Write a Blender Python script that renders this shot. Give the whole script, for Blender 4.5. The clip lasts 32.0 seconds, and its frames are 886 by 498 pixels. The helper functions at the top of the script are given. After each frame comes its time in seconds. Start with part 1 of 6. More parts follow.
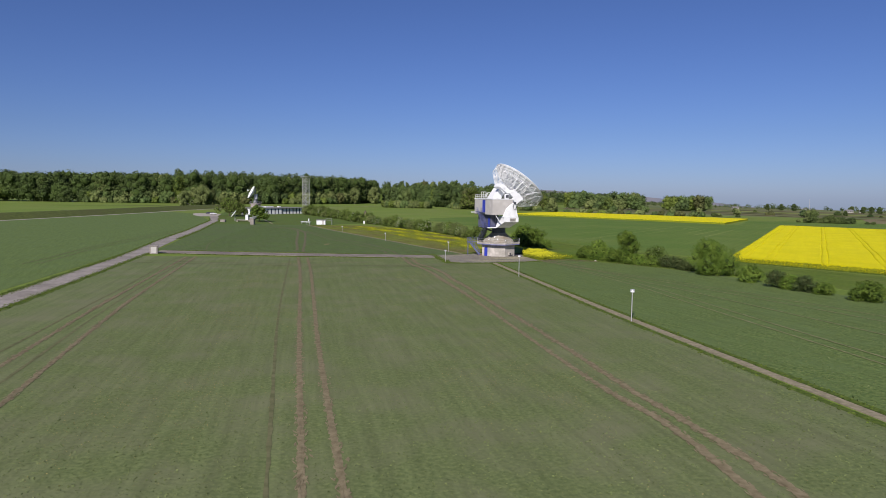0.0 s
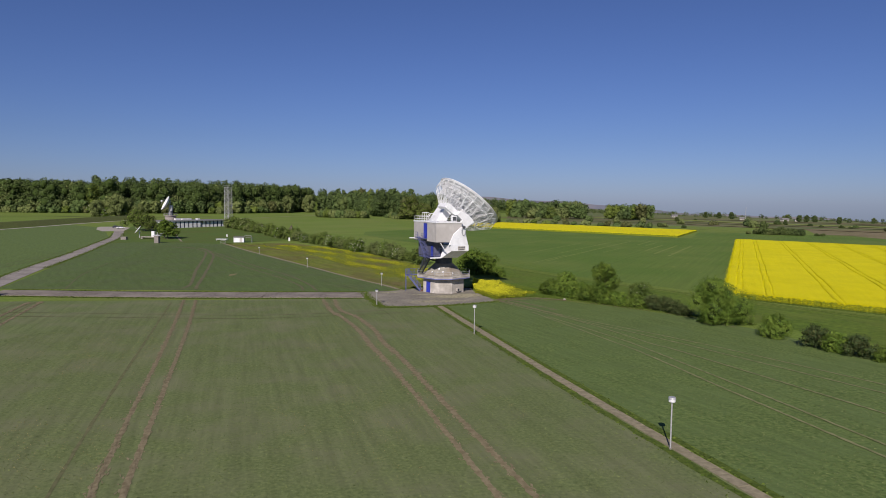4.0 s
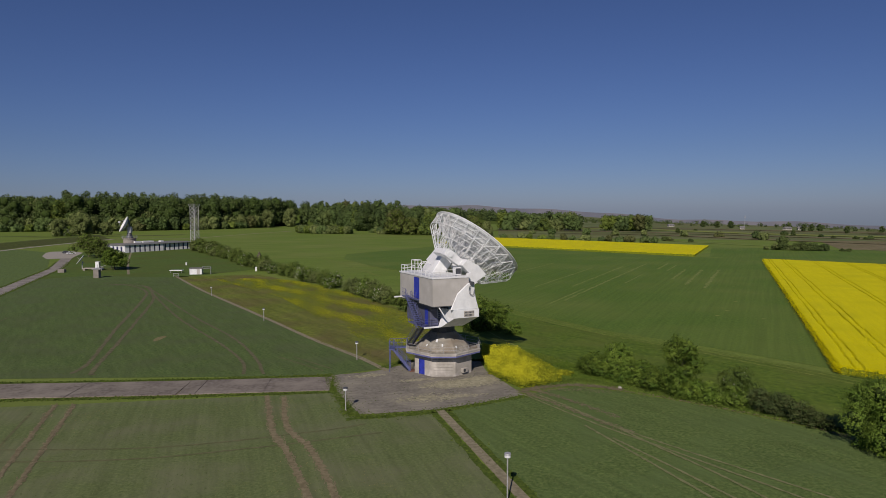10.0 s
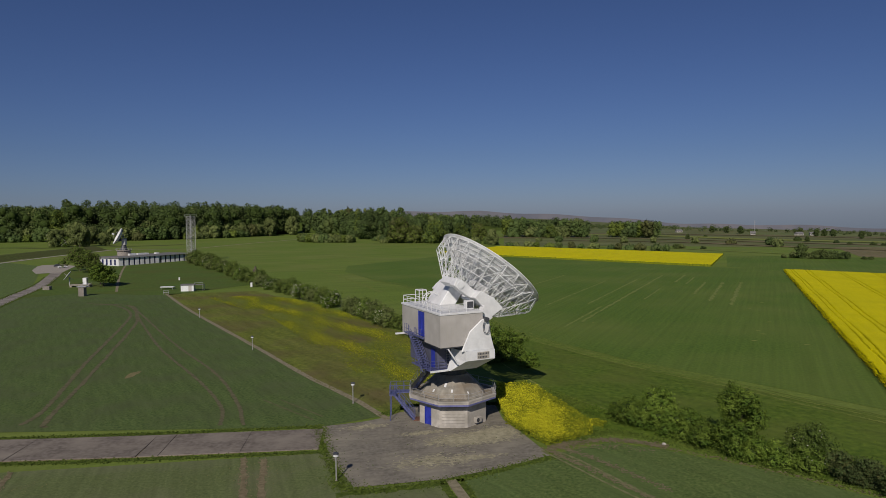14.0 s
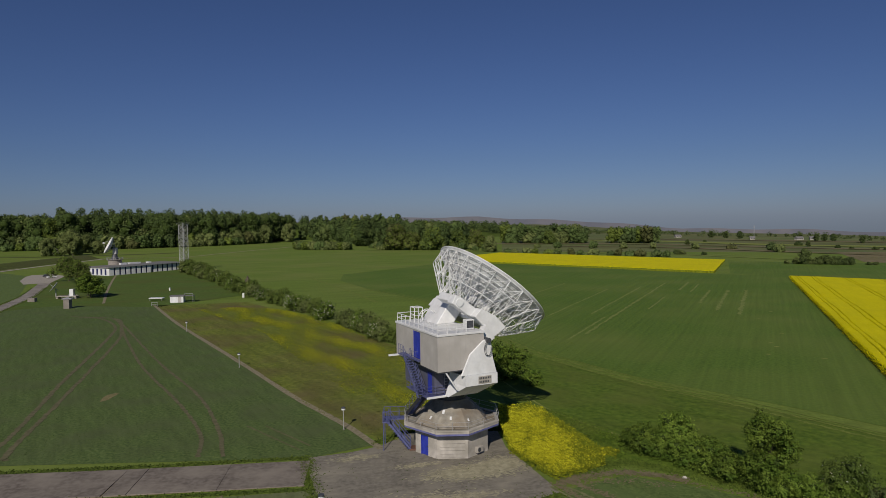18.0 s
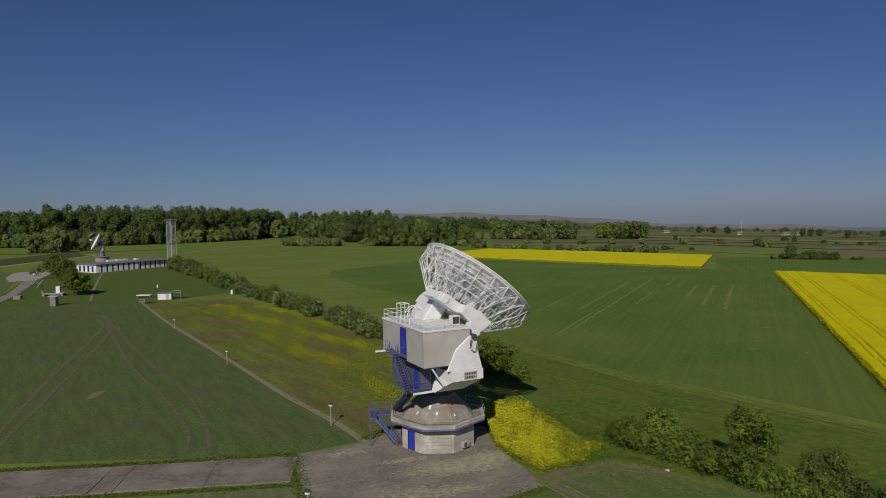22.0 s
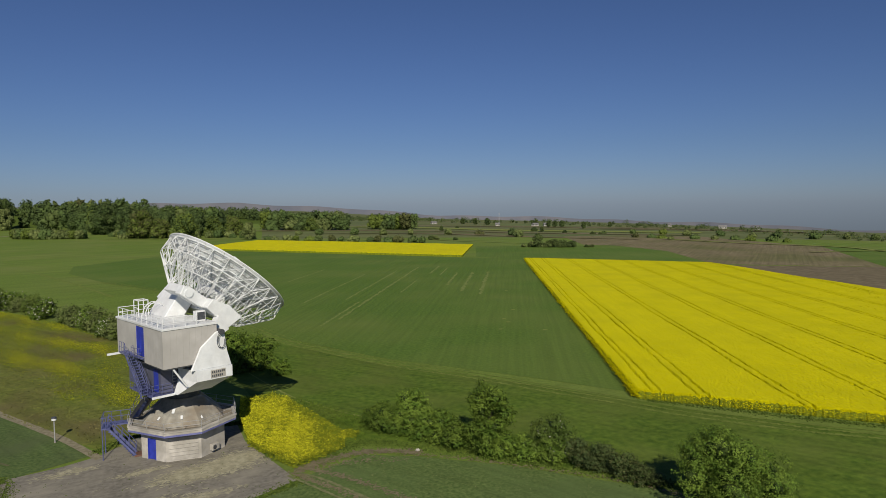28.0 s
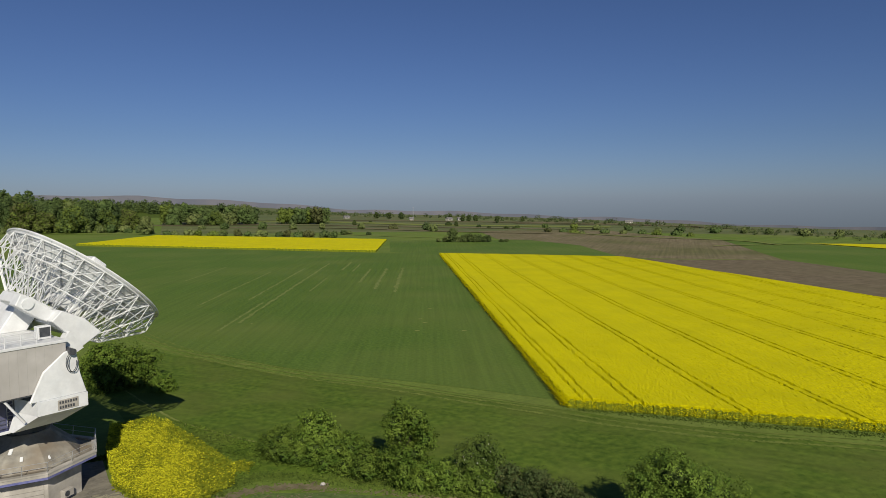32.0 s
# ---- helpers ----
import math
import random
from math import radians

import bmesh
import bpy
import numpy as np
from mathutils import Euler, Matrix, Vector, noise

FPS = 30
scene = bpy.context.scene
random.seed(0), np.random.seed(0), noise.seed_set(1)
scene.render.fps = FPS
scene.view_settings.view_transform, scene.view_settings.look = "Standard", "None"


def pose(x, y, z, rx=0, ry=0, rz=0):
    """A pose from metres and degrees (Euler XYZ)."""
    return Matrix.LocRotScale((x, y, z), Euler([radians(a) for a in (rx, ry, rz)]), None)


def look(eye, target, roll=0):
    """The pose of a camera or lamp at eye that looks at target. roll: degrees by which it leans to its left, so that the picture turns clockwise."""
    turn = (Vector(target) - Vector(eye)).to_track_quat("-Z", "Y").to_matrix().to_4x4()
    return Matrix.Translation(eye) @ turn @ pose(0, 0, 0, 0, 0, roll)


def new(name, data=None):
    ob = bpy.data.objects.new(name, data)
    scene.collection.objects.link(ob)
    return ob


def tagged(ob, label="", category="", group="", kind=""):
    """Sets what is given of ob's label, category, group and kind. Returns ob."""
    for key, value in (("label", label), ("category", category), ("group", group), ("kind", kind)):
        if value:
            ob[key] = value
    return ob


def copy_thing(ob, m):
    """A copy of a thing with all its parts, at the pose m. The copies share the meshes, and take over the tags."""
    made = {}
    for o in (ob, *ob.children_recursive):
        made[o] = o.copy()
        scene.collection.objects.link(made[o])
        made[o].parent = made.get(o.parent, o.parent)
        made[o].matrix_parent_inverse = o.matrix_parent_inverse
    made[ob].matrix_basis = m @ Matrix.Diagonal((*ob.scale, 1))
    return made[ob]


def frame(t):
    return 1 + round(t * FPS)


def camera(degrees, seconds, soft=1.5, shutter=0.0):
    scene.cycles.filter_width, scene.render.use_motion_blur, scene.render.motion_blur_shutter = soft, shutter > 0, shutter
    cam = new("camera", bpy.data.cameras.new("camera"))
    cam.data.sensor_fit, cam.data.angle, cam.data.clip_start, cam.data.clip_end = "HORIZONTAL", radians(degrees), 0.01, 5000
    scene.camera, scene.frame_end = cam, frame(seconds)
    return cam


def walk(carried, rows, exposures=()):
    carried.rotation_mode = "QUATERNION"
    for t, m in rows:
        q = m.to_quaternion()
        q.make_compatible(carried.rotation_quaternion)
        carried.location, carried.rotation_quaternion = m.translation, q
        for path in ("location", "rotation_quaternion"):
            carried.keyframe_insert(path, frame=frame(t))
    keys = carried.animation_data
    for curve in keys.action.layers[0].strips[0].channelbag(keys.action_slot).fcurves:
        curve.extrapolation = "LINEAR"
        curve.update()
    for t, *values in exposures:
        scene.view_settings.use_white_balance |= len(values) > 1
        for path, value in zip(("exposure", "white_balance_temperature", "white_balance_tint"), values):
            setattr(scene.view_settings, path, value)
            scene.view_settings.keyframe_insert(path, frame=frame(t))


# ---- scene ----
cam = camera(68.0, 32.0, 0.8)
PATH = [
    (0, (2.261, -43.639, 15.099), (2.076, -41.655, 14.934), 0.7),
    (0.5, (1.969, -39.638, 15.312), (1.783, -37.654, 15.15), 0.7),
    (1, (1.689, -35.629, 15.645), (1.51, -33.644, 15.481), 0.7),
    (1.5, (1.436, -31.611, 16.07), (1.264, -29.625, 15.913), 0.7),
    (2, (1.231, -27.556, 16.555), (1.067, -25.569, 16.398), 0.7),
    (2.5, (1.111, -23.335, 17.034), (0.999, -21.345, 16.88), 0.7),
    (3, (1.056, -18.957, 17.437), (1.04, -16.962, 17.285), 0.7),
    (3.5, (0.984, -14.673, 17.798), (0.98, -12.679, 17.65), 0.7),
    (5.5, (-0.164, -0.832, 19.675), (-0.159, 1.163, 19.535), 0.4),
    (6, (-0.366, 2.852, 20.075), (-0.362, 4.848, 19.938), 0.3),
    (6.5, (-0.527, 6.548, 20.434), (-0.513, 8.543, 20.302), 0.3),
    (7, (-0.649, 10.056, 20.792), (-0.634, 12.051, 20.662), 0.2),
    (7.5, (-0.73, 13.34, 21.185), (-0.705, 15.336, 21.057), 0.2),
    (8, (-0.767, 16.501, 21.608), (-0.756, 18.497, 21.481), 0.1),
    (8.5, (-0.773, 19.588, 22.04), (-0.771, 21.584, 21.912), 0.1),
    (9, (-0.776, 22.589, 22.459), (-0.762, 24.585, 22.337), 0.0),
    (9.5, (-0.812, 25.407, 22.852), (-0.777, 27.403, 22.735), -0.1),
    (10, (-0.899, 27.914, 23.23), (-0.862, 29.91, 23.11), -0.1),
    (10.5, (-1.021, 30.053, 23.611), (-0.987, 32.05, 23.497), -0.2),
    (11, (-1.145, 31.885, 23.999), (-1.101, 33.881, 23.888), -0.3),
    (11.5, (-1.241, 33.51, 24.376), (-1.205, 35.506, 24.269), -0.3),
    (12, (-1.295, 35.001, 24.711), (-1.261, 36.998, 24.607), -0.4),
    (12.5, (-1.31, 36.425, 24.958), (-1.271, 38.422, 24.857), -0.4),
    (13, (-1.306, 37.916, 25.108), (-1.271, 39.913, 25.006), -0.5),
    (13.5, (-1.29, 39.51, 25.205), (-1.265, 41.507, 25.101), -0.5),
    (15.5, (-0.879, 46.215, 25.395), (-0.832, 48.212, 25.298), -0.6),
    (16, (-0.787, 46.943, 25.462), (-0.705, 48.939, 25.369), -0.7),
    (16.5, (-0.76, 47.375, 25.542), (-0.661, 49.371, 25.452), -0.7),
    (17, (-0.851, 47.648, 25.644), (-0.774, 49.644, 25.553), -0.7),
    (17.5, (-0.989, 47.818, 25.747), (-0.944, 49.816, 25.66), -0.7),
    (18, (-1.078, 47.845, 25.832), (-1.045, 49.843, 25.746), -0.8),
    (18.5, (-1.081, 47.762, 25.891), (-1.039, 49.759, 25.803), -0.8),
    (19, (-1.019, 47.663, 25.926), (-0.961, 49.66, 25.837), -0.8),
    (19.5, (-0.943, 47.621, 25.945), (-0.876, 49.618, 25.856), -0.8),
    (20, (-0.881, 47.626, 25.955), (-0.821, 49.623, 25.864), -0.8),
    (20.5, (-0.823, 47.634, 25.958), (-0.775, 49.631, 25.866), -0.9),
    (21, (-0.753, 47.613, 25.95), (-0.709, 49.61, 25.858), -0.9),
    (21.5, (-0.68, 47.539, 25.936), (-0.617, 49.535, 25.841), -0.9),
    (22, (-0.635, 47.407, 25.926), (-0.572, 49.404, 25.827), -0.9),
    (22.5, (-0.627, 47.288, 25.914), (-0.583, 49.285, 25.816), -0.9),
    (23, (-0.614, 47.268, 25.894), (-0.577, 49.266, 25.795), -0.9),
    (23.5, (-0.504, 47.284, 25.882), (-0.462, 49.281, 25.785), -0.9),
    (24, (-0.178, 47.002, 25.918), (-0.147, 48.999, 25.819), -0.9),
    (24.5, (0.448, 45.92, 26.022), (0.529, 47.916, 25.919), -0.9),
    (25, (1.161, 44.353, 26.116), (1.544, 46.313, 26.008), -0.9),
    (25.5, (1.703, 43.205, 26.133), (2.305, 45.109, 26.019), -0.9),
    (27.5, (1.746, 46.83, 25.655), (2.385, 48.721, 25.531), -0.5),
    (28, (1.826, 47.742, 25.659), (2.549, 49.602, 25.526), -0.4),
    (28.5, (1.976, 48.665, 25.684), (2.772, 50.494, 25.547), -0.3),
    (29, (2.262, 49.65, 25.685), (3.101, 51.461, 25.543), -0.3),
    (29.5, (2.676, 50.667, 25.647), (3.518, 52.476, 25.507), -0.2),
    (30, (3.146, 51.695, 25.587), (3.993, 53.501, 25.445), -0.2),
    (30.5, (3.635, 52.768, 25.521), (4.514, 54.559, 25.38), -0.1),
    (31, (4.165, 53.932, 25.454), (5.087, 55.701, 25.308), -0.1),
    (31.5, (4.82, 55.229, 25.38), (5.766, 56.985, 25.23), -0.1),
    (32, (5.745, 56.709, 25.275), (6.705, 58.458, 25.124), -0.1),
]
walk(cam, [(t, look(eye, target, roll)) for t, eye, target, roll in PATH],
     [(0, 0.25, 6450, 18), (3, 0.13, 6550, 19), (6, -0.07, 6750, 19), (9, -0.33, 6800, 18), (13, -0.52, 6850, 15), (19, -0.57, 6880, 13), (24.5, -0.57, 6880, 12), (26.5, -0.35, 6930, 10), (28, -0.19, 6980, 9), (32, -0.15, 7000, 9)])

# ---- light ----
SUN_EL, SUN_FROM = radians(34), Vector((-0.21, -0.978, 0)).normalized()
world = bpy.data.worlds.new("sky")
scene.world = world
world.use_nodes = True
wn, wl = world.node_tree.nodes, world.node_tree.links
sky = wn.new("ShaderNodeTexSky")
sky.sky_type, sky.sun_disc = "NISHITA", False
sky.sun_elevation = SUN_EL
sky.sun_rotation = math.atan2(SUN_FROM.x, SUN_FROM.y)
sky.altitude, sky.air_density, sky.dust_density, sky.ozone_density = 100, 1.0, 0.3, 3.0
ways = wn.new("ShaderNodeTexCoord")
split = wn.new("ShaderNodeSeparateXYZ")
wl.new(ways.outputs["Generated"], split.inputs[0])
blue = wn.new("ShaderNodeValToRGB")
blue.color_ramp.elements[0].position, blue.color_ramp.elements[1].position = 0.0, 0.45
blue.color_ramp.elements[0].color, blue.color_ramp.elements[1].color = (0.53, 0.70, 1.22, 1), (0.52, 0.655, 1.0, 1)
low_sky = blue.color_ramp.elements.new(0.09)
low_sky.color = (0.51, 0.66, 1.07, 1)
wl.new(split.outputs[2], blue.inputs[0])
clear = wn.new("ShaderNodeMix")
clear.data_type, clear.blend_type = "RGBA", "MULTIPLY"
clear.inputs[0].default_value = 1.0
wl.new(sky.outputs[0], clear.inputs[6])
wl.new(blue.outputs[0], clear.inputs[7])
wl.new(clear.outputs[2], wn["Background"].inputs[0])
wn["Background"].inputs[1].default_value = 0.058
sun = new("sun", bpy.data.lights.new("sun", "SUN"))
sun.data.energy, sun.data.angle, sun.data.color = 4.9, radians(0.53), (1.0, 0.95, 0.87)
sun.matrix_world = look((0, 0, 60), Vector((0, 0, 60)) - SUN_FROM * math.cos(SUN_EL) - Vector((0, 0, math.sin(SUN_EL))))


# ---- materials ----
def material(name, low, high, scale=4.0, rough=0.7, metal=0.0, bump=0.0, big=None, big_scale=0.15, each=0.0, contrast=(0.35, 0.65), gloss=None, rows=None, thin=0.0):
    """Grain between two colours, a second broad tone, drawn-out rows, relief and a shift of brightness from piece to piece."""
    m = bpy.data.materials.new(name)
    m.use_nodes = True
    nodes, links = m.node_tree.nodes, m.node_tree.links
    shader = nodes["Principled BSDF"]
    shader.inputs["Roughness"].default_value, shader.inputs["Metallic"].default_value = rough, metal
    shader.inputs["Specular IOR Level"].default_value = gloss if gloss is not None else (0.12 if rough > 0.69 else 0.5)
    place = nodes.new("ShaderNodeNewGeometry")
    grain = nodes.new("ShaderNodeTexNoise")
    grain.inputs["Scale"].default_value, grain.inputs["Detail"].default_value = scale, 5
    links.new(place.outputs["Position"], grain.inputs["Vector"])
    ramp = nodes.new("ShaderNodeValToRGB")
    ramp.color_ramp.elements[0].position, ramp.color_ramp.elements[1].position = contrast
    ramp.color_ramp.elements[0].color, ramp.color_ramp.elements[1].color = (*low, 1), (*high, 1)
    links.new(grain.outputs["Fac"], ramp.inputs[0])
    out = ramp.outputs[0]
    if big:
        wide = nodes.new("ShaderNodeTexNoise")
        wide.inputs["Scale"].default_value, wide.inputs["Detail"].default_value = big_scale, 4
        links.new(place.outputs["Position"], wide.inputs["Vector"])
        edge = nodes.new("ShaderNodeMapRange")
        edge.inputs["From Min"].default_value, edge.inputs["From Max"].default_value = 0.42, 0.68
        links.new(wide.outputs["Fac"], edge.inputs["Value"])
        mix = nodes.new("ShaderNodeMix")
        mix.data_type = "RGBA"
        mix.inputs[7].default_value = (*big, 1)
        links.new(edge.outputs[0], mix.inputs[0])
        links.new(out, mix.inputs[6])
        out = mix.outputs[2]
    if rows:
        way, length, width, amount = rows
        turn = nodes.new("ShaderNodeMapping")
        turn.vector_type = "TEXTURE"
        turn.inputs["Rotation"].default_value = (0, 0, math.atan2(way[1], way[0]))
        turn.inputs["Scale"].default_value = (length, width, width)
        links.new(place.outputs["Position"], turn.inputs["Vector"])
        drawn = nodes.new("ShaderNodeTexNoise")
        drawn.inputs["Scale"].default_value, drawn.inputs["Detail"].default_value, drawn.inputs["Roughness"].default_value = 1.0, 6, 0.62
        links.new(turn.outputs[0], drawn.inputs["Vector"])
        reach = nodes.new("ShaderNodeMapRange")
        reach.inputs["From Min"].default_value, reach.inputs["From Max"].default_value = 0.3, 0.7
        reach.inputs["To Min"].default_value, reach.inputs["To Max"].default_value = 1 - amount, 1 + amount
        links.new(drawn.outputs["Fac"], reach.inputs["Value"])
        lift = nodes.new("ShaderNodeHueSaturation")
        links.new(reach.outputs[0], lift.inputs["Value"])
        links.new(out, lift.inputs["Color"])
        out = lift.outputs[0]
    if each:
        info = nodes.new("ShaderNodeObjectInfo")
        island = nodes.new("ShaderNodeNewGeometry")
        add = nodes.new("ShaderNodeMath")
        add.operation = "ADD"
        links.new(info.outputs["Random"], add.inputs[0])
        links.new(island.outputs["Random Per Island"], add.inputs[1])
        span = nodes.new("ShaderNodeMapRange")
        span.inputs["From Max"].default_value = 2.0
        span.inputs["To Min"].default_value, span.inputs["To Max"].default_value = 1 - each, 1 + each
        links.new(add.outputs[0], span.inputs["Value"])
        tone = nodes.new("ShaderNodeHueSaturation")
        links.new(span.outputs[0], tone.inputs["Value"])
        links.new(out, tone.inputs["Color"])
        out = tone.outputs[0]
    links.new(out, shader.inputs["Base Color"])
    if bump:
        relief = nodes.new("ShaderNodeBump")
        relief.inputs["Strength"].default_value, relief.inputs["Distance"].default_value = 0.6, bump
        links.new(grain.outputs["Fac"], relief.inputs["Height"])
        links.new(relief.outputs[0], shader.inputs["Normal"])
    if thin:
        through_ = nodes.new("ShaderNodeBsdfTranslucent")
        links.new(out, through_.inputs["Color"])
        both = nodes.new("ShaderNodeMixShader")
        both.inputs[0].default_value = thin
        links.new(shader.outputs[0], both.inputs[1])
        links.new(through_.outputs[0], both.inputs[2])
        links.new(both.outputs[0], nodes["Material Output"].inputs["Surface"])
    return m


CROP = material("winter_cereal", (0.086, 0.116, 0.043), (0.143, 0.177, 0.068), 3.4, 0.85, bump=0.05, big=(0.138, 0.153, 0.077), big_scale=0.16, contrast=(0.3, 0.7), rows=((-0.3, 0.954), 16.0, 0.8, 0.15))
SIDECROP = material("fresh_cereal", (0.064, 0.106, 0.028), (0.126, 0.174, 0.052), 2.8, 0.85, bump=0.08, big=(0.096, 0.142, 0.045), big_scale=0.15, rows=((-0.5, 0.866), 8.0, 0.9, 0.16))
DENSECROP = material("dense_cereal", (0.057, 0.096, 0.028), (0.110, 0.154, 0.048), 2.6, 0.85, bump=0.08, big=(0.086, 0.114, 0.044), big_scale=0.12, rows=((-0.5, 0.866), 8.0, 1.0, 0.16))
MEADOW = material("meadow_grass", (0.096, 0.152, 0.024), (0.146, 0.210, 0.036), 1.4, 0.9, bump=0.08, big=(0.150, 0.192, 0.044), big_scale=0.022, rows=((0.95, 0.3), 45.0, 6.0, 0.14))
NEARMEADOW = material("rank_meadow", (0.058, 0.104, 0.013), (0.106, 0.162, 0.021), 1.2, 0.9, bump=0.1, big=(0.105, 0.138, 0.026), big_scale=0.08, rows=((0.6, -0.8), 12.0, 1.6, 0.2))
# Olive far fields, paled and greyed to hold some haze in the colour.
FARGREEN = material("hazed_far_fields", (0.098, 0.128, 0.044), (0.135, 0.160, 0.062), 0.03, 0.9, big=(0.135, 0.138, 0.058), big_scale=0.007, rows=((0.75, -0.66), 300.0, 40.0, 0.22))
VERGE = material("verge_grass", (0.045, 0.074, 0.012), (0.088, 0.125, 0.022), 2.2, 0.9, bump=0.1)
LAWN = material("lawn_grass", (0.062, 0.106, 0.020), (0.094, 0.146, 0.030), 0.8, 0.9, bump=0.04, big=(0.086, 0.112, 0.026), big_scale=0.05, rows=((1.0, 0.1), 12.0, 2.0, 0.15))
FALLOW = material("fallow_weeds", (0.096, 0.124, 0.022), (0.158, 0.186, 0.036), 1.1, 0.9, bump=0.06, big=(0.128, 0.114, 0.044), big_scale=0.07, rows=((-0.56, 0.83), 14.0, 2.2, 0.22))
SOIL = material("bare_soil", (0.158, 0.134, 0.078), (0.238, 0.203, 0.124), 2.0, 0.95, bump=0.03)
WHEAT = material("wheat", (0.065, 0.121, 0.018), (0.105, 0.170, 0.028), 1.8, 0.85, bump=0.06, big=(0.116, 0.164, 0.033), big_scale=0.03, rows=((0.46, 0.886), 45.0, 1.0, 0.13))
DRYGRASS = material("dry_grass", (0.15, 0.185, 0.04), (0.22, 0.25, 0.07), 1.0, 0.9)
LANEGRASS = material("lane_grass", (0.105, 0.150, 0.026), (0.165, 0.205, 0.044), 0.8, 0.9)
STREAK = material("thin_wheat", (0.125, 0.172, 0.038), (0.185, 0.225, 0.066), 0.8, 0.9)
BRIGHTWEED = material("fresh_weeds", (0.13, 0.165, 0.014), (0.21, 0.235, 0.02), 0.6, 0.9, each=0.25)
PALELINE = material("pale_crop_line", (0.138, 0.150, 0.066), (0.20, 0.206, 0.098), 1.2, 0.9)
CROPTREAD = material("pressed_crop", (0.092, 0.100, 0.045), (0.140, 0.140, 0.070), 1.2, 0.9)
THIN = material("thin_crop", (0.155, 0.14, 0.065), (0.22, 0.19, 0.095), 1.2, 0.9)
LOAM = material("dry_loam", (0.150, 0.130, 0.076), (0.215, 0.185, 0.112), 1.5, 0.95)
TREAD = material("trodden_crop", (0.096, 0.095, 0.050), (0.142, 0.132, 0.074), 1.2, 0.9)
STUBBLE = material("stubble", (0.15, 0.125, 0.07), (0.215, 0.18, 0.105), 0.3, 0.95, big=(0.125, 0.125, 0.05), big_scale=0.02, rows=((0.75, 0.66), 60.0, 1.2, 0.22))
DIRTTRACK = material("pale_dirt_track", (0.21, 0.21, 0.11), (0.30, 0.29, 0.17), 0.8, 0.95)
GRAVEL = material("pale_gravel", (0.27, 0.25, 0.215), (0.38, 0.355, 0.31), 1.5, 0.95)
PLOUGH = material("ploughed_soil", (0.124, 0.100, 0.060), (0.178, 0.148, 0.094), 0.3, 0.95, big=(0.148, 0.128, 0.074), big_scale=0.02, rows=((0.4, 0.916), 60.0, 1.2, 0.14))
CONCRETE = material("weathered_concrete", (0.22, 0.20, 0.18), (0.32, 0.295, 0.265), 1.4, 0.9, bump=0.01, big=(0.18, 0.165, 0.145), big_scale=0.2)
PADSTONE = material("pad_concrete", (0.150, 0.140, 0.116), (0.220, 0.204, 0.168), 2.2, 0.9, bump=0.01, big=(0.25, 0.232, 0.185), big_scale=0.3, rows=((0.95, 0.3), 3.0, 0.6, 0.14))
LICHEN = material("lichen_crust", (0.28, 0.262, 0.175), (0.40, 0.375, 0.26), 1.5, 0.95, each=0.2)
PATHSTONE = material("path_slabs", (0.180, 0.162, 0.104), (0.265, 0.236, 0.158), 2.0, 0.9, bump=0.01)
RAPE = material("rape_flowers", (0.45, 0.415, 0.003), (0.64, 0.585, 0.004), 5.0, 0.85, bump=0.03, contrast=(0.35, 0.62), big=(0.50, 0.465, 0.004), big_scale=0.12, rows=((0.41, 0.91), 30.0, 1.1, 0.05))
RAPESTEM = material("rape_stems", (0.11, 0.145, 0.012), (0.22, 0.24, 0.016), 3.0, 0.9)
WHITE = material("white_paint", (0.675, 0.70, 0.71), (0.75, 0.77, 0.775), 1.2, 0.45, big=(0.62, 0.63, 0.63), big_scale=0.5, rows=((0.0, 1.0), 0.5, 0.5, 0.05))
PANEL = material("perforated_white_panel", (0.825, 0.85, 0.865), (0.88, 0.90, 0.905), 1.2, 0.6, big=(0.76, 0.77, 0.78), big_scale=0.5, thin=0.15)
GREY = material("grey_cladding", (0.40, 0.385, 0.36), (0.47, 0.455, 0.43), 0.7, 0.55, big=(0.37, 0.355, 0.33), big_scale=0.3)
DARK = material("dark_steel", (0.05, 0.055, 0.065), (0.09, 0.095, 0.105), 3.0, 0.5, 0.3)
FASCIA = material("blue_grey_band", (0.10, 0.11, 0.27), (0.15, 0.16, 0.33), 2.0, 0.5)
BLUE = material("blue_paint", (0.02, 0.035, 0.30), (0.03, 0.05, 0.40), 2.0, 0.45)
STEEL = material("blue_grey_steel", (0.065, 0.075, 0.18), (0.105, 0.12, 0.25), 3.0, 0.5)
RENDER = material("base_render", (0.37, 0.35, 0.315), (0.50, 0.475, 0.43), 1.5, 0.85, bump=0.01, big=(0.30, 0.285, 0.25), big_scale=0.5)
DOME = material("dome_concrete", (0.20, 0.190, 0.165), (0.33, 0.315, 0.270), 1.4, 0.9, bump=0.02, big=(0.22, 0.185, 0.14), big_scale=0.5)
GALV = material("galvanised_steel", (0.36, 0.37, 0.38), (0.5, 0.5, 0.5), 4.0, 0.5, 0.4)
SLAB = material("slab_concrete", (0.125, 0.108, 0.092), (0.20, 0.178, 0.152), 1.8, 0.9, bump=0.01, big=(0.235, 0.21, 0.175), big_scale=0.25, each=0.16)
TUFT = material("cereal_leaves", (0.082, 0.114, 0.038), (0.142, 0.172, 0.064), 1.0, 0.8, each=0.14)
DENSETUFT = material("dense_cereal_leaves", (0.052, 0.090, 0.024), (0.098, 0.138, 0.041), 1.0, 0.8, each=0.14)
WEEDBLOOM = material("weed_blooms", (0.42, 0.42, 0.016), (0.56, 0.54, 0.022), 3.0, 0.8)
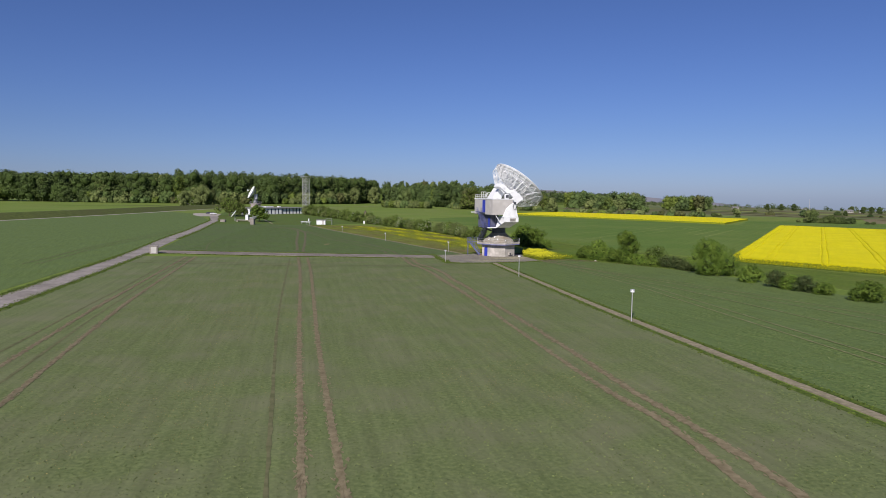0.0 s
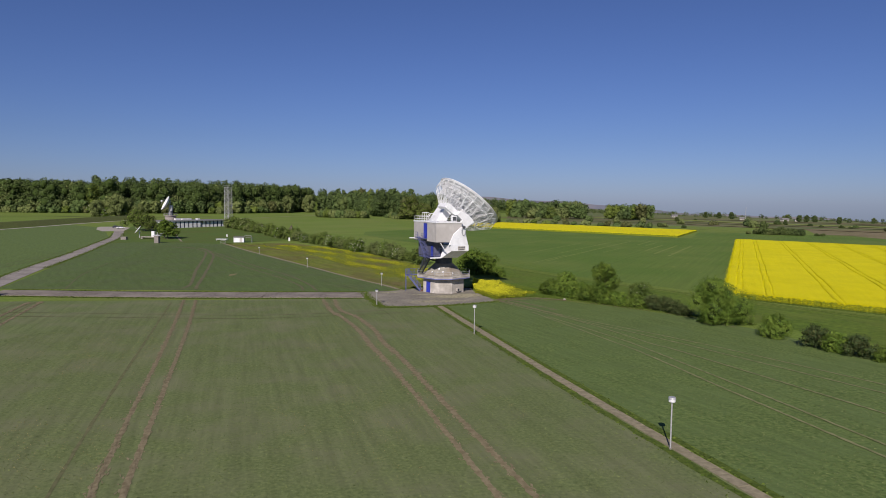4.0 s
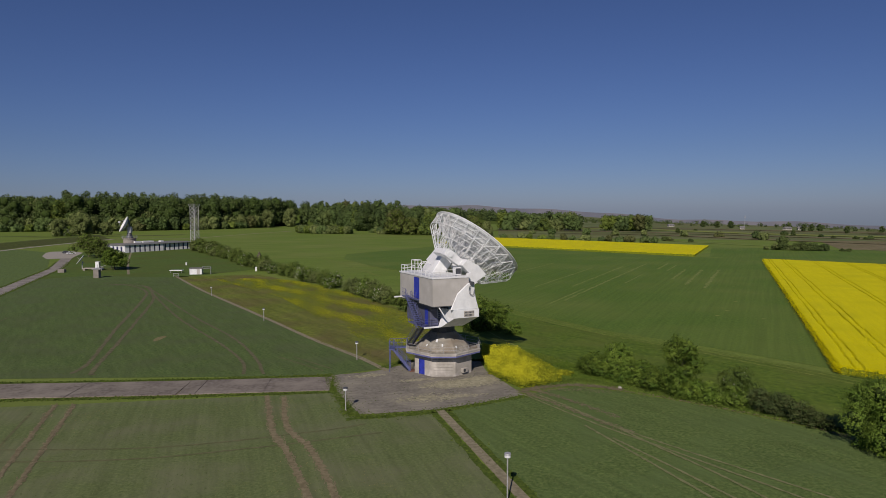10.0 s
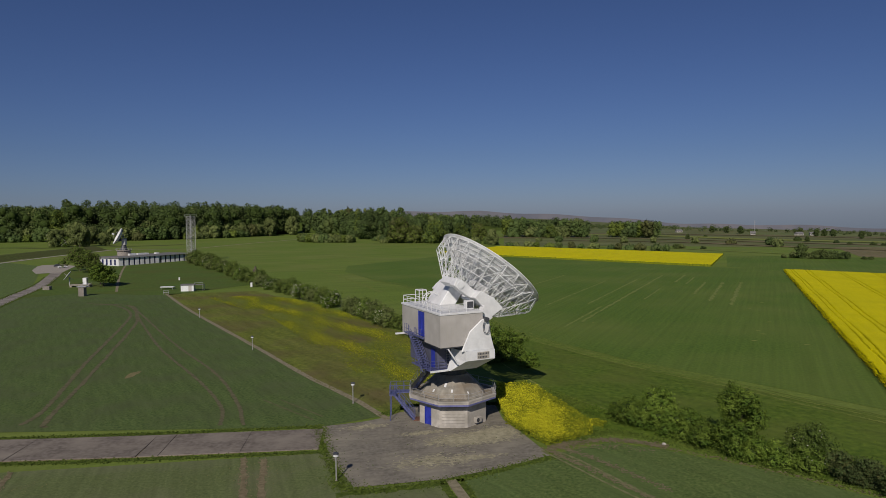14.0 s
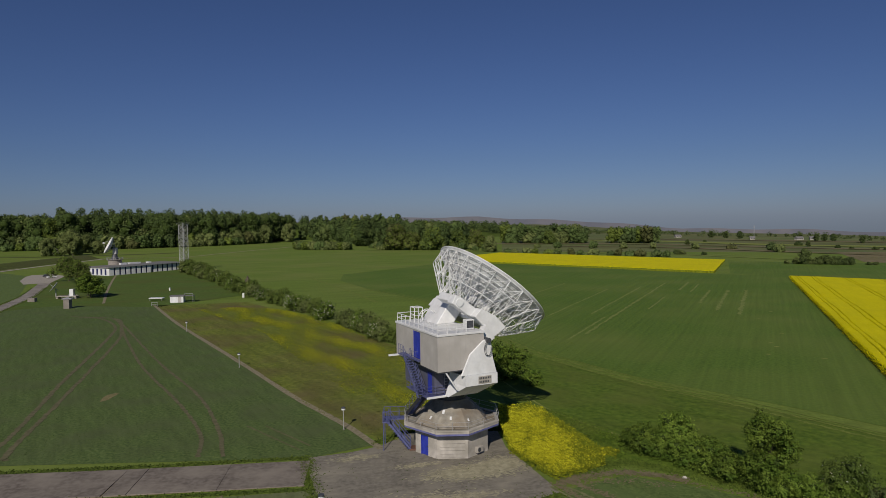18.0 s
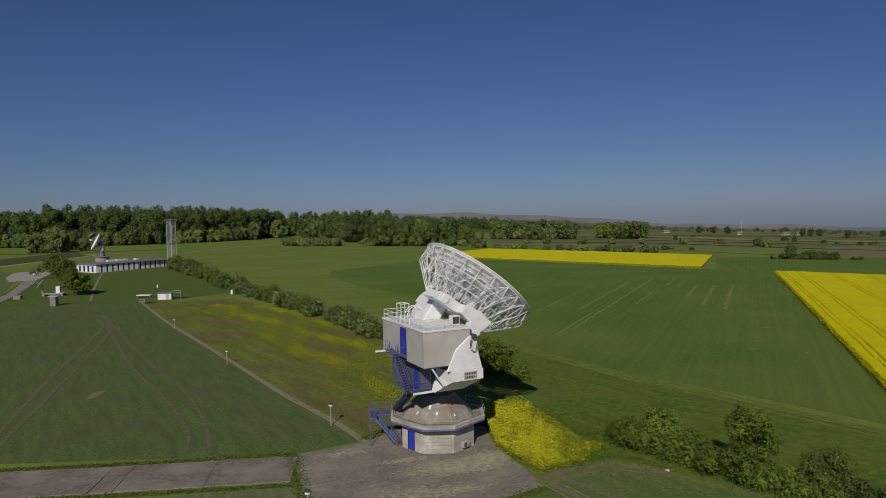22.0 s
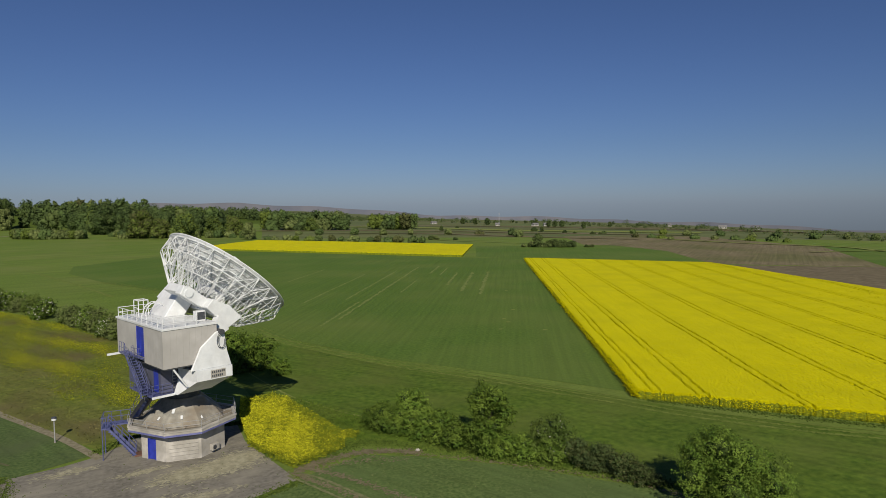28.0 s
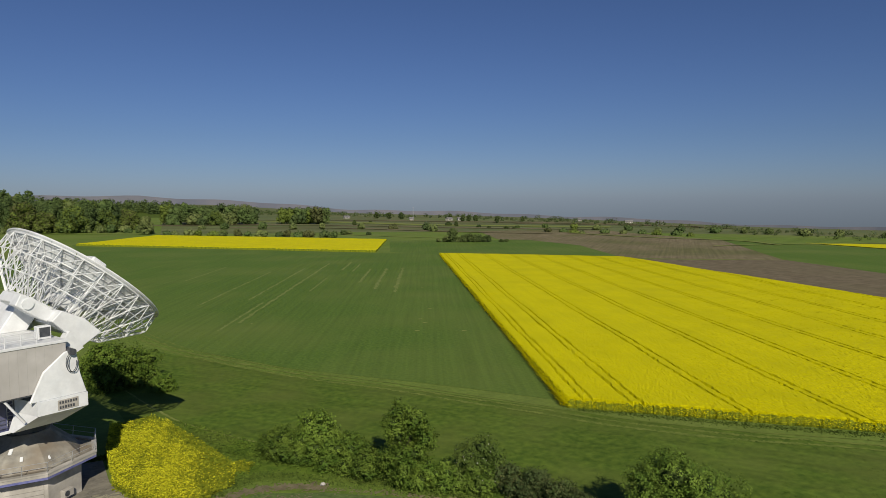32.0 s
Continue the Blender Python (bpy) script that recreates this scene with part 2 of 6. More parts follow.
PATCHBLOOM = material("self_sown_blooms", (0.46, 0.455, 0.02), (0.66, 0.63, 0.03), 2.0, 0.8, each=0.25)
NAVY = material("navy_paint", (0.014, 0.018, 0.075), (0.022, 0.028, 0.11), 2.0, 0.45)
ROOMPAINT = material("slate_blue_panels", (0.075, 0.080, 0.125), (0.105, 0.110, 0.165), 1.5, 0.55, big=(0.09, 0.09, 0.12), big_scale=0.6)
TILE = material("roof_tiles", (0.13, 0.07, 0.05), (0.19, 0.10, 0.075), 1.0, 0.9)
GLASS = material("window_glass", (0.012, 0.016, 0.05), (0.02, 0.026, 0.07), 1.0, 0.3, gloss=0.25)
# Blue-grey of the distance haze is mixed into this base colour.
HAZE = material("haze_tinted_hills", (0.12, 0.13, 0.165), (0.165, 0.162, 0.187), 0.006, 1.0)
LEAF = material("leaves", (0.058, 0.108, 0.014), (0.130, 0.190, 0.028), 0.8, 0.7, each=0.4)
LEAFDARK = material("dark_leaves", (0.038, 0.062, 0.021), (0.064, 0.096, 0.030), 0.12, 0.75, each=0.14, big=(0.085, 0.115, 0.034), big_scale=0.05)
LEAFMID = material("mid_green_leaves", (0.056, 0.090, 0.027), (0.090, 0.132, 0.038), 0.12, 0.75, each=0.14)
# Near-black green for crown cores: paints the shade between leaf clumps.
CORESHADE = material("crown_core_shade", (0.022, 0.040, 0.008), (0.045, 0.070, 0.014), 0.8, 0.8)
LEAFHEDGE = material("hedgerow_leaves", (0.066, 0.104, 0.020), (0.118, 0.160, 0.034), 0.4, 0.75, each=0.3)
LEAFLIME = material("yellow_green_leaves", (0.076, 0.108, 0.019), (0.118, 0.158, 0.030), 0.12, 0.75, each=0.18)
DIKEGRASS = material("dike_grass", (0.062, 0.084, 0.022), (0.095, 0.118, 0.030), 0.5, 0.9, big=(0.080, 0.088, 0.032), big_scale=0.03)
TANLEAF = material("withered_leaves", (0.20, 0.18, 0.07), (0.30, 0.26, 0.11), 2.0, 0.8, each=0.3)
LEAFPALE = material("pale_leaves", (0.086, 0.114, 0.036), (0.146, 0.176, 0.058), 0.15, 0.75, each=0.25)
LEAFBROWN = material("young_brown_leaves", (0.056, 0.066, 0.022), (0.086, 0.094, 0.032), 0.3, 0.75, each=0.3)
BLOSSOM = material("blossom", (0.30, 0.31, 0.24), (0.42, 0.42, 0.35), 2.0, 0.8)
BARK = material("bark", (0.06, 0.05, 0.04), (0.12, 0.10, 0.08), 6.0, 0.95, bump=0.02)
ROOF = material("flat_roof_felt", (0.14, 0.14, 0.14), (0.20, 0.195, 0.19), 0.6, 0.9)


# ---- building blocks ----
def mesh_of(bm, mat):
    me = bpy.data.meshes.new("m")
    bm.to_mesh(me)
    bm.free()
    me.materials.append(mat)
    return me


def part(name, bm, mat, parent=None, label=""):
    ob = new(name, mesh_of(bm, mat))
    if parent:
        ob.parent = parent
    return tagged(ob, label)


def raw(name, verts, faces, mat, parent=None, label=""):
    me = bpy.data.meshes.new("m")
    me.from_pydata([tuple(v) for v in verts], [], [tuple(f) for f in faces])
    me.materials.append(mat)
    me.update()
    ob = new(name, me)
    if parent:
        ob.parent = parent
    return tagged(ob, label)


def thing(name, m, label, category, group="", kind=""):
    ob = new(name)
    ob.matrix_world = m
    ob.empty_display_size = 0.5
    return tagged(ob, label, category, group, kind)


def box(x0, x1, y0, y1, z0, z1, bevel=0.0, bm=None):
    own = bmesh.new()
    bmesh.ops.create_cube(own, size=1, matrix=Matrix.LocRotScale(((x0 + x1) / 2, (y0 + y1) / 2, (z0 + z1) / 2), None, (x1 - x0, y1 - y0, z1 - z0)))
    if bevel:
        bmesh.ops.bevel(own, geom=list(own.edges), offset=bevel, segments=1, affect="EDGES")
    if bm is None:
        return own
    return join(bm, own)


def join(bm, other):
    me = bpy.data.meshes.new("t")
    other.to_mesh(me)
    other.free()
    bm.from_mesh(me)
    bpy.data.meshes.remove(me)
    return bm


def tube(bm, a, b, r, sides=6, r2=None):
    """A round or square bar from a to b."""
    a, b = Vector(a), Vector(b)
    d = b - a
    q = d.to_track_quat("Z", "Y")
    bmesh.ops.create_cone(bm, cap_ends=True, segments=sides, radius1=r, radius2=r if r2 is None else r2, depth=d.length, matrix=Matrix.LocRotScale((a + b) / 2, q, None))
    return bm


def bars(pairs, r, sides=5):
    bm = bmesh.new()
    for a, b in pairs:
        tube(bm, a, b, r, sides)
    return bm


def prism(outline, low, high, axis="z", bm=None):
    """An outline of (u, v) pushed out along an axis: z: (x, y); y: (x, z); x: (y, z)."""
    own = bm or bmesh.new()
    put = {"z": lambda u, v, w: (u, v, w), "y": lambda u, v, w: (u, w, v), "x": lambda u, v, w: (w, u, v)}[axis]
    one = [own.verts.new(put(u, v, low)) for u, v in outline]
    two = [own.verts.new(put(u, v, high)) for u, v in outline]
    own.faces.new(one[::-1])
    own.faces.new(two)
    for n in range(len(one)):
        k = (n + 1) % len(one)
        own.faces.new((one[n], one[k], two[k], two[n]))
    bmesh.ops.recalc_face_normals(own, faces=own.faces)
    return own


def loft(low, high, z0, z1, cap=True, bm=None):
    own = bm or bmesh.new()
    one = [own.verts.new((x, y, z0)) for x, y in low]
    two = [own.verts.new((x, y, z1)) for x, y in high]
    for n in range(len(one)):
        k = (n + 1) % len(one)
        own.faces.new((one[n], one[k], two[k], two[n]))
    if cap:
        own.faces.new(one[::-1])
        own.faces.new(two)
    return own


def sheet(name, outline, z, mat, label, category="field", kind="structure"):
    """A flat piece of ground."""
    ob = raw(name, [(x, y, z) for x, y in outline], [range(len(outline))], mat)
    if ob.data.polygons[0].normal.z < 0:
        ob.data.flip_normals()
    return tagged(ob, label, category, "", kind)


def smooth_line(points, n=8):
    """A smooth line through points."""
    p = [Vector((*q, 0)) for q in points]
    p = [2 * p[0] - p[1], *p, 2 * p[-1] - p[-2]]
    out = []
    for i in range(1, len(p) - 2):
        for k in range(n):
            t = k / n
            out.append(0.5 * ((2 * p[i]) + (p[i + 1] - p[i - 1]) * t + (2 * p[i - 1] - 5 * p[i] + 4 * p[i + 1] - p[i + 2]) * t * t + (3 * p[i] - p[i - 1] - 3 * p[i + 1] + p[i + 2]) * t ** 3))
    return out + [p[-2]]


def run_on(points, low):
    """Carries a line on straight beyond its first point, down to y = low."""
    (x0, y0), (x1, y1) = points[:2]
    k = math.ceil((y0 - low) / (y1 - y0))
    return [(x0 - (x1 - x0) * i, y0 - (y1 - y0) * i) for i in range(k, 0, -1)] + list(points)


def ribbon(name, points, width, z, mat, label, category="track", rag=0.0, n=8):
    line = smooth_line(points, n)
    verts, faces = [], []
    for i, q in enumerate(line):
        d = (line[min(i + 1, len(line) - 1)] - line[max(i - 1, 0)]).normalized()
        s = Vector((-d.y, d.x, 0))
        for side in (-1, 1):
            w = width / 2 * (1 + rag * random.uniform(-1, 1))
            verts.append((q + s * side * w + Vector((0, 0, z)))[:])
    for i in range(len(line) - 1):
        faces.append((2 * i, 2 * i + 1, 2 * i + 3, 2 * i + 2))
    ob = raw(name, verts, faces, mat)
    if ob.data.polygons[0].normal.z < 0:
        ob.data.flip_normals()
    return tagged(ob, label, category, "", "structure")



# ---- ground ----
def land(x, y):
    """The height of the plain: level near by, falling away gently far off towards the east."""
    d, b = math.hypot(x, y - 50), math.degrees(math.atan2(x, y - 50))
    dip = float(np.interp(b, [-180, 4, 21, 35, 55, 90, 130, 180], [0, 0, 1.15, 1.5, 2.2, 2.5, 0, 0]))
    if dip < 0.02:
        return 0.0
    t = math.tan(radians(dip))
    return -max(0.0, d - 0.9 * 25.5 / t) * t


rings = [0, 60, 120, 200, 280, 360, 440, 520, 600, 680, 760, 840, 920, 1000, 1100, 1250, 1400, 1600, 1900, 2300, 2800, 3500, 4600]
verts, faces, turns = [(0, 50, 0)], [], 120
for r in rings[1:]:
    for k in range(turns):
        a = 2 * math.pi * k / turns
        x, y = r * math.sin(a), 50 + r * math.cos(a)
        verts.append((x, y, land(x, y)))
for k in range(turns):
    faces.append((0, 1 + (k + 1) % turns, 1 + k))
for i in range(len(rings) - 2):
    for k in range(turns):
        p, q = 1 + i * turns + k, 1 + i * turns + (k + 1) % turns
        faces.append((p, q, q + turns, p + turns))
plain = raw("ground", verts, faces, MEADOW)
# East of here, past 500 m, the ground takes the haze-paled field colour.
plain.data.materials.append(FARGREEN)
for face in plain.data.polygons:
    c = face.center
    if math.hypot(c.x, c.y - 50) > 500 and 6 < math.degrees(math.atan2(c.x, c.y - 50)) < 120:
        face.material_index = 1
tagged(plain, "flat green meadow plain reaching the horizon", "ground", "", "structure")
sheet("field_near", [(-82, 101), (-12.4, 110.4), (-8.4, 101), (-0.8, 102.6), (29, -1), (56.2, -90), (-25.5, -90), (-54, 10), (-62, 38), (-68, 58), (-76, 84)], 0.03, CROP, "young green cereal field with tractor ruts")
sheet("field_left", [(-87, 118), (-15, 119), (-8.2, 122.9), (-12.2, 130.2), (-17, 137.2), (-90, 257), (-122, 262), (-136, 246), (-114, 197)], 0.03, DENSECROP, "young green cereal field beside the concrete road")
sheet("field_right", [(0.6, 102.6), (10.5, 108.8), (18, 112.5), (23, 110), (31, 104), (40, 95), (47, 84), (50, 74), (110, -20), (110, -90), (58, -90), (31, -1)], 0.03, SIDECROP, "young green cereal field beside the narrow path")
sheet("road_field", [(-66, 25), (-90, 108), (-120, 196), (-153, 290), (-182, 343), (-212, 392), (-232, 410), (-262, 430), (-330, 330), (-330, 100), (-330, -95), (-32, -95), (-50, -30)], 0.03, SIDECROP, "wide green cereal field beyond the asphalt road")
sheet("wheat_field", [(-3, 257), (17, 180), (32, 153), (49, 132.5), (58, 120), (146, 317), (140, 335), (128, 344), (0, 478), (2, 443), (-24, 401), (-45, 371), (-42, 338), (-26, 300)], 0.03, WHEAT, "dark green wheat field between hedge and rapeseed")
sheet("wheat_field_far", [(147, 319), (205, 264), (212.4, 271.8), (244, 335), (248, 388), (221, 403), (190, 415), (170, 424), (135, 345)], 0.03, WHEAT, "dark green wheat field behind the rapeseed")
sheet("lawn", [(-147, 288), (-134, 249), (-122, 262), (-88, 254), (-68, 287), (-132, 408), (-145, 430), (-215, 455), (-178, 352), (-163, 324)], 0.04, LAWN, "mown green lawn in front of the low building", "lawn")
sheet("fallow_strip", [(-6.5, 122.5), (-11.9, 130.3), (-17, 137), (-39, 172.3), (-66.8, 217), (-90, 258), (-62, 264), (-33, 222), (-7, 180), (2, 150), (2, 127)], 0.04, FALLOW, "brownish weedy fallow strip with yellow flowers", "fallow")
sheet("ploughed_field", [(207, 260), (259, 224.5), (245, 185), (190, 28), (150, 28)], 0.05, PLOUGH, "brown ploughed field beyond the rapeseed")
sheet("stubble_field", [(207, 266), (212.4, 271.8), (244, 335), (248, 388), (235, 402), (282, 503), (345, 490), (372, 452), (350, 352), (352, 330), (259, 226)], 0.05, STUBBLE, "pale brown stubble field beyond the rapeseed")
sheet("wheat_field_east", [(259, 225), (352, 330), (354, 277), (359, 238), (420, 215), (450, 120), (330, -20), (190, 28), (245, 185)], 0.045, WHEAT, "dark green wheat field beyond the ploughed strip")
sheet("meadow_near", [(6, 165), (15, 176), (29, 151), (46, 131), (61, 110), (74, 95), (108, 58), (130, 0), (112, -20), (75, 42), (56, 78), (49, 90), (40, 97.5), (31, 106.5), (23, 113), (17, 115.5), (10, 126), (9, 140)], 0.015, NEARMEADOW, "rank dark grass between hedge and wheat", "meadow")
ACCESS = run_on([(-57, 10), (-65, 38), (-71, 58), (-79, 84), (-86.5, 108), (-104, 157), (-117, 197), (-135, 248), (-150, 290), (-166, 325), (-180, 354)], -90)
ribbon("road", [(-84, 112.4), (-60, 111.9), (-38, 112.8), (-14.2, 114.8)], 6.9, 0.02, SOIL, "earth bed of the slab road", "road", 0.01)
ribbon("road", ACCESS, 4.7, 0.06, CONCRETE, "grey asphalt access road towards the low building", "road", 0.01)
sheet("parking", [(-175, 349), (-183, 342), (-197, 362), (-210, 388), (-213, 398), (-203, 402), (-190, 388)], 0.07, GRAVEL, "pale gravel parking area beside the low building", "parking")
PAD = [(-15.2, 119), (-14, 114.4), (-12.6, 110), (-11, 105.8), (-8.9, 101.2), (-0.5, 102.9), (5.4, 105.6), (10.7, 108.7), (8.7, 115.6), (7, 121), (6.6, 127), (-4, 127), (-7.4, 122.4), (-10.5, 120.6)]
sheet("pavement", PAD, 0.06, PADSTONE, "stained concrete apron round the antenna base", "pavement")
ribbon("path", [(-7.2, 121.5), (-12.1, 130), (-16.8, 137), (-22.5, 145.6), (-38.8, 172.3), (-66.6, 217.2), (-90.5, 259)], 0.95, 0.07, PATHSTONE, "narrow trodden footpath across the fields", "path", 0.1)
ribbon("path", [(-110, 266), (-128, 305), (-150, 355), (-164, 388)], 0.9, 0.07, PATHSTONE, "gravel path over the lawn", "path", 0.1)
ribbon("farm_track", [(-330, 420), (-259, 434), (-269, 491), (-273, 541), (-235, 560), (-205, 562), (-192, 578), (-186, 607), (-178, 644), (-169, 686), (-160, 715), (-151, 755), (-140, 803)], 4.0, 0.13, DIRTTRACK, "pale dirt track along the dike", "track", 0.05)
ribbon("dike", [(-460, 560), (-374, 611), (-330, 603), (-260, 628), (-232, 650)], 14, 0.06, DIKEGRASS, "dark grassy flank of the dike", "dike", 0.05)
# dike with a dirt track at its foot
foot = smooth_line([(-258, 560), (-258, 490), (-255, 436), (-250, 390), (-245, 300), (-243, 230), (-240, 120)], 10)
ribbon("farm_track", [(p.x + 5, p.y) for p in foot[::5]], 3.6, 0.09, GRAVEL, "pale dirt track at the foot of the dike", "track", 0.08)
verts, faces = [], []
for p in foot:
    verts += [(p.x, p.y, 0.02), (p.x - 9, p.y + 1, 2.9), (p.x - 12, p.y + 1.3, 3.1), (p.x - 22, p.y + 2.5, 0.0)]
for k in range(len(foot) - 1):
    for q in range(3):
        faces.append((4 * k + q, 4 * k + q + 1, 4 * k + q + 5, 4 * k + q + 4))
tagged(raw("dike_bank", verts, faces, DIKEGRASS), "long grassy dike bank beyond the field", "dike", "", "structure")
# verges along road and path
for pts, w in (([(-83, 116.6), (-60, 116.1), (-38, 117), (-15.2, 119.2)], 0.8), ([(-84, 108.2), (-60, 107.8), (-38, 108.7), (-13.6, 110.6)], 0.8), ([(x + 2.9, y - 1.1) for x, y in ACCESS[:9]], 1.7), ([(x - 2.9, y + 1.1) for x, y in ACCESS[:-1]], 1.9), ([(x + 2.9, y - 1.1) for x, y in ACCESS[9:-1]], 1.8), (run_on([(28.9, -1.3), (15.1, 44.6), (7.6, 71.7), (-0.9, 102.7)], -88), 0.7), (run_on([(31.0, -0.7), (16.9, 45.4), (9.3, 72.3), (0.9, 103)], -88), 0.7), ([(-10.4, 99.7), (-0.5, 102.2), (10.8, 108.4)], 1.0)):
    ribbon("verge", pts, w, 0.042, VERGE, "rough dark grass verge", "verge", 0.35, 24)
RUTS = ([(3, -45), (-7.5, -12.9), (-18.7, 21.8), (-35, 73.4), (-45.8, 106)], [(5.5, -45), (-5.4, -12.6), (-16.8, 22), (-32.9, 73.4), (-43.6, 106)], [(-36, -5), (-48.7, 31.7), (-55.2, 52), (-68.5, 94), (-70.5, 101)], [(-31, -6), (-43.8, 27.5), (-51.8, 50), (-66.6, 95), (-69, 102)], [(17, -22), (15.3, -9.8), (13.2, 0.5), (9.4, 11), (-1.8, 50), (-6.1, 64.1), (-8.7, 72.1), (-11.3, 81), (-15.2, 90.9), (-17.6, 96), (-21.4, 109)], [(19.5, -22), (17.6, -9.7), (15.3, -1), (12, 9.1), (7.3, 26.3), (0.2, 50), (-4, 64.1), (-6.7, 72.1), (-9.2, 81.5), (-12.8, 90.9), (-16.4, 97.5), (-19.2, 108.5)])
SIDE = ([(11, 110.5), (13.5, 107), (18.5, 97.1), (23.2, 89.8), (30.9, 79.3), (36.7, 70.6), (46, 55), (58, 34)], [(10, 110), (12.2, 106), (17.1, 97.1), (21.9, 89.8), (29.6, 77.7), (35.1, 68.2), (44, 52), (55, 31)], [(15.6, 97), (18.4, 88.7), (20.7, 81.9), (23.3, 74.1), (25.3, 67.9), (29, 52), (35, 28)], [(17.5, 93), (20.7, 85.6), (22.9, 80.2), (25.1, 74.8), (27.6, 66), (31.5, 51), (37.5, 27)], [(18.5, 97), (21, 90.9), (24.2, 83.7), (28, 73.4), (29.8, 70.2), (36, 55)])
SIDE = [run_on(pts[::-1], -40) for pts in SIDE]
for n, pts in enumerate(SIDE):
    ribbon("tramline", pts, 0.3, 0.076 + 0.002 * n, PALELINE, "pale wheel line in the crop", "rut", 0.4, 40)
RUTS = [run_on(pts, -88) for pts in RUTS]
for n, pts in enumerate(RUTS):
    ribbon("wheel_rut", pts, 0.42, 0.034 + 0.002 * n, SOIL, "brown earthen tractor rut in the green crop", "rut", 0.3, 90)
FAINT = ([(-9.4, -12.8), (-26.5, 38), (-46.8, 103)], [(-33.5, -5.5), (-46.3, 29.7), (-53.5, 51), (-67.5, 94.5), (-69.7, 101.5)], [(-39, -4), (-52, 37), (-57.2, 54), (-70, 93), (-71.6, 100)], [(-52, 121), (-53.3, 128.6), (-62.3, 155.8), (-75.9, 199.6), (-82.6, 216.4), (-93.8, 231), (-104.3, 236)], [(-48.5, 120), (-50.1, 123.5), (-57.4, 148.5), (-71.4, 194.2), (-78, 210), (-88, 229), (-101, 233.5)], [(-27.4, 120), (-29.9, 128), (-38, 142.3), (-54.2, 167.4), (-71.1, 197.6), (-88, 228), (-100, 235)], [(-24.6, 120), (-28.4, 130.1), (-37, 147), (-53.5, 172.3), (-80, 216), (-89, 230)], [(-75, 91.5), (-51.3, 91.3), (-28.6, 91.3), (-13, 95.7), (-8, 98)], [(-75, 88), (-49, 88), (-30.6, 88.2), (-18.7, 90.9), (-6, 95.2)], [(-92, 80), (-95.9, 92.9), (-104.2, 119), (-112.9, 159.8), (-122, 205)], [(-95, 80), (-98.5, 93), (-107, 120), (-116.5, 162), (-125.5, 206)], [(-74, 118), (-84, 142), (-92.4, 170.4)], [(-25.1, 131), (-16.5, 121.7)], [(-22.6, 130.8), (-15.5, 123)])
FAINT = [run_on(pts, -88) if n < 3 else pts for n, pts in enumerate(FAINT)]
for n, pts in enumerate(FAINT):
    ribbon("tramline", pts, 0.7 if 2 < n < 5 else 0.5 if 4 < n < 7 else 0.28, 0.048 + 0.002 * n, TREAD if 2 < n < 7 else CROPTREAD, "faint brown wheel line in the crop", "rut", 0.4, 40)
ribbon("dirt_track", [(9.9, 152), (13.4, 139), (15.8, 133), (20.9, 124.5)], 0.3, 0.02, DRYGRASS, "pale trodden line at the field edge", "track", 0.6, 24)
for pts, w in (([(-45, 371), (-24, 401), (2, 443)], 1.8), ([(-60, 359), (-36, 302), (-19, 258)], 1.4), ([(-190, 669), (-171, 705), (-150, 772)], 3.0)):
    ribbon("meadow_track", pts, w, 0.024, LANEGRASS, "pale trodden line across the meadow", "track", 0.4, 24)
LANE = [(-26, 300), (-4, 258), (16.5, 181), (23.3, 164), (32, 148.5), (41, 136.5), (47.5, 126.5), (53, 118.5), (58, 110.5), (66, 101.5), (76, 92.5), (110, 60)]
for n, (off, w) in enumerate(((-0.9, 0.5), (0.6, 0.5), (1.9, 0.22))):
    ribbon("farm_lane", [(x + 0.9 * off, y + 0.5 * off) for x, y in LANE], w, 0.046 + 0.002 * n, LANEGRASS, "pale grassy wheel lane at the field edge", "track", 0.9, 60)
WAY = Vector((0.46, 0.888))
for x, y, run, w in ((41.6, 223.8, 80, 0.7), (33, 193.6, 126, 0.8), (86.6, 279.3, 31, 0.9), (88.4, 273.4, 28, 0.7), (79, 243.1, 39, 1.0), (77.2, 227, 56, 1.1), (79.7, 219, 64, 1.1), (32.9, 273.2, 43, 0.7), (28.7, 220.2, 75, 0.6), (27.8, 187.1, 35, 0.6), (60, 232, 30, 0.6)):
    a = Vector((x, y))
    ribbon("pale_streak", [a[:], (a + WAY * run / 2)[:], (a + WAY * run)[:]], w * 0.85, 0.045, STREAK, "pale streak of thin growth in the wheat", "streak", 0.85, 30)
sheet("bare_patch", [(-50 + 0.8 * random.uniform(0.6, 1.2) * math.cos(k * 0.5236), 146.5 + 2.8 * random.uniform(0.6, 1.2) * math.sin(k * 0.5236)) for k in range(12)], 0.045, THIN, "bare earthen patch in the crop", "patch")
rng = np.random.default_rng(3)
for x, y in ((35.4, 191.9), (81.4, 211.7), (90.2, 223), (75.6, 190.3), (67.7, 179.6), (61.5, 168.7), (66.7, 175.5), (69.5, 164.4)):
    r = rng.uniform(0.3, 0.5)
    sheet("pale_patch", [(x + 1.3 * r * math.cos(a) * rng.uniform(0.7, 1.3), y + r * math.sin(a)) for a in np.linspace(0, 5.6, 8)], 0.05, DRYGRASS, "small pale bare spot in the wheat", "patch")
